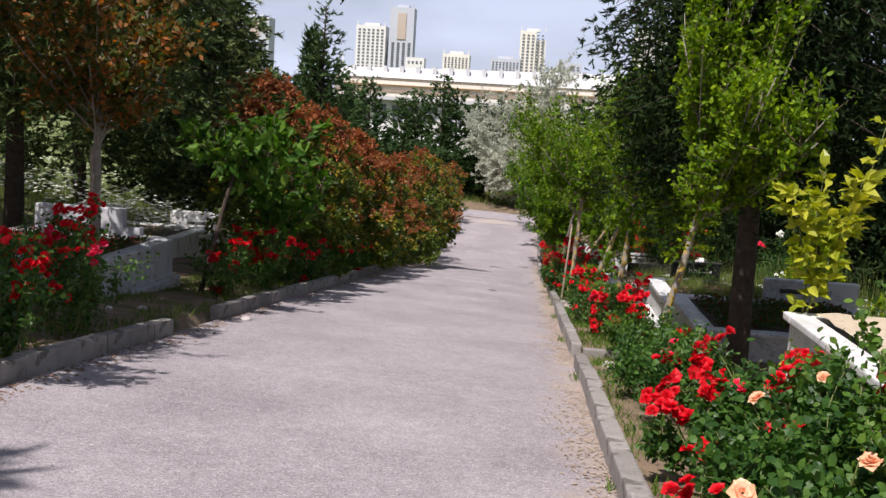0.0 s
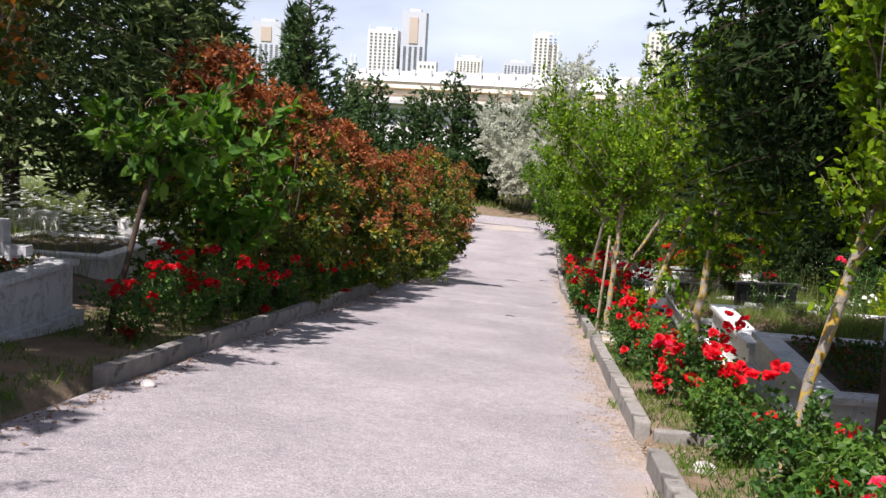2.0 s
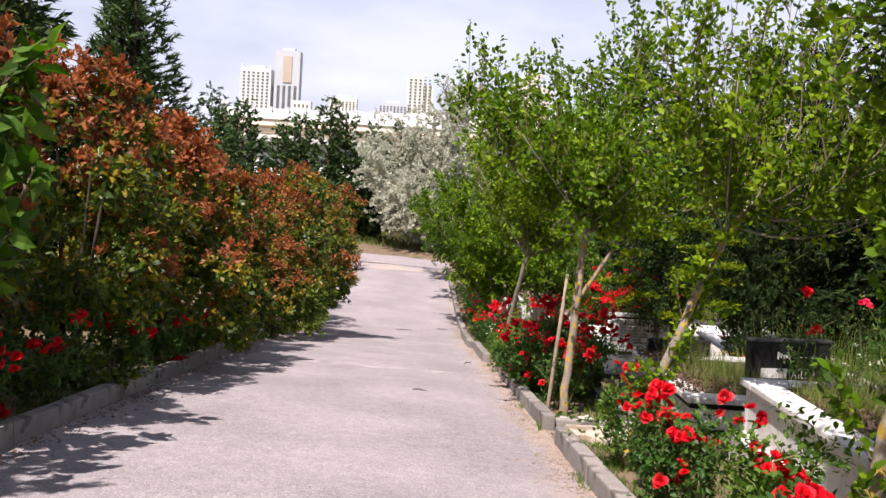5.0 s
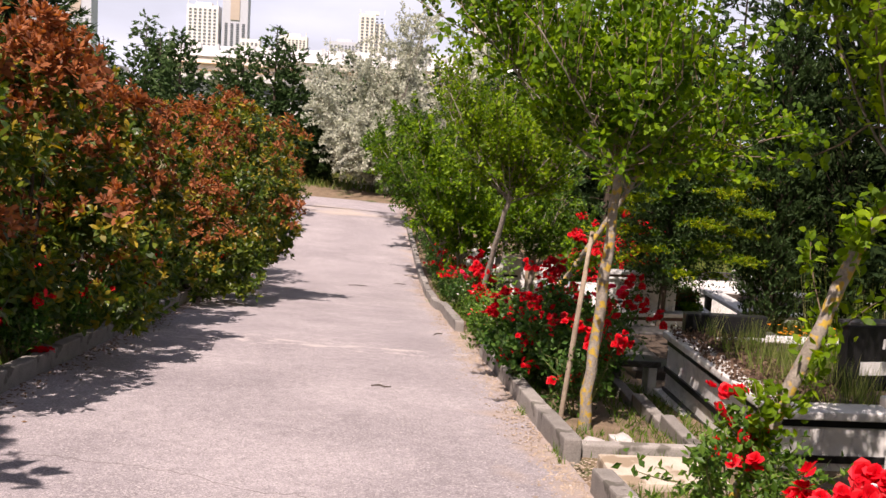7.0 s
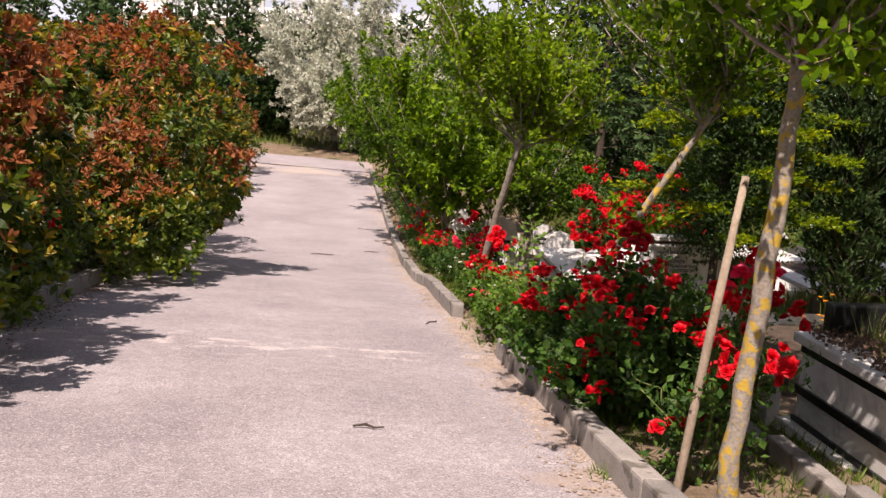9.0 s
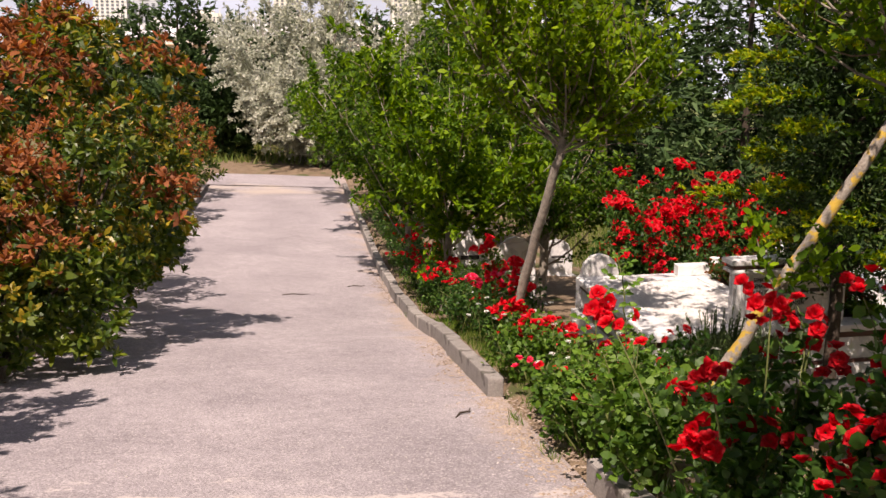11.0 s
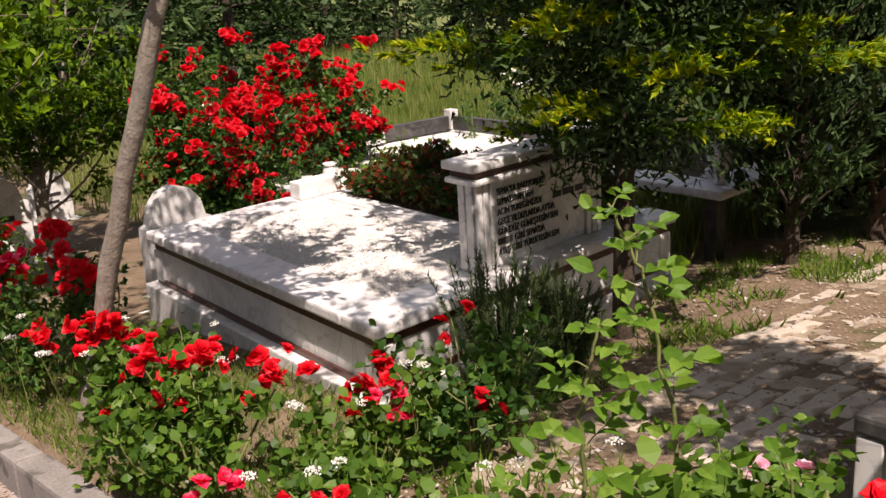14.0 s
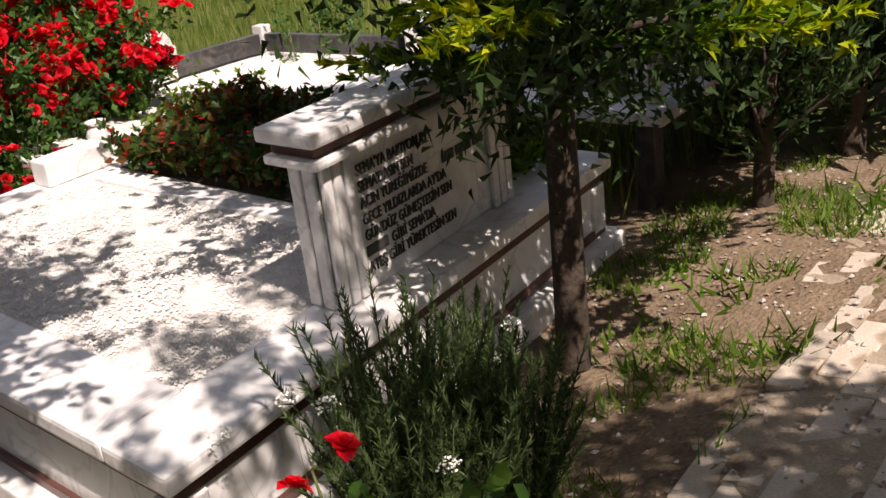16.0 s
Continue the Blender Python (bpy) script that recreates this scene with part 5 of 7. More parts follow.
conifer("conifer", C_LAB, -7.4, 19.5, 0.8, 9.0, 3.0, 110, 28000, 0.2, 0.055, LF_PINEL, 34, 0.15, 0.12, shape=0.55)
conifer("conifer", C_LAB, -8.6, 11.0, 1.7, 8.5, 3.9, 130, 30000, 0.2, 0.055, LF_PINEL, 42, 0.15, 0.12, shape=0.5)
conifer("conifer", C_LAB, -7.4, 27.0, 0.5, 7.5, 2.4, 80, 16000, 0.26, 0.08, LF_CYP, 43, 0.15, 0.12, shape=0.6)
conifer("spire_conifer", "young conifer with a feathery spire over a spreading skirt", -3.15, 22.9, 0.3, 5.95, 1.75, 150, 30000, 0.12, 0.026, LF_ROW, 35, 0.07, -0.1, up=0.3, shape=1.45, tuft=12)
conifer("spire_conifer", "narrow dense cypress spire", -3.55, 23.4, 1.0, 5.4, 0.5, 90, 12000, 0.15, 0.03, LF_CYP, 44, 0.05, -0.2, up=0.8, shape=0.5)
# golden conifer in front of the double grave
# Gold sunward sprays and dark inner needles put light and shade into colour.
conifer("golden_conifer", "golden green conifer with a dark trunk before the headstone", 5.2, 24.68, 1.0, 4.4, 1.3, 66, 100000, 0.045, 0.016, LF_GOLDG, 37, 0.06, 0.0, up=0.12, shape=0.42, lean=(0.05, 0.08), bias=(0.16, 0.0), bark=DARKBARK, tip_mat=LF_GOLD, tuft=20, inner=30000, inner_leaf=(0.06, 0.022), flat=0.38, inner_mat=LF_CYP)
conifer("golden_conifer", "golden green conifer among the graves", 7.0, 18.0, 0.2, 2.1, 0.7, 60, 9000, 0.085, 0.03, LF_GOLD, 38, 0.05, 0.0, up=0.5, shape=0.8)
conifer("golden_conifer", "golden green conifer behind the graves", 6.2, 10.2, 0.2, 2.1, 0.8, 60, 8000, 0.085, 0.03, LF_GOLD, 39, 0.05, 0.0, up=0.5, shape=0.8)
# dark cypresses beside the paved path
conifer("cypress", "dark dense cypress beside the paved path", 6.75, 24.62, 0.22, 5.5, 0.62, 200, 52000, 0.062, 0.018, LF_CYP, 40, 0.05, -0.3, up=0.8, shape=0.3)
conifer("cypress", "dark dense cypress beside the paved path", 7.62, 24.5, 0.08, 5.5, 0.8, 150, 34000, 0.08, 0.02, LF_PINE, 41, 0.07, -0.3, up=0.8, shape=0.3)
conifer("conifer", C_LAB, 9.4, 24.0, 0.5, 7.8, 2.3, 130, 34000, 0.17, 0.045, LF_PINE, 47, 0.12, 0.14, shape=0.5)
# backdrop of conifers right of the graves
for q, (x, y, h, rd) in enumerate(((12.5, 25.0, 7.5, 2.4), (18.5, 31.0, 6.5, 2.2), (14.5, 21.0, 8.0, 2.6), (24.0, 50.0, 8.0, 2.6), (8.0, 39.5, 8.6, 2.5), (6.9, 43.0, 8.0, 2.4), (16.5, 28.0, 8, 2.6), (11.5, 16.5, 7.5, 2.3), (16.5, 15.0, 8, 2.8), (10.0, 45.0, 8.6, 2.6), (5.6, 47.5, 5.5, 1.8), (9.5, 7.0, 8, 2.6), (20, 25, 8, 2.8), (19.0, 53.0, 8, 2.8), (21.3, 50.5, 8.5, 2.8), (29.0, 51.0, 8, 2.8), (23.0, 57.0, 9, 3.0), (24.0, 36.0, 9, 3.0), (11.9, 40.5, 9.0, 2.7), (12.5, 50.0, 7, 2.4), (16.0, 52.5, 7.5, 2.6), (21.0, 55.0, 8, 2.6), (13.5, 55.0, 8, 2.6), (26.5, 55.0, 8.5, 2.8), (30.0, 43.0, 8.5, 3.0), (26.5, 47.0, 8, 2.8))):
    conifer("conifer", C_LAB, x, y, 0.4, h, rd, 60, 5200, 0.27, 0.085, LF_ROW if q in (1, 3, 4) else (LF_PINE if q % 2 else LF_CYP), 50 + q, 0.14, 0.12, shape=0.6)
# low evergreen shrubs along the far side of the cross lane
for q, (x, y, h, rd) in enumerate(((-7.5, 53.2, 2.2, 1.5), (-5.3, 53.6, 2.4, 1.5), (-3.3, 53.3, 2.3, 1.5), (-1.6, 53.9, 2.6, 1.4), (3.9, 53.6, 2.0, 1.4), (6.0, 53.2, 2.2, 1.5), (8.4, 53.4, 2.2, 1.5), (-10, 53.4, 2.3, 1.6))):
    conifer("evergreen_shrub", "low dark evergreen shrub beyond the cross lane", x, y, 0.02, h, rd, 70, 6000, 0.26, 0.09, LF_CYP, 130 + q, 0.06, 0.0, up=0.3, shape=0.35)
# the conifer row at the bottom
for q in range(24):
    x = -16 + q * 1.35 + random.uniform(-0.4, 0.4)
    y = 60 + random.uniform(-1.8, 2.0)
    hh = random.uniform(4.9, 6.2) + (0.9 if q in (4, 9, 11) else 0)
    conifer("conifer", "dense green conifer in a row below the lane", x, y, 0.1, hh, random.uniform(1.6, 2.0), 60, 5600, 0.22, 0.095, LF_ROW, 80 + q, 0.12, 0.0, up=0.25, shape=0.8)


# ---- red-tipped hedge bushes ----
def photinia(x, y, rx_, ry_, h, n_shoot, seed, red=0.5, leaf=0.1):
    """A billowing bush: lobes of leafy rosettes round a branch frame, coppery at the upper shoots."""
    r = np.random.default_rng(seed)
    bz = ground_h(x, y) - 0.05
    root = empty("photinia_bush", x, y, bz)
    tagged(root, "large photinia bush with coppery red young leaves over green", "bush", "red-tipped bushes along the lane")
    lobes = []
    n_lobe = int(30 * h * max(rx_, ry_) / 4)
    for q in range(n_lobe):
        k = (q + 0.5) / n_lobe
        zz = 1 - 2.02 * k
        a = q * 2.399 + r.uniform(-0.3, 0.3)
        w = math.sqrt(max(1 - zz * zz, 0.0))
        if zz < 0:
            w = max(w, 0.92)
        rr_ = r.uniform(0.20, 0.50)
        e = r.uniform(0.60, 1.06)
        lobes.append((math.cos(a) * (rx_ - rr_ * 0.8) * w * e, math.sin(a) * (ry_ - rr_ * 0.8) * w * e, h * 0.5 + (h * 0.5 - rr_ * 0.6) * zz * (r.uniform(0.86, 1.06) if zz > 0 else e), rr_))
    lobes = np.array(lobes)
    for q in range(7):
        c = lobes[r.integers(0, n_lobe)]
        v, f = tubes([(curve_pts((c[0] * 0.1, c[1] * 0.1, 0), c[:3], (0, 0, 0.1), 6), np.linspace(0.03, 0.008, 6))], 5)
        put("branch", mesh_of("branch", v, f, DARKBARK, True), root)
    pick = r.choice(n_lobe, n_shoot, p=lobes[:, 3] ** 2 / (lobes[:, 3] ** 2).sum())
    out = unit(lobes[pick, :3] - np.array([0, 0, h * 0.45]))
    d = unit(rand_dirs(n_shoot, r, 0.2) + out * 0.55)
    k = 1 - 0.55 * r.random(n_shoot) ** 2.0
    P = lobes[pick, :3] + d * (lobes[pick, 3] * k * r.uniform(0.8, 1.22, n_shoot))[:, None]
    ok = P[:, 2] > 0.12
    P, d, k, pick = P[ok], d[ok], k[ok], pick[ok]
    n = len(P)
    lobe_red = r.normal(0, 0.29, n_lobe)[pick]
    tone = -0.13 + P[:, 2] / h * 0.92 + lobe_red + d[:, 2] * 0.30 + (k - 0.85) * 1.1 + r.normal(0, 0.10, n)
    axis = unit(d * 0.8 + np.array([0, 0, 0.55]) + r.normal(0, 0.25, (n, 3)))
    e1 = unit(np.cross(axis, rand_dirs(n, r)))
    e2 = np.cross(axis, e1)
    B, D, N, L, tn, kk = [], [], [], [], [], []
    ph = r.uniform(0, 6.3, n)
    size = leaf * r.uniform(0.75, 1.2, n)
    m = 9 if y < 29 else 6
    for q in range(m):
        g = q / (m - 1)
        ang = (ph + q * 2.4)[:, None]
        sp = (0.30 + 1.05 * g + r.normal(0, 0.15, n))[:, None]
        D.append(axis * np.cos(sp) + (e1 * np.cos(ang) + e2 * np.sin(ang)) * np.sin(sp) + np.array([0, 0, -0.12 * g]))
        B.append(P - axis * (size * 0.55 * g)[:, None])
        N.append(axis + r.normal(0, 0.25, (n, 3)))
        L.append(size * (0.62 + 0.5 * g) * r.uniform(0.85, 1.15, n))
        tn.append(tone + 0.16 * (0.5 - g) + r.normal(0, 0.06, n))
        kk.append(k)
    B, D, N, L, tn, kk = (np.concatenate(v) for v in (B, D, N, L, tn, kk))
    isred = tn > 1.12 - red
    isyel = ~isred & (tn > 0.70 - red) & (r.random(len(tn)) < 0.5) & (kk > 0.72)
    for nm, sel, mm in (("foliage", ~isred & ~isyel, LF_PHOT), ("yellow_foliage", isyel, LF_PHOTY), ("young_foliage", isred, LF_RED)):
        v, f = mid_leaf_arrays(B[sel], D[sel], N[sel], L[sel], L[sel] * 0.42) if y < 29 else leaf_arrays(B[sel], D[sel], N[sel], L[sel], L[sel] * 0.5, 0.1)
        put(nm, mesh_of(nm, v, f, mm), root)
    return root


photinia(-2.35, 15.0, 0.9, 0.9, 3.2, 1300, 61, red=0.50)
photinia(-2.2, 17.7, 1.3, 1.4, 3.1, 1700, 62, red=0.40)
photinia(-1.98, 20.1, 1.3, 1.5, 2.85, 1800, 63, red=0.38)
photinia(-2.1, 22.5, 1.2, 1.4, 2.65, 1700, 64, red=0.40)
photinia(-1.45, 25.6, 1.05, 1.2, 1.6, 900, 70, red=0.25)
photinia(-1.50, 27.4, 1.70, 1.9, 3.25, 2300, 65, red=0.38)
photinia(-1.9, 30.9, 1.3, 1.6, 2.6, 1000, 66, red=0.36, leaf=0.115)
photinia(-2.2, 34.5, 1.3, 1.8, 2.4, 800, 67, red=0.33, leaf=0.125)
photinia(-2.2, 39.0, 1.3, 2.0, 2.4, 700, 68, red=0.3, leaf=0.135)
photinia(-2.1, 43.2, 1.3, 1.8, 2.2, 650, 69, red=0.3, leaf=0.14)


# ---- roses ----
def bloom_mesh(name, mat, rad, petals, seed, openness=0.55, fine=True):
    r = np.random.default_rng(seed)
    n = petals
    t = np.arange(n) / n
    a = np.arange(n) * 2.4
    el = 1.35 - openness * 1.9 * t + r.normal(0, 0.08, n)
    d = np.stack([np.cos(a) * np.cos(el), np.sin(a) * np.cos(el), np.sin(el)], 1)
    base = np.stack([np.cos(a), np.sin(a), np.zeros(n)], 1) * rad * 0.12
    nr = np.stack([-np.cos(a) * np.sin(el), -np.sin(a) * np.sin(el), np.cos(el)], 1)
    v, f = (big_leaf_arrays if fine else mid_leaf_arrays)(base, d, nr, rad * (0.75 + 0.45 * t), rad * (0.9 + 0.5 * t))
    return mesh_of(name, v, f, mat)


BL = {}
for key, mat in (("red", PET_RED), ("deep", PET_DEEP), ("pink", PET_PINK), ("peach", PET_PEACH), ("pale", PET_PALE), ("yellow", PET_YELL), ("white", PET_WHITE)):
    BL[key] = [bloom_mesh("rose_bloom", mat, 0.032 if key != "peach" else 0.044, 13 if key != "peach" else 20, 100 + q, 0.55 + 0.12 * q) for q in range(3)]

BLF = {}
for key, mat in (("red", PET_RED), ("deep", PET_DEEP), ("pink", PET_PINK), ("white", PET_WHITE)):
    BLF[key] = [bloom_mesh("rose_bloom", mat, 0.036, 9, 150 + q, 0.6 + 0.15 * q, False) for q in range(3)]


def rose_bush(x, y, h, w, seed, colours, n_bloom, n_leaf=900, lmat=None, label="", leaf=0.045, size=1.1, name="rose_bush", cluster=4, spots=None):
    r = np.random.default_rng(seed)
    z = ground_h(x, y) - 0.02
    root = empty(name, x, y, z, 0)
    tagged(root, label or "rose bush with clusters of bright red blooms in the bed", "rose bush", "rose bushes along the lane")
    canes, ends = [], []
    for q in range(9):
        a, e = r.uniform(0, 6.3), r.uniform(0.25, 1.0)
        t = np.array([math.cos(a) * w * e, math.sin(a) * w * e, h * r.uniform(0.6, 1.0)])
        p = curve_pts((math.cos(a) * 0.05, math.sin(a) * 0.05, 0), t, (math.cos(a) * 0.04, math.sin(a) * 0.04, 0.06), 6)
        canes.append((p, np.linspace(0.009, 0.004, 6)))
        ends.append(p)
        for _ in range(3):
            k = r.integers(2, 6)
            e2 = p[k] + unit(r.normal(0, 1, 3) + np.array([0, 0, 0.9])) * r.uniform(0.12, 0.28) * (0.5 + h)
            p2 = curve_pts(p[k], e2, r.normal(0, 0.02, 3), 6)
            canes.append((p2, np.linspace(0.005, 0.0025, 6)))
            ends.append(p2)
    v, f = tubes(canes, 3)
    tagged(put("cane_work", mesh_of("cane_work", v, f, STEM, True), root), "thin green canes", kind="stuff")
    E = np.array(ends)
    idx, al = r.integers(0, len(E), n_leaf), r.uniform(0.8, 5, n_leaf)
    s = np.minimum(al.astype(int), 4)
    fr = (al - s)[:, None]
    P = E[idx, s] * (1 - fr) + E[idx, s + 1] * fr + r.normal(0, 0.06, (n_leaf, 3)) * np.array([w * 1.6, w * 1.6, 0.8])
    P[:, 2] = np.maximum(P[:, 2], 0.03)
    L = leaf * r.uniform(0.7, 1.35, n_leaf)
    if y < 6.5 or 19.5 < y < 25.6:
        v, f = mid_leaf_arrays(P, rand_dirs(n_leaf, r, 0.1), rand_dirs(n_leaf, r, 1.3), L, L * 0.70)
    else:
        v, f = leaf_arrays(P, rand_dirs(n_leaf, r, 0.1), rand_dirs(n_leaf, r, 1.3), L, L * 0.62, 0.15)
    put("foliage", mesh_of("foliage", v, f, lmat or LF_ROSE), root)
    spots_ = [] if spots is None else [(np.array([a - x, b - y, c - 0.06]), k) for a, b, c, k in spots]
    for c, _ in spots_:
        v, f = tubes([(curve_pts((c[0] * 0.3, c[1] * 0.3, 0.05), c - np.array([0, 0, 0.02]), (0.01, 0, 0.03), 6), np.linspace(0.006, 0.003, 6))], 5)
        put("cane", mesh_of("cane", v, f, STEM, True), root)
    order = np.argsort(-E[:, 5, 2])
    for q in range(max(0 if spots_ else 1, n_bloom // cluster)):
        pick_ = order[int(len(E) * r.random() ** 1.5)]
        spots_.append((E[pick_, 5] + np.array([0, 0, r.uniform(0.02, 0.09)]), cluster))
    for c, cluster in spots_:
        cluster = int(math.ceil(cluster * 1.5)) if cluster > 1 else 1
        col_ = colours[r.integers(0, len(colours))]
        for _ in range(cluster):
            ob = put("rose_bloom", (BLF if (y > 26 or x < 0 or 9 < y < 18) and col_ in BLF else BL)[col_][r.integers(0, 3)], root)
            o = r.normal(0, 0.052, 3) * np.array([1, 1, 0.6])
            ob.location = Vector(c + o)
            sc_ = size * r.uniform(0.75, 1.2)
            ob.scale = (sc_, sc_, sc_)
            dirv = Vector(unit(r.normal(0, 0.5, 3) + np.array([-0.1, -0.35, 0.8])))
            ob.rotation_euler = dirv.to_track_quat("Z", "Y").to_euler()
    return root


R1, R2 = ["red", "red", "red", "red", "red", "pink"], ["red", "red", "deep"]
# right bed, from the start of the lane downwards: x, y, height, width, blooms, colours
BED = [(3.05, 3.0, 0.5, 0.42, 0, R1), (3.6, 4.3, 0.85, 0.42, 5, ["red", "deep"]), (3.5, 5.0, 0.75, 0.4, 6, R1), (3.0, 4.2, 0.5, 0.42, 4, R1), (3.45, 5.6, 0.6, 0.42, 8, R1), (2.95, 6.6, 0.55, 0.36, 5, R1),
       (2.85, 7.6, 0.55, 0.4, 1, R1), (3.3, 7.9, 0.65, 0.42, 4, R1), (2.9, 9.95, 0.45, 0.3, 2, R1), (3.3, 8.7, 0.7, 0.35, 6, R1),
       (2.85, 10.7, 0.62, 0.36, 12, R1), (3.15, 11.6, 0.8, 0.36, 16, R2), (2.8, 12.3, 0.7, 0.38, 20, R1), (3.1, 13.1, 0.8, 0.38, 16, R2), (2.75, 13.9, 0.7, 0.36, 18, R1), (2.8, 14.7, 0.42, 0.3, 10, R2), (2.8, 15.5, 0.55, 0.34, 8, R1),
       (2.75, 18.7, 0.75, 0.36, 22, R1), (3.05, 19.5, 0.9, 0.4, 28, R2),        (2.75, 25.3, 0.3, 0.3, 4, R1), (2.8, 26.2, 0.5, 0.36, 20, R1), (2.65, 27.0, 0.5, 0.34, 14, R1), (3.0, 27.5, 0.65, 0.36, 22, R1), (2.8, 28.4, 0.6, 0.36, 16, R2), (2.75, 29.4, 0.5, 0.34, 8, R1),
       (2.8, 30.5, 0.6, 0.38, 12, R1), (2.7, 31.6, 0.6, 0.38, 14, R1), (2.8, 32.8, 0.6, 0.4, 12, R1), (2.7, 34.0, 0.6, 0.4, 14, R1), (2.8, 35.3, 0.6, 0.4, 8, R1), (2.8, 37.0, 0.6, 0.45, 5, R1), (2.8, 39, 0.6, 0.45, 3, R1)]
for q, (x, y, h, w, nb, cols) in enumerate(BED):
    if 16.3 < y < 17.4:
        continue
    lm = LF_ROSEL if q % 3 == 1 else LF_ROSE
    low_ = 7 < y < 14.5
    rose_bush(x - 0.15 * (low_ and x > 3.05), y, h * (0.74 if low_ else 1.0), w * (0.88 if low_ else 1.0), 200 + q, cols, int(nb * 1.7), 1300 if y > 9 else 1900, lm, size=1.3 if 17 < y < 20 else 1.1)
rose_bush(5.05, 28.0, 0.8, 0.36, 506, ["red", "deep"], 24, 2200, LF_ROSE, "tall sprawling rose bush covered in red blooms", leaf=0.05, size=1.2)
# roses close to the camera's path near the end
rose_bush(2.68, 20.95, 0.75, 0.32, 301, ["red", "deep"], 12, 1500, LF_ROSE, leaf=0.048, size=1.0, spots=[(2.2, 21.32, 1.0, 8), (2.42, 20.77, 0.86, 8), (2.24, 20.46, 0.74, 7), (2.64, 20.72, 0.68, 5), (2.72, 20.92, 1.1, 8), (2.95, 21.0, 1.0, 4)])
rose_bush(3.0, 20.3, 0.8, 0.36, 302, ["red", "deep"], 56, 1900, LF_ROSE, leaf=0.048, size=0.9)
rose_bush(2.72, 19.7, 0.6, 0.3, 307, ["red", "deep"], 44, 1500, LF_ROSE, leaf=0.048, size=0.9)
rose_bush(2.52, 20.45, 0.42, 0.28, 319, ["red", "deep"], 0, 1500, LF_ROSE, "low dark leaved rose bush hanging over the kerb", leaf=0.05, spots=[(2.5, 20.3, 0.3, 3)])
rose_bush(2.5, 19.85, 0.36, 0.26, 320, ["red", "deep"], 0, 1400, LF_ROSE, "low dark leaved rose bush hanging over the kerb", leaf=0.05, size=0.9, spots=[(2.35, 19.85, 0.34, 7), (2.53, 19.85, 0.47, 6), (2.68, 19.85, 0.4, 6)])
rose_bush(3.2, 19.75, 0.45, 0.32, 321, ["red", "deep"], 0, 1500, LF_ROSE, leaf=0.05, size=0.9, spots=[(2.97, 19.8, 0.54, 6), (3.05, 19.8, 0.7, 6), (2.63, 19.8, 0.6, 5), (2.88, 19.8, 0.39, 4)])
rose_bush(2.66, 22.25, 0.46, 0.28, 303, ["red"], 0, 1550, LF_ROSEL, "dense light green rose bush without blooms beside the side path", leaf=0.048, spots=[(2.66, 22.25, 0.8, 1)])
rose_bush(2.56, 21.7, 0.46, 0.28, 308, ["red"], 0, 1150, LF_ROSEL, "dense light green rose bush without blooms beside the side path", leaf=0.048, spots=[(2.75, 21.7, 0.6, 2)])
rose_bush(2.68, 24.45, 0.32, 0.3, 304, ["red", "red", "pink"], 0, 1150, LF_ROSEL, leaf=0.042, size=1.0, spots=[(2.7, 25.4, 0.44, 9), (2.72, 24.92, 0.42, 6), (2.82, 24.75, 0.43, 6), (2.93, 24.82, 0.42, 4), (2.95, 24.48, 0.42, 6), (3.1, 24.52, 0.42, 4), (2.62, 24.6, 0.40, 3), (2.55, 24.05, 0.36, 3)])
rose_bush(3.05, 24.1, 0.34, 0.24, 305, ["red", "red", "pink"], 0, 900, LF_ROSEL, leaf=0.042, size=1.0, spots=[(3.12, 24.17, 0.46, 5), (3.26, 24.22, 0.47, 4), (3.22, 24.03, 0.43, 4)])
rose_bush(3.5, 24.0, 0.36, 0.26, 306, ["red", "deep"], 0, 900, LF_ROSE, leaf=0.042, size=1.0, spots=[(3.42, 23.9, 0.40, 2), (3.78, 24.4, 0.46, 2), (3.7, 24.25, 0.40, 1)])
rose_bush(2.70, 23.6, 0.30, 0.26, 312, ["red"], 0, 1200, LF_ROSEL, "dense light green rose bush without blooms beside the side path", leaf=0.042, size=1.0, spots=[(2.6, 23.75, 0.42, 2)])
rose_bush(2.70, 23.05, 0.36, 0.28, 313, ["red"], 0, 1200, LF_ROSEL, "dense light green rose bush without blooms beside the side path", leaf=0.042, size=1.0, spots=[(2.62, 22.95, 0.5, 1)])
rose_bush(2.58, 22.7, 0.30, 0.24, 318, ["red"], 0, 850, LF_ROSEL, "low light green rose bush hanging over the lane edge", leaf=0.042, size=1.0, spots=[(2.4, 22.7, 0.4, 1)])
rose_bush(3.2, 22.75, 0.34, 0.22, 314, ["pale"], 0, 800, LF_ROSEL, "small rose bush with pale pink blooms beside the pavers", leaf=0.042, size=1.0, spots=[(3.3, 22.8, 0.48, 1), (3.42, 22.72, 0.40, 1)])
rose_bush(3.05, 21.95, 0.42, 0.30, 322, ["red"], 0, 1300, LF_SHOOT, "fresh green rose bush without blooms beside the dark grave", leaf=0.05, spots=[(3.0, 21.7, 0.5, 2)])
rose_bush(2.85, 25.2, 0.3, 0.3, 309, ["red", "pink"], 12, 900, LF_ROSEL, leaf=0.042, size=1.0)
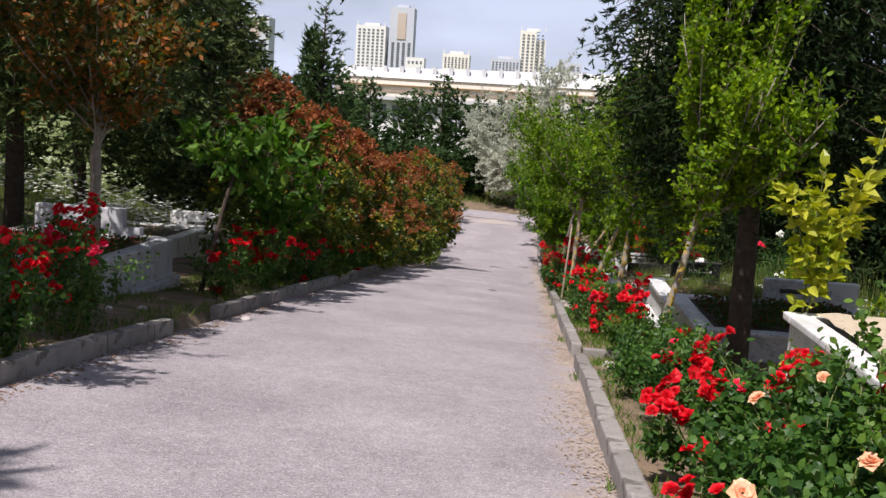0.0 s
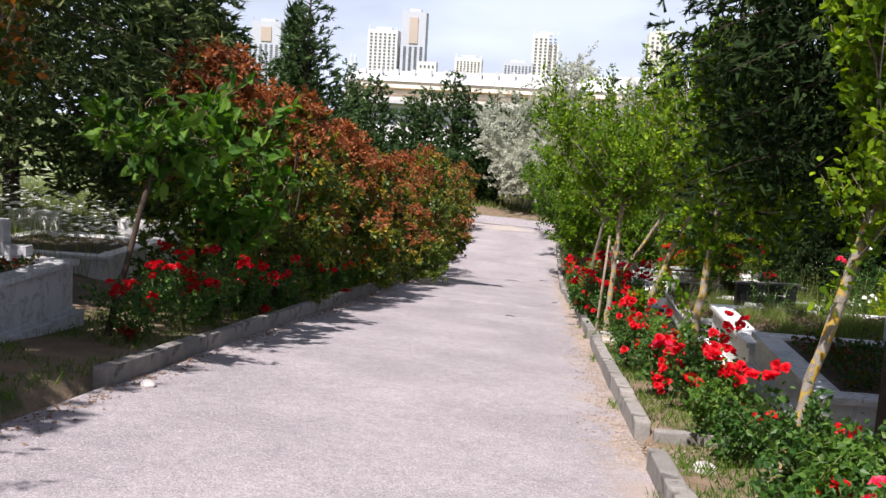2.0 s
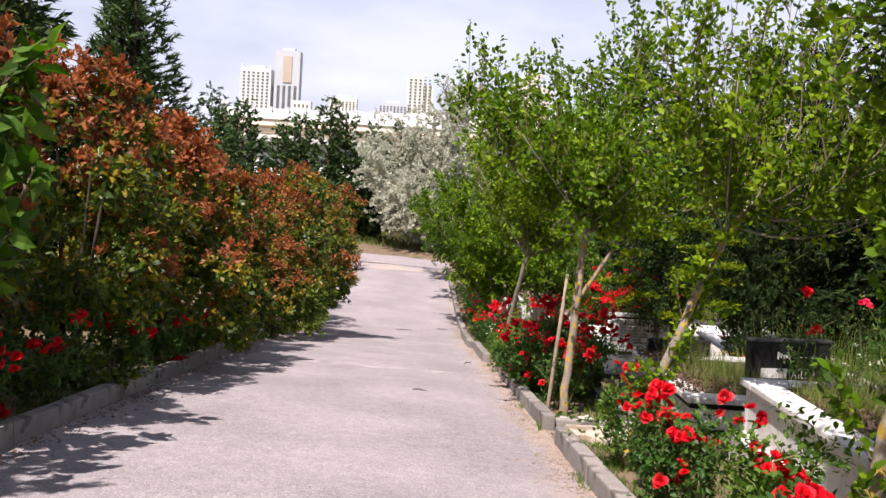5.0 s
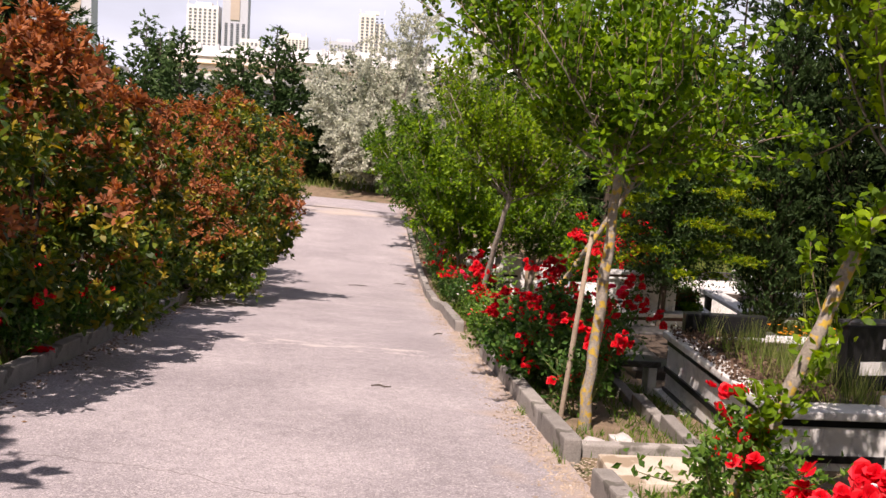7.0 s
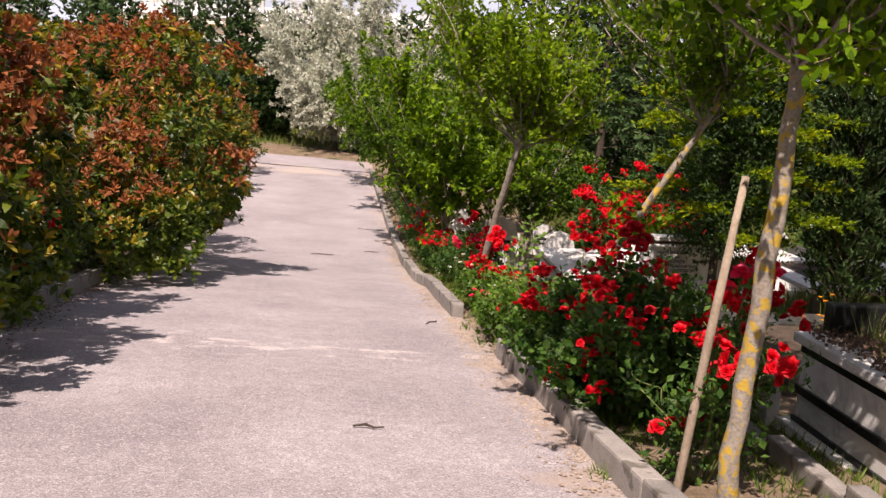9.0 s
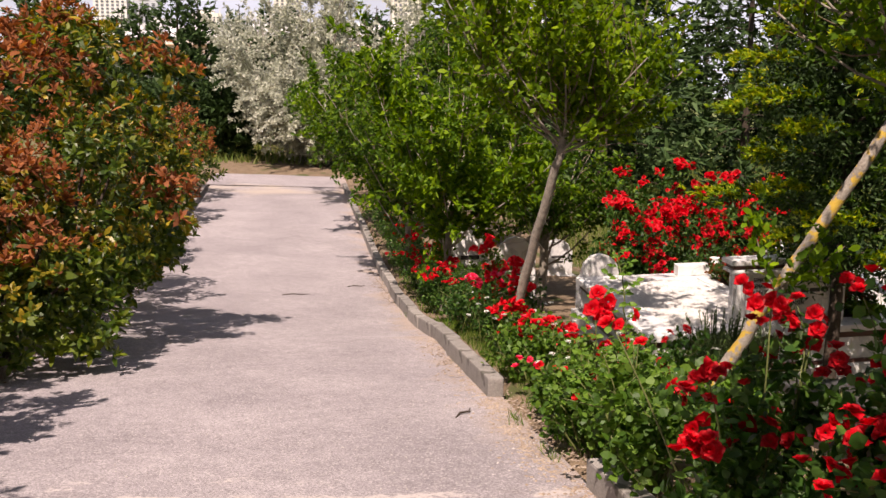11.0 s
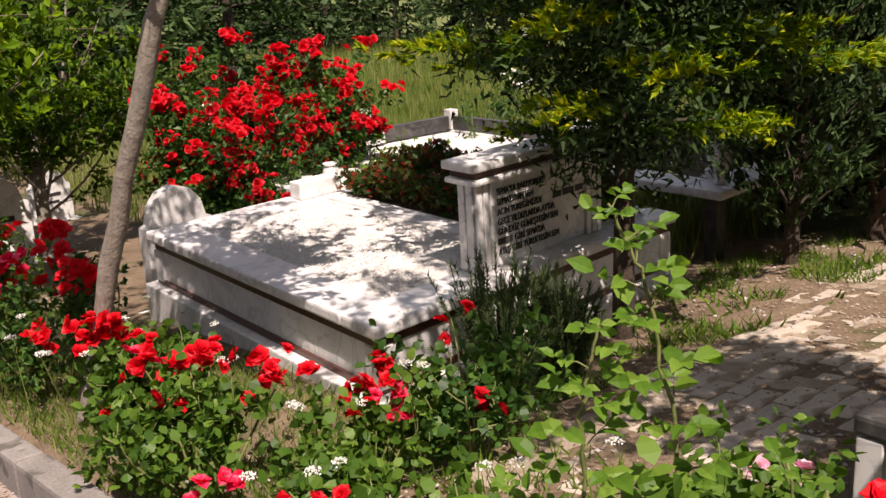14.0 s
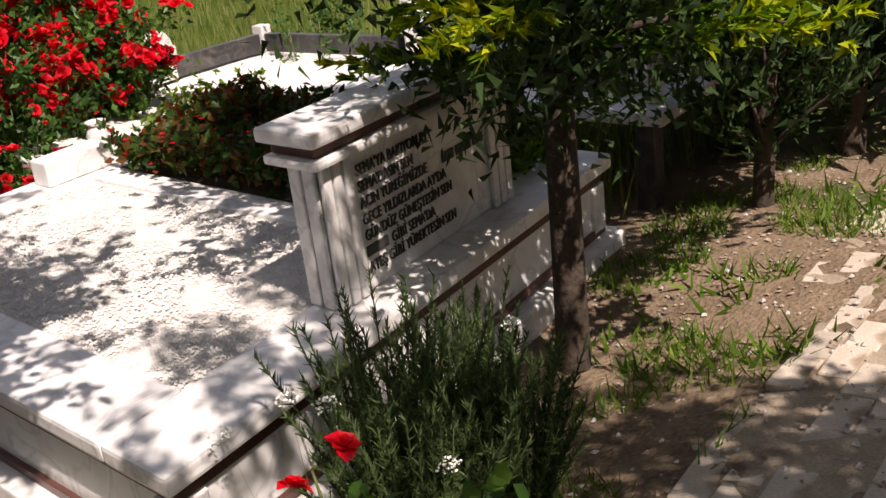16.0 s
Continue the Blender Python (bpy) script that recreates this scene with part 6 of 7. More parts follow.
# peach and yellow roses at the start
rose_bush(2.85, 5.15, 0.45, 0.36, 315, ["red"], 0, 2600, LF_ROSE, size=1.15, spots=[(2.62, 5.5, 0.5, 7), (2.6, 5.0, 0.52, 8), (2.55, 4.0, 0.44, 6), (2.95, 6.1, 0.52, 9), (2.85, 5.4, 0.58, 9), (3.05, 5.7, 0.5, 5), (2.72, 4.75, 0.4, 4)])
rose_bush(3.35, 5.2, 0.5, 0.34, 316, ["red", "deep"], 0, 2200, LF_ROSE, size=1.15, spots=[(3.3, 5.7, 0.52, 6), (3.6, 6.3, 0.6, 8), (3.5, 5.9, 0.55, 4), (3.1, 6.7, 0.6, 5)])
rose_bush(3.1, 4.1, 0.36, 0.36, 310, ["peach"], 0, 2200, LF_ROSE, "rose bush with large peach blooms", size=0.95, spots=[(3.4, 5.15, 0.60, 1), (3.22, 4.05, 0.56, 1), (2.76, 3.72, 0.52, 1), (2.9, 4.6, 0.6, 1)])
rose_bush(3.12, 6.6, 0.5, 0.2, 311, ["yellow"], 0, 300, LF_ROSE, "rose bush with a yellow bloom", size=1.3, spots=[(3.1, 6.75, 0.62, 1), (3.15, 6.8, 0.56, 1)])
# left bed
for q, (x, y, h, w, nb, cols) in enumerate([(-1.85, 5.5, 0.6, 0.42, 14, R2), (-1.75, 6.3, 0.65, 0.38, 26, R1), (-2.2, 6.9, 0.7, 0.42, 22, R2), (-1.8, 7.4, 0.75, 0.36, 14, R1), (-2.0, 8.2, 0.95, 0.34, 30, R1), (-2.6, 8.6, 0.9, 0.3, 14, R1), (-1.95, 11.9, 0.6, 0.42, 16, R2), (-1.8, 12.8, 0.65, 0.42, 24, R2), (-1.85, 13.6, 0.65, 0.4, 24, R2), (-1.75, 14.4, 0.5, 0.36, 8, R2),
                                            (-1.75, 15.8, 0.5, 0.34, 8, R2), (-1.7, 17.4, 0.5, 0.34, 10, R2), (-1.65, 19.0, 0.5, 0.34, 10, R2), (-1.65, 20.6, 0.5, 0.34, 10, R2), (-1.65, 22.6, 0.5, 0.34, 8, R2), (-1.7, 24.4, 0.5, 0.36, 8, R2), (-1.7, 25.6, 0.5, 0.36, 8, R2), (-1.7, 26.8, 0.5, 0.36, 8, R2), (-1.7, 28.4, 0.5, 0.36, 6, R2), (-1.75, 30.2, 0.5, 0.36, 6, R2)]):
    rose_bush(x, y, h, w, 400 + q, cols, int(nb * 1.6), 1300, LF_ROSE)
# the great rose bush behind the double grave
for q, (x, y, h, w, nb) in enumerate([(5.3, 28.5, 1.3, 0.55, 80), (5.85, 28.85, 1.45, 0.6, 120), (6.35, 28.8, 1.5, 0.5, 120), (5.2, 29.3, 1.5, 0.55, 60), (5.95, 29.6, 1.6, 0.65, 90)]):
    rose_bush(x, y, h, w, 500 + q, ["red", "red", "deep"], int(nb * 1.9), 4600, LF_ROSE, "tall sprawling rose bush covered in red blooms", leaf=0.056, size=1.1, cluster=2)
for q, (x, y) in enumerate([(8.0, 28.6), (6.9, 32.0)]):
    rose_bush(x, y, 1.3, 0.5, 520 + q, ["white"], 14, 1500, LF_ROSE, "rose bush with white blooms among the graves")
rose_bush(6.6, 28.1, 0.85, 0.42, 527, ["deep"], 4, 1500, LF_DEEP, "dark leaved rose bush before the gravel grave", leaf=0.05)
rose_bush(6.5, 19.2, 1.4, 0.6, 523, ["white", "pink"], 18, 2200, LF_ROSE, "tall rose bush with white blooms edged in red", size=1.1)
rose_bush(5.3, 9.0, 1.35, 0.4, 524, ["pink"], 9, 1200, LF_ROSE, "rose bush with pink blooms among the graves")
rose_bush(4.7, 17.0, 1.2, 0.35, 525, ["red"], 14, 900, LF_ROSE, "tall red rose among the weeds")


# ---- tall shoot, yellow shrub ----
def big_leaf_plant(name, label, cat, x, y, stems, n_leaf, leaf, mat, seed, up=0.15):
    r = np.random.default_rng(seed)
    root = empty(name, x, y, ground_h(x, y) - 0.02)
    tagged(root, label, cat)
    paths = []
    for s in stems:
        a = np.array(s, float)
        t = np.linspace(0, len(a) - 1, 5 * (len(a) - 1) + 1)
        paths.append((np.stack([np.interp(t, np.arange(len(a)), a[:, q]) for q in range(3)], 1), np.linspace(0.009, 0.003, len(t))))
    v, f = tubes(paths, 6)
    put("stem", mesh_of("stem", v, f, STEM, True), root)
    P, D = [], []
    for q in range(n_leaf):
        p, _ = paths[r.integers(0, len(paths))]
        k = r.integers(1, len(p))
        a = r.uniform(0, 6.3)
        side_ = np.array([math.cos(a), math.sin(a), up])
        off = r.uniform(0.0, 0.07)
        for w in range(3):
            dd = unit(side_ + r.normal(0, 0.5, 3))
            P.append(p[k] + unit(side_) * off * (1 + w * 0.4))
            D.append(dd)
    P, D = np.array(P), np.array(D)
    L = leaf * r.uniform(0.6, 1.25, len(P))
    v, f = big_leaf_arrays(P, D, rand_dirs(len(P), r, 2.0), L, L * 0.55)
    put("leaves", mesh_of("leaves", v, f, mat), root)
    return root


def rose_shoot(x, y, stems, leaf, seed):
    """Long canes with alternate leaves of five or seven leaflets."""
    r = np.random.default_rng(seed)
    root = empty("rose_shoot", x, y, ground_h(x, y) - 0.02)
    tagged(root, "tall fresh green rose shoot with leaves of paired leaflets", "plant")
    paths, P, D, N, S = [], [], [], [], []
    for s in stems:
        a = np.array(s, float)
        t = np.linspace(0, len(a) - 1, 8 * (len(a) - 1) + 1)
        p = np.stack([np.interp(t, np.arange(len(a)), a[:, q]) for q in range(3)], 1) + r.normal(0, 0.003, (len(t), 3))
        v, f = tubes([(p, np.linspace(0.006, 0.0028, len(t)))], 6)
        put("cane", mesh_of("cane", v, f, STEM, True), root)
        ln = np.linalg.norm(a[-1] - a[0])
        m = int(ln / 0.052)
        for q in range(m):
            k = 0.22 + 0.78 * (q + 0.5) / m
            c = np.array([np.interp(k * (len(a) - 1), t, p[:, ax]) for ax in range(3)])
            g = q * 2.4 + r.uniform(-0.5, 0.5)
            out = unit(np.array([math.cos(g), math.sin(g), 0.55]))
            small = 1.0 - 0.45 * max(0, (k - 0.6) / 0.4)
            rl = r.uniform(0.08, 0.13) * small
            paths.append((curve_pts(c, c + out * rl + np.array([0, 0, -0.02]), (0, 0, 0.01), 4), np.linspace(0.002, 0.001, 4)))
            side_ = unit(np.cross(out, np.array([0, 0, 1.0])))
            for j, (w, sd) in enumerate(((0.45, 1), (0.45, -1), (0.75, 1), (0.75, -1), (1.0, 0))):
                P.append(c + out * rl * w + np.array([0, 0, -0.02 * w * w + 0.01 * w]))
                D.append(unit(out * (0.45 if sd else 1.0) + side_ * sd * 0.9 + np.array([0, 0, -0.12]) + r.normal(0, 0.12, 3)))
                N.append(unit(np.array([-0.45, -0.35, 0.8]) + r.normal(0, 0.4, 3)))
                S.append(leaf * small * r.uniform(0.75, 1.2) * (1.15 if sd == 0 else 0.95))
    v, f = tubes(paths, 4)
    tagged(put("stalk_work", mesh_of("stalk_work", v, f, STEM, True), root), "thin leaf stalks", kind="stuff")
    S = np.array(S)
    v, f = big_leaf_arrays(np.array(P), np.array(D), np.array(N), S, S * 0.6)
    put("leaves", mesh_of("leaves", v, f, LF_SHOOT), root)
    return root


rose_shoot(2.7, 22.55, [[(0, 0, 0), (0.03, 0.0, 0.45), (0.03, 0.03, 0.78), (0.03, 0.09, 1.03), (0.0, 0.15, 1.17)], [(-0.03, 0.05, 0), (-0.1, 0.12, 0.5), (-0.11, 0.13, 0.8), (-0.07, 0.12, 0.97)], [(-0.05, 0.1, 0), (-0.14, 0.2, 0.45), (-0.18, 0.24, 0.66)], [(0.05, -0.05, 0), (0.18, -0.12, 0.4), (0.22, -0.16, 0.6)], [(0.05, 0.05, 0), (0.15, 0.1, 0.35), (0.2, 0.15, 0.55)]], 0.052, 601)
rose_shoot(2.62, 22.2, [[(0, 0, 0), (-0.05, 0.02, 0.4), (-0.12, 0.05, 0.62)], [(0.03, 0, 0), (0.08, 0.1, 0.4), (0.1, 0.15, 0.68)], [(0, 0.05, 0), (-0.14, 0.15, 0.35), (-0.25, 0.2, 0.5)]], 0.05, 603)
big_leaf_plant("broad_leaf_shrub", "tall shrub with large glossy yellow green leaves", "shrub", 3.85, 7.4, [[(0, 0, 0), (0.02, 0, 0.8), (0.05, 0.05, 1.5), (0.1, 0.1, 1.95)], [(0.05, 0.05, 1.0), (0.35, 0.1, 1.6), (0.5, 0.1, 2.3)], [(0.02, 0, 1.2), (-0.15, -0.1, 1.75)], [(0.05, 0.0, 0.9), (0.2, -0.1, 1.5), (0.3, -0.15, 1.9)]], 170, 0.12, LF_YELL, 602, 0.4)
broad_tree("leafy_shrub", "tall leafy shrub with a thin leaning trunk among the roses", [(3.35, 4.1, 0), (3.5, 4.15, 0.5), (3.75, 4.25, 1.1)], [0.03, 0.027, 0.02], (3.85, 4.3, 1.25), (0.42, 0.5, 0.75), 10, 2600, 0.05, LF_DEEP, BARK, 604, low=-0.9)


# ---- beds, herbs, grass, wild flowers ----
def leaf_heap(name, label, cat, x0, x1, y0, y1, z, h, n, leaf, mat, seed, flowers=None):
    r = np.random.default_rng(seed)
    root = empty(name, (x0 + x1) / 2, (y0 + y1) / 2, z)
    tagged(root, label, cat)
    P = np.stack([r.uniform(x0, x1, n) - (x0 + x1) / 2, r.uniform(y0, y1, n) - (y0 + y1) / 2, np.zeros(n)], 1)
    top = np.array([0.55 + 0.6 * noise.noise(Vector((p[0] * 3.1, p[1] * 3.1, seed))) for p in P.tolist()])
    P[:, 2] = np.clip(top, 0.15, 1.0) * h * r.random(n) ** 0.5
    L = leaf * r.uniform(0.7, 1.3, n)
    v, f = leaf_arrays(P, rand_dirs(n, r, 0.3), rand_dirs(n, r, 1.2), L, L * 0.7, 0.15)
    put("leaves", mesh_of("leaves", v, f, mat), root)
    if flowers:
        k, fm, fs = flowers
        sel = r.choice(n, k)
        q = P[sel].copy()
        q[:, 2] += 0.02
        q = np.repeat(q, 5, 0)
        a = np.tile(np.arange(5) * 1.257, k)
        d = np.stack([np.cos(a), np.sin(a), np.full(len(a), 0.5)], 1)
        v, f = leaf_arrays(q, d, np.tile([0, 0, 1.0], (len(q), 1)), fs, fs * 0.8, 0.1)
        tagged(put("blossom", mesh_of("blossom", v, f, fm), root), "small scattered blooms", kind="stuff")
    return root


leaf_heap("bedding_plants", "dark green and red bedding plants on the grave", "plants", 5.2, 6.0, 25.3, 27.2, -2.05, 0.36, 7500, 0.05, LF_BED, 701, (260, PET_DEEP, 0.022))
leaf_heap("bedding_plants", "low green plants and roses between the graves", "plants", 4.9, 6.6, 27.42, 27.66, -2.42, 0.55, 2600, 0.05, LF_ROSE, 707, (60, PET_RED, 0.03))
leaf_heap("bedding_plants", "fresh green plant beside the headstone", "plants", 5.72, 6.02, 25.2, 25.5, -2.04, 0.16, 500, 0.05, LF_PLUM, 702)
leaf_heap("bedding_plants", "red flowers planted in the grey grave", "plants", -4.65, -2.95, 10.35, 12.1, -0.17, 0.10, 1800, 0.05, LF_BED, 703, (160, PET_DEEP, 0.025))
leaf_heap("heather", "brown purple heather spilling over the striped grave", "plants", 3.72, 4.3, 17.6, 19.7, -1.22, 0.14, 2600, 0.035, LF_HEATH, 705)
leaf_heap("heather", "dry brown ground cover on the family grave", "plants", 4.1, 5.95, 14.2, 16.0, -0.795, 0.12, 3000, 0.035, LF_HEATH, 706)
leaf_heap("bedding_plants", "green weeds and red leaves on the low grave", "plants", 4.1, 6.0, 11.5, 13.4, -0.62, 0.16, 3500, 0.05, LF_BED, 704)


def blades(name, label, k, place, ln, wd, mat, seed, lean=0.35, cat="grass"):
    r = np.random.default_rng(seed)
    P = place(k, r)
    n = len(P)
    d = rand_dirs(n, r, 0) * lean + np.array([0, 0, 1.0])
    L = ln * r.uniform(0.4, 1.3, n)
    v, f = needle_arrays(P, d, rand_dirs(n, r, 0.0), L, wd)
    return tagged(put(name, mesh_of(name, v, f, mat), None), label, cat, kind="stuff")


def gh_arr(x, y):
    return np.array([ground_h(a, b) for a, b in zip(x, y)])


def patch(x0, x1, y0, y1, thresh=0.0, sc=0.8):
    def go(k, r):
        x, y = r.uniform(x0, x1, k), r.uniform(y0, y1, k)
        ok = np.array([noise.noise(Vector((a * sc, b * sc, 4))) for a, b in zip(x, y)]) > thresh
        ok &= ~((y > 22.4) & (y < 25.2) & (x > 3.4) & (x < 9.5)) | (x1 < 9)
        x, y = x[ok], y[ok]
        return np.stack([x, y, gh_arr(x, y) - 0.01], 1)
    return go


def kerb_foot(k, r):
    x, y = 2.35 - np.abs(r.normal(0, 0.035, k)), r.uniform(5, 30, k)
    ok = np.array([noise.noise(Vector((0, b * 1.3, 2))) for b in y]) > 0.22
    return np.stack([x[ok], y[ok], gz(x[ok], y[ok])], 1)


blades("grass", "tufts of grass in the rose bed", 30000, patch(2.5, 3.68, 3, 35, -0.25, 1.6), 0.10, 0.010, LF_WEED, 801, 0.7)
blades("grass", "short weeds on the bare soil by the grave", 15000, patch(2.5, 8.5, 23.95, 25.0, 0.1, 2.4), 0.085, 0.009, LF_WEED, 802, 0.8)
blades("grass", "broad leaved weeds on the soil beside the paved path", 700, patch(5.2, 7.8, 23.9, 24.75, 0.05, 2.0), 0.11, 0.022, LF_WEED, 811, 0.9)
blades("grass", "leafy marigold greenery beside the dark grave", 6000, patch(5.0, 6.8, 21.0, 22.6, -0.6, 2.0), 0.34, 0.018, LF_WEED, 812, 0.6)
blades("grass", "grass along the foot of the double grave", 12000, patch(2.5, 3.66, 24.2, 27.5, -0.3, 1.5), 0.07, 0.007, LF_GRASS, 808, 0.6)
blades("grass", "grass on the strip beyond the cross lane", 14000, patch(-16, 18, 51.9, 60, -0.6, 0.5), 0.4, 0.05, LF_GRASS, 809, 0.5)
blades("grass", "tufts of grass at the foot of the kerb", 2600, kerb_foot, 0.09, 0.006, LF_WEED, 811, 0.6)
blades("grass", "tall grass between the graves", 90000, patch(5.8, 17, 9, 46, -0.45, 0.5), 0.40, 0.014, LF_GRASS, 803, 0.25)
blades("grass", "tall grass over the far slope of the cemetery", 45000, patch(9.0, 26, 28, 52, -0.6, 0.4), 0.42, 0.034, LF_GRASS, 813, 0.3)
blades("grass", "grass on the bed left of the lane", 14000, patch(-3.0, -1.56, 4, 24, -0.15, 1.2), 0.10, 0.010, LF_WEED, 804, 0.7)
blades("grass", "tall grass on the left graves", 16000, patch(-14, -4.6, 8, 30, -0.15, 0.5), 0.45, 0.012, LF_GRASS, 805, 0.25)


blades("grass", "tall seeding grass stalks behind the graves", 2200, patch(5.9, 8.5, 16.5, 22.2, -0.2, 0.7), 1.05, 0.012, LF_GRASS, 810, 0.22)


def on_grave(x0, x1, y0, y1, z):
    def go(k, r):
        x, y = r.uniform(x0, x1, k), r.uniform(y0, y1, k)
        ok = np.array([noise.noise(Vector((a * 2, b * 2, 8))) for a, b in zip(x, y)]) > -0.15
        return np.stack([x[ok], y[ok], np.full(int(ok.sum()), z)], 1)
    return go


blades("grass", "dry grass growing on the striped grave", 5500, on_grave(3.95, 5.9, 17.6, 19.5, -1.25), 0.30, 0.008, LF_GRASS, 806, 0.4)
blades("grass", "dry grass growing on the family grave", 9000, on_grave(4.1, 5.95, 14.2, 16.0, -0.795), 0.18, 0.008, LF_GRASS, 807, 0.5)


def umbels(name, label, k, place, h, size, mat, seed, carrot=False):
    """Wild flowers: a thin stem with a flat head of petals, or a domed head of many florets, joined."""
    r = np.random.default_rng(seed)
    P = place(k, r)
    n = len(P)
    H = h * r.uniform(0.6, 1.2, n)
    top = P + np.stack([r.normal(0, 0.06, n), r.normal(0, 0.06, n), H], 1)
    sv, sf = leaf_arrays(P, top - P, rand_dirs(n, r), np.linalg.norm(top - P, axis=1), 0.006, 0.1)
    root = tagged(put(name, mesh_of(name, sv, sf, LF_GRASS), None), label, "wild flowers", kind="stuff")
    q = np.repeat(top, 9, 0)
    a = np.tile(np.arange(9) * 0.7, n)
    d = np.stack([np.cos(a), np.sin(a), r.uniform(-0.1, 0.35, len(a))], 1)
    if carrot:
        q = np.repeat(top, 60, 0)
        a, w = r.uniform(0, 6.28, len(q)), np.sqrt(r.random(len(q)))
        q = q + np.stack([np.cos(a) * w * size, np.sin(a) * w * size, size * 0.35 * (1 - w * w) + r.normal(0, size * 0.05, len(q))], 1)
        fv, ff = leaf_arrays(q, rand_dirs(len(q), r, 0.5), rand_dirs(len(q), r, 0.9), np.full(len(q), 0.008), 0.0065, 0.1)
    else:
        fv, ff = leaf_arrays(q, d, np.tile([0, 0, 1.0], (len(q), 1)), size * r.uniform(0.7, 1.2, len(q)), size * 0.65, 0.1)
    tagged(put("flower_heads", mesh_of("flower_heads", fv, ff, mat), root), "white flower heads", kind="stuff")
    return root


umbels("wild_flowers", "white daisies in tall grass between the graves", 1300, patch(-11, -4.2, 17.5, 26, -0.6), 0.75, 0.05, PET_WHITE, 901)
umbels("wild_flowers", "tall white daisies round the white headstones", 620, patch(-8.6, -3.9, 16.2, 19.6, -0.8), 0.72, 0.055, PET_WHITE, 914)
umbels("wild_flowers", "white wild carrot in the meadow of graves", 700, patch(5.9, 14, 11, 30, -0.4), 0.6, 0.04, PET_WHITE, 902)
umbels("wild_flowers", "white wild flowers among the roses", 46, patch(2.5, 3.3, 22.6, 28, -1), 0.42, 0.024, PET_WHITE, 903, True)
umbels("wild_flowers", "orange marigolds beside the dark grave", 110, patch(5.0, 6.8, 21.0, 22.6, -1), 0.48, 0.03, PET_ORANGE, 904)
umbels("wild_flowers", "white wild flowers before the double grave", 7, patch(3.9, 4.6, 24.2, 24.7, -1), 0.55, 0.03, PET_WHITE, 905, True)


def herb(name, label, x, y, h, w, n, seed):
    r = np.random.default_rng(seed)
    root = empty(name, x, y, ground_h(x, y) - 0.02)
    tagged(root, label, "herb bush")
    paths, E = [], []
    for q in range(80):
        a, e = r.uniform(0, 6.3), r.uniform(0.1, 1.0)
        t = np.array([math.cos(a) * w * e, math.sin(a) * w * e, h * r.uniform(0.65, 1.15)])
        p = curve_pts((math.cos(a) * 0.06, math.sin(a) * 0.06, 0), t, (0, 0, 0.03), 5)
        paths.append((p, np.linspace(0.004, 0.002, 5)))
        E.append(p)
    v, f = tubes(paths, 3)
    tagged(put("stem_work", mesh_of("stem_work", v, f, LF_HERB, True), root), "thin herb stems", kind="stuff")
    E = np.array(E)
    idx, al = r.integers(0, len(E), n), r.uniform(0.3, 4, n)
    s = np.minimum(al.astype(int), 3)
    fr = (al - s)[:, None]
    P = E[idx, s] * (1 - fr) + E[idx, s + 1] * fr
    d = unit(E[idx, 4] - E[idx, 0]) + rand_dirs(n, r, 0.2) * 0.8
    v, f = needle_arrays(P, d, rand_dirs(n, r), 0.032 * r.uniform(0.6, 1.3, n), 0.006)
    put("leaves", mesh_of("leaves", v, f, LF_HERB), root)
    return root


for q, (x, y, h, w) in enumerate(((4.2, 24.58, 0.58, 0.30), (4.52, 24.6, 0.50, 0.28), (4.02, 24.36, 0.46, 0.27), (4.34, 24.34, 0.46, 0.27))):
    herb("lavender_bush", "dark green lavender bush against the marble grave", x, y, h, w, 9000, 911 + q)
leaf_heap("weeds", "broad green weeds under the lavender", "plants", 3.6, 4.3, 24.15, 24.6, ground_h(4.0, 24.4) - 0.02, 0.16, 900, 0.05, LF_ROSE, 913)

# ---- small things on the ground ----
for q, (x, y, a, ln) in enumerate([(1.22, 19.48, -8, 0.17), (0.92, 31.5, 0, 0.40), (1.83, 32.3, 4, 0.27), (2.02, 23.66, 52, 0.24)]):
    p = np.array([(-ln / 2, 0, 0.012), (-ln * 0.1, 0.02, 0.02), (ln * 0.2, -0.01, 0.012), (ln / 2, 0.02, 0.012)])
    v, f = tubes([(p, [0.006, 0.008, 0.007, 0.004])], 5)
    ob = put("fallen_twig", mesh_of("fallen_twig", v, f, DARKBARK, True))
    ob.matrix_world = pose(x, y, gzf(x, y), -6, 0, a)
    tagged(ob, "dry fallen twig lying on the asphalt", "twig")
for q, (x, y, s) in enumerate([(-1.2, 10.35, 0.06), (-2.1, 9.7, 0.05), (2.62, 17.55, 0.11), (2.85, 17.75, 0.09), (2.7, 9.6, 0.08), (-2.3, 9.3, 0.045)]):
    bm = bmesh.new()
    bmesh.ops.create_icosphere(bm, subdivisions=2, radius=s)
    for v in bm.verts:
        v.co *= 1 + 0.35 * noise.noise(v.co * 14 + Vector((q, 0, 0)))
        v.co.z *= 0.6
    ob = part("stone", bm, CHIP)
    ob.location = (x, y, (gzf(x, y) if -1.4 < x < 2.3 else ground_h(x, y)) + s * 0.3)
    tagged(ob, "pale rough stone lying on the ground", "stone")
bm = box_bm(-0.045, 0.045, -0.03, 0.03, 0, 0.02, 0.004)
pp = part("paper_scrap", bm, MARBLE)
pp.matrix_world = pose(5.45, 23.35, gzf(5.45, 23.35) + 0.12, 0, 0, 20)
tagged(pp, "crumpled white paper scrap on the pavers", "litter")

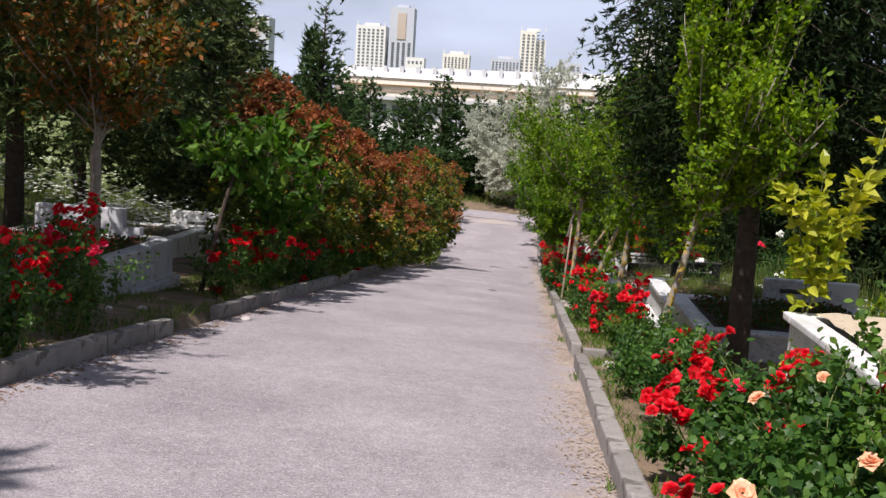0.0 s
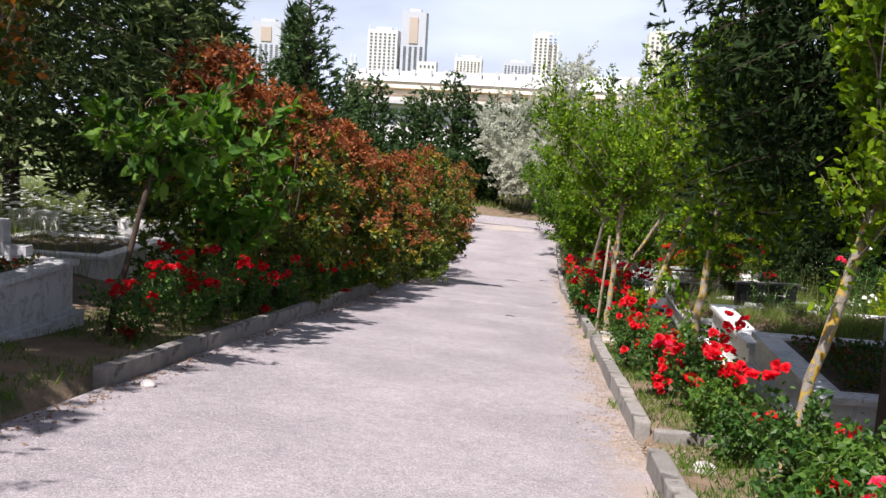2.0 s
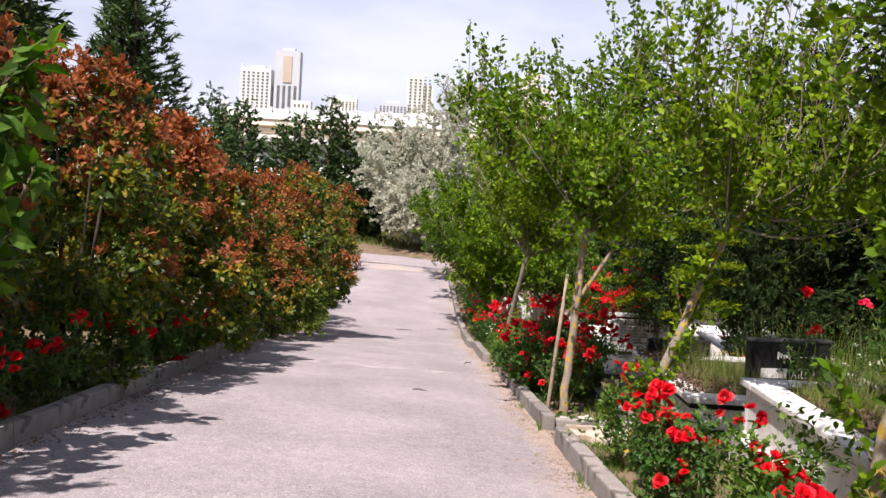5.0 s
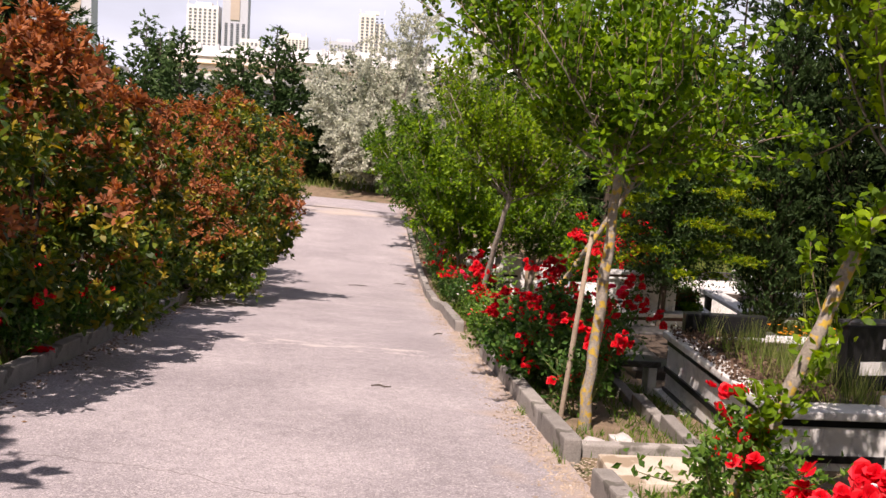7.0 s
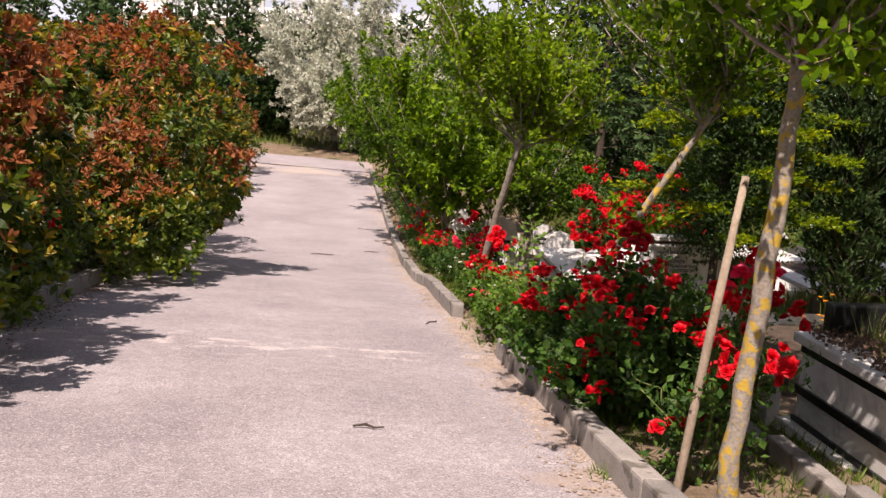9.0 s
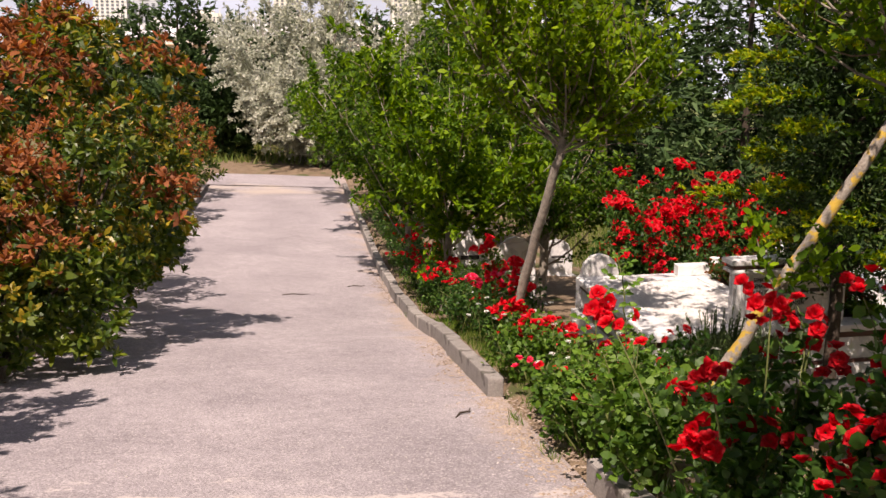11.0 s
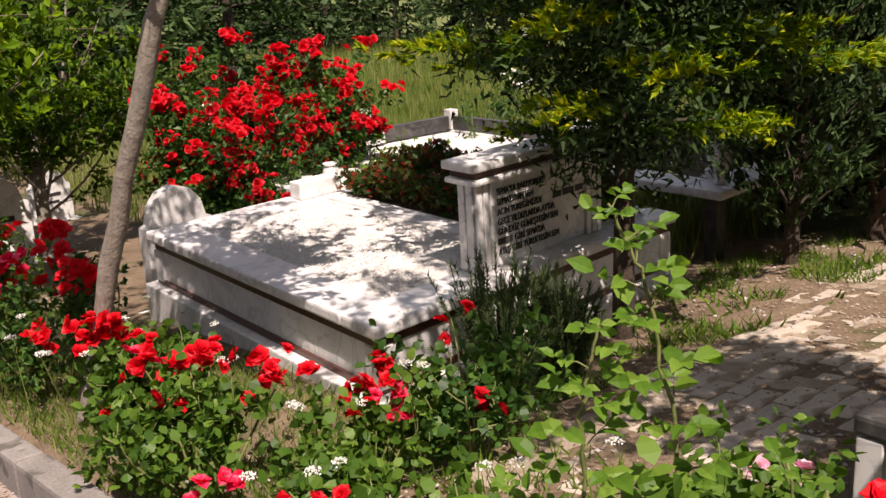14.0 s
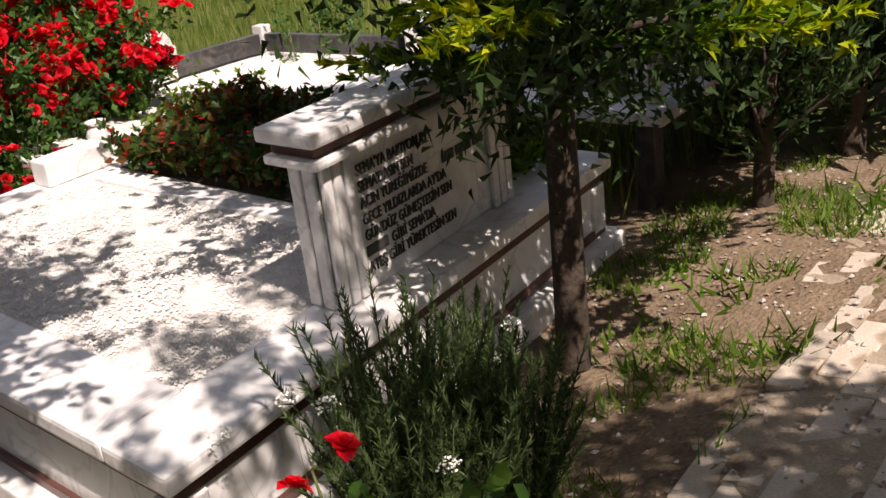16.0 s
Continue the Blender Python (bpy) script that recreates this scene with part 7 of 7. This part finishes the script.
# ---- the town in the distance ----
WALLW = surface("pale_wall", (0.62, 0.61, 0.60), (0.72, 0.71, 0.70), 0.05, 1.0, 0.8, 0.0)
WALLC = surface("cream_wall", (0.64, 0.61, 0.55), (0.74, 0.71, 0.65), 0.05, 1.0, 0.8, 0.0)
WALLG = surface("grey_blue_wall", (0.42, 0.44, 0.50), (0.50, 0.52, 0.58), 0.05, 1.0, 0.7, 0.0)
WALLB = surface("tan_panel", (0.40, 0.33, 0.28), (0.48, 0.40, 0.34), 0.05, 1.0, 0.7, 0.0)
ROOFG = surface("pale_roof", (0.46, 0.46, 0.47), (0.56, 0.56, 0.57), 0.05, 1.0, 0.8, 0.0)
ORANGE = surface("orange_strip", (0.36, 0.22, 0.11), (0.46, 0.29, 0.15), 0.05, 1.0, 0.8, 0.0)
GLASS = surface("dark_window", (0.10, 0.11, 0.13), (0.18, 0.19, 0.22), 0.3, 3.0, 0.2, 0.0)


def grid_windows(x0, x1, z0, z1, nx_, nz_, y, w, h, parent, mat):
    """Windows with a shallow frame depth, storey by storey; they share one mesh."""
    me = bpy.data.meshes.new("window")
    bm = box_bm(-w / 2, w / 2, 0, 0.4, -h / 2, h / 2)
    bm.to_mesh(me)
    bm.free()
    me.materials.append(mat)
    for b in range(nz_):
        for a in range(nx_):
            ob = put("window", me, parent)
            ob.location = (x0 + (x1 - x0) * (a + 0.5) / nx_, y, z0 + (z1 - z0) * (b + 0.5) / nz_)


def tower(name, label, xc, y, w, d, ztop, mat, cols, floors, zlow, core=None, crown=None, split=None):
    root = empty(name, xc, y, 0)
    tagged(root, label, "tower block", "towers of the town")
    zb = -34.0
    if split:
        box("wall", (-w / 2, w * split, -d / 2, d / 2, zb, ztop), mat, root, bevel=0.0)
        box("wall", (w * split + 0.05, w / 2, -d / 2 + 1.5, d / 2, zb, ztop - 6), mat, root, bevel=0.0)
    else:
        box("wall", (-w / 2, w / 2, -d / 2, d / 2, zb, ztop), mat, root, bevel=0.0)
    if core:
        box("core_panel", (-w * 0.18, w * 0.18, -d / 2 - 0.6, -d / 2 - 0.05, ztop - core, ztop - 4), WALLB, root, "tan core panel", 0.0)
    if crown:
        box("roof_block", (-w * 0.25, w * 0.25, -d * 0.25, d * 0.25, ztop + 0.02, ztop + crown), mat, root, bevel=0.0)
        for sx_ in (-0.46, 0.46):
            box("mast", (w * sx_ - 0.25, w * sx_ + 0.25, -d / 2, -d / 2 + 0.5, ztop + 0.02, ztop + crown * 1.4), mat, root, bevel=0.0)
    grid_windows(-w / 2 + 0.8, w / 2 - 0.8, zlow, ztop - (core or 0) - 2, cols, floors, -d / 2 - 0.35, (w - 1.6) / cols * 0.5, (ztop - (core or 0) - 2 - zlow) / floors * 0.5, root, GLASS)
    return root


tower("tower_block", "tall pale blue grey tower block with a tan core", -94.5, 707, 17, 14, 78.0, WALLG, 4, 16, 35, 22, 2.2)
tower("tower_block", "white tower block with dark window columns", -116.0, 707, 21, 16, 64.5, WALLW, 6, 12, 35, None, 2)
tower("tower_block", "cream white tower block with a lower wing", -2.0, 707, 18, 14, 66.5, WALLC, 5, 12, 38, None, 2, 0.12)
tower("tower_block", "wide pale apartment tower far off", -54.8, 705, 18.8, 14, 47.8, WALLC, 7, 5, 38, None, 2)
tower("tower_block", "wide pale apartment tower far off", -20.2, 705, 20.9, 14, 46.5, WALLG, 8, 4, 38, None, 2)
tower("tower_block", "pale tower block far off", 79, 705, 22, 14, 71, WALLC, 6, 10, 38, None, 2, 0.1)
tower("tower_block", "grey tower block behind the trees", -199.7, 707, 21, 16, 66.5, WALLG, 5, 14, 30, 14, 2)
tower("tower_block", "grey tower block behind the trees", -222, 707, 17, 16, 54, WALLG, 5, 10, 30, None, 2)
tower("tower_block", "low white office block", -76, 640, 12, 10, 40, WALLW, 4, 2, 36)
tower("tower_block", "low grey office block", 22, 640, 16, 10, 42, WALLG, 5, 2, 37)
for q, x in enumerate((-119.6, -117.0)):
    mn = empty("minaret", x, 608, 0)
    tagged(mn, "slender grey minaret far off", "minaret", "minarets of the town")
    v, f = tubes([(np.array([(0, 0, -34), (0, 0, 33), (0, 0, 33.2), (0, 0, 34.4), (0, 0, 34.6), (0, 0, 38.0), (0, 0, 41.5)]), [0.9, 0.8, 1.3, 1.3, 0.7, 0.7, 0.05])], 8)
    put("shaft", mesh_of("shaft", v, f, WALLG, True), mn)

hall = empty("long_hall", 0, 300, 0)
tagged(hall, "very long white industrial hall with orange strips and a pale roof", "industrial hall")
HX = (-60.5, 75.0)
box("wall", (HX[0], HX[1], 0, 40, -32, 7.2), WALLW, hall, bevel=0.0)
box("canopy", (HX[0], HX[1], -3.0, 0, 6.6, 7.6), ROOFG, hall, bevel=0.0)
box("orange_strip", (HX[0], HX[1], -1.2, -0.1, 9.1, 9.35), ORANGE, hall, bevel=0.0)
box("upper_wall", (HX[0] + 1, HX[1], 1.0, 38, 7.65, 13.2), WALLC, hall, bevel=0.0)
box("orange_strip", (HX[0], HX[1], -0.5, 0.95, 11.1, 11.3), ORANGE, hall, bevel=0.0)
bm = box_bm(HX[0] + 1, HX[1], 0.5, 38, 13.25, 16.4)
for v in bm.verts:
    if v.co.z > 15 and v.co.y < 10:
        v.co.y += 9
    if v.co.z > 15:
        v.co.x += 1.2 if v.co.x < 0 else 0
        v.co.z += 3.2 * (v.co.x - HX[0]) / 136
part("roof", bm, ROOFG, hall)
for q in range(26):
    xx = HX[0] + 4 + q * 5.1
    for nm, (a, b, z0, z1), mm in (("window", (xx, xx + 3.4, 3.3, 5.2), GLASS), ("window", (xx, xx + 3.4, 0.2, 2.2), GLASS)):
        box(nm, (a, b, -0.12, -0.02, z0, z1), mm, hall, bevel=0.0)
    box("roof_vent", (xx + 1, xx + 2.2, 6, 8, 14.5, 16.9 + 3.0 * q / 26), ROOFG, hall, bevel=0.0)
lowh = empty("low_hall", -95, 290, 0)
tagged(lowh, "low white hall roof seen over the hedge", "industrial hall")
box("wall", (-10, 22, 0, 20, -32, 6.5), WALLW, lowh, bevel=0.0)
box("roof", (-12, 24, -2, 22, 6.55, 9.0), ROOFG, lowh, bevel=0.0)
# wooded slope before the hall
def far_woods():
    r = np.random.default_rng(77)
    n = 9000
    x, y = r.uniform(-160, 160, n), r.uniform(120, 285, n)
    z = gz(x, y) + r.uniform(0, 9, n) ** 1.0
    P = np.stack([x, y, z], 1)
    v, f = leaf_arrays(P, rand_dirs(n, r, 0.5), rand_dirs(n, r, 0.5), r.uniform(2.5, 5, n), r.uniform(1.5, 3.5, n), 0.3)
    tagged(put("far_woods", mesh_of("far_woods", v, f, LF_CYP)), "dark green woods on the slope before the town", "woods", kind="stuff")


far_woods()
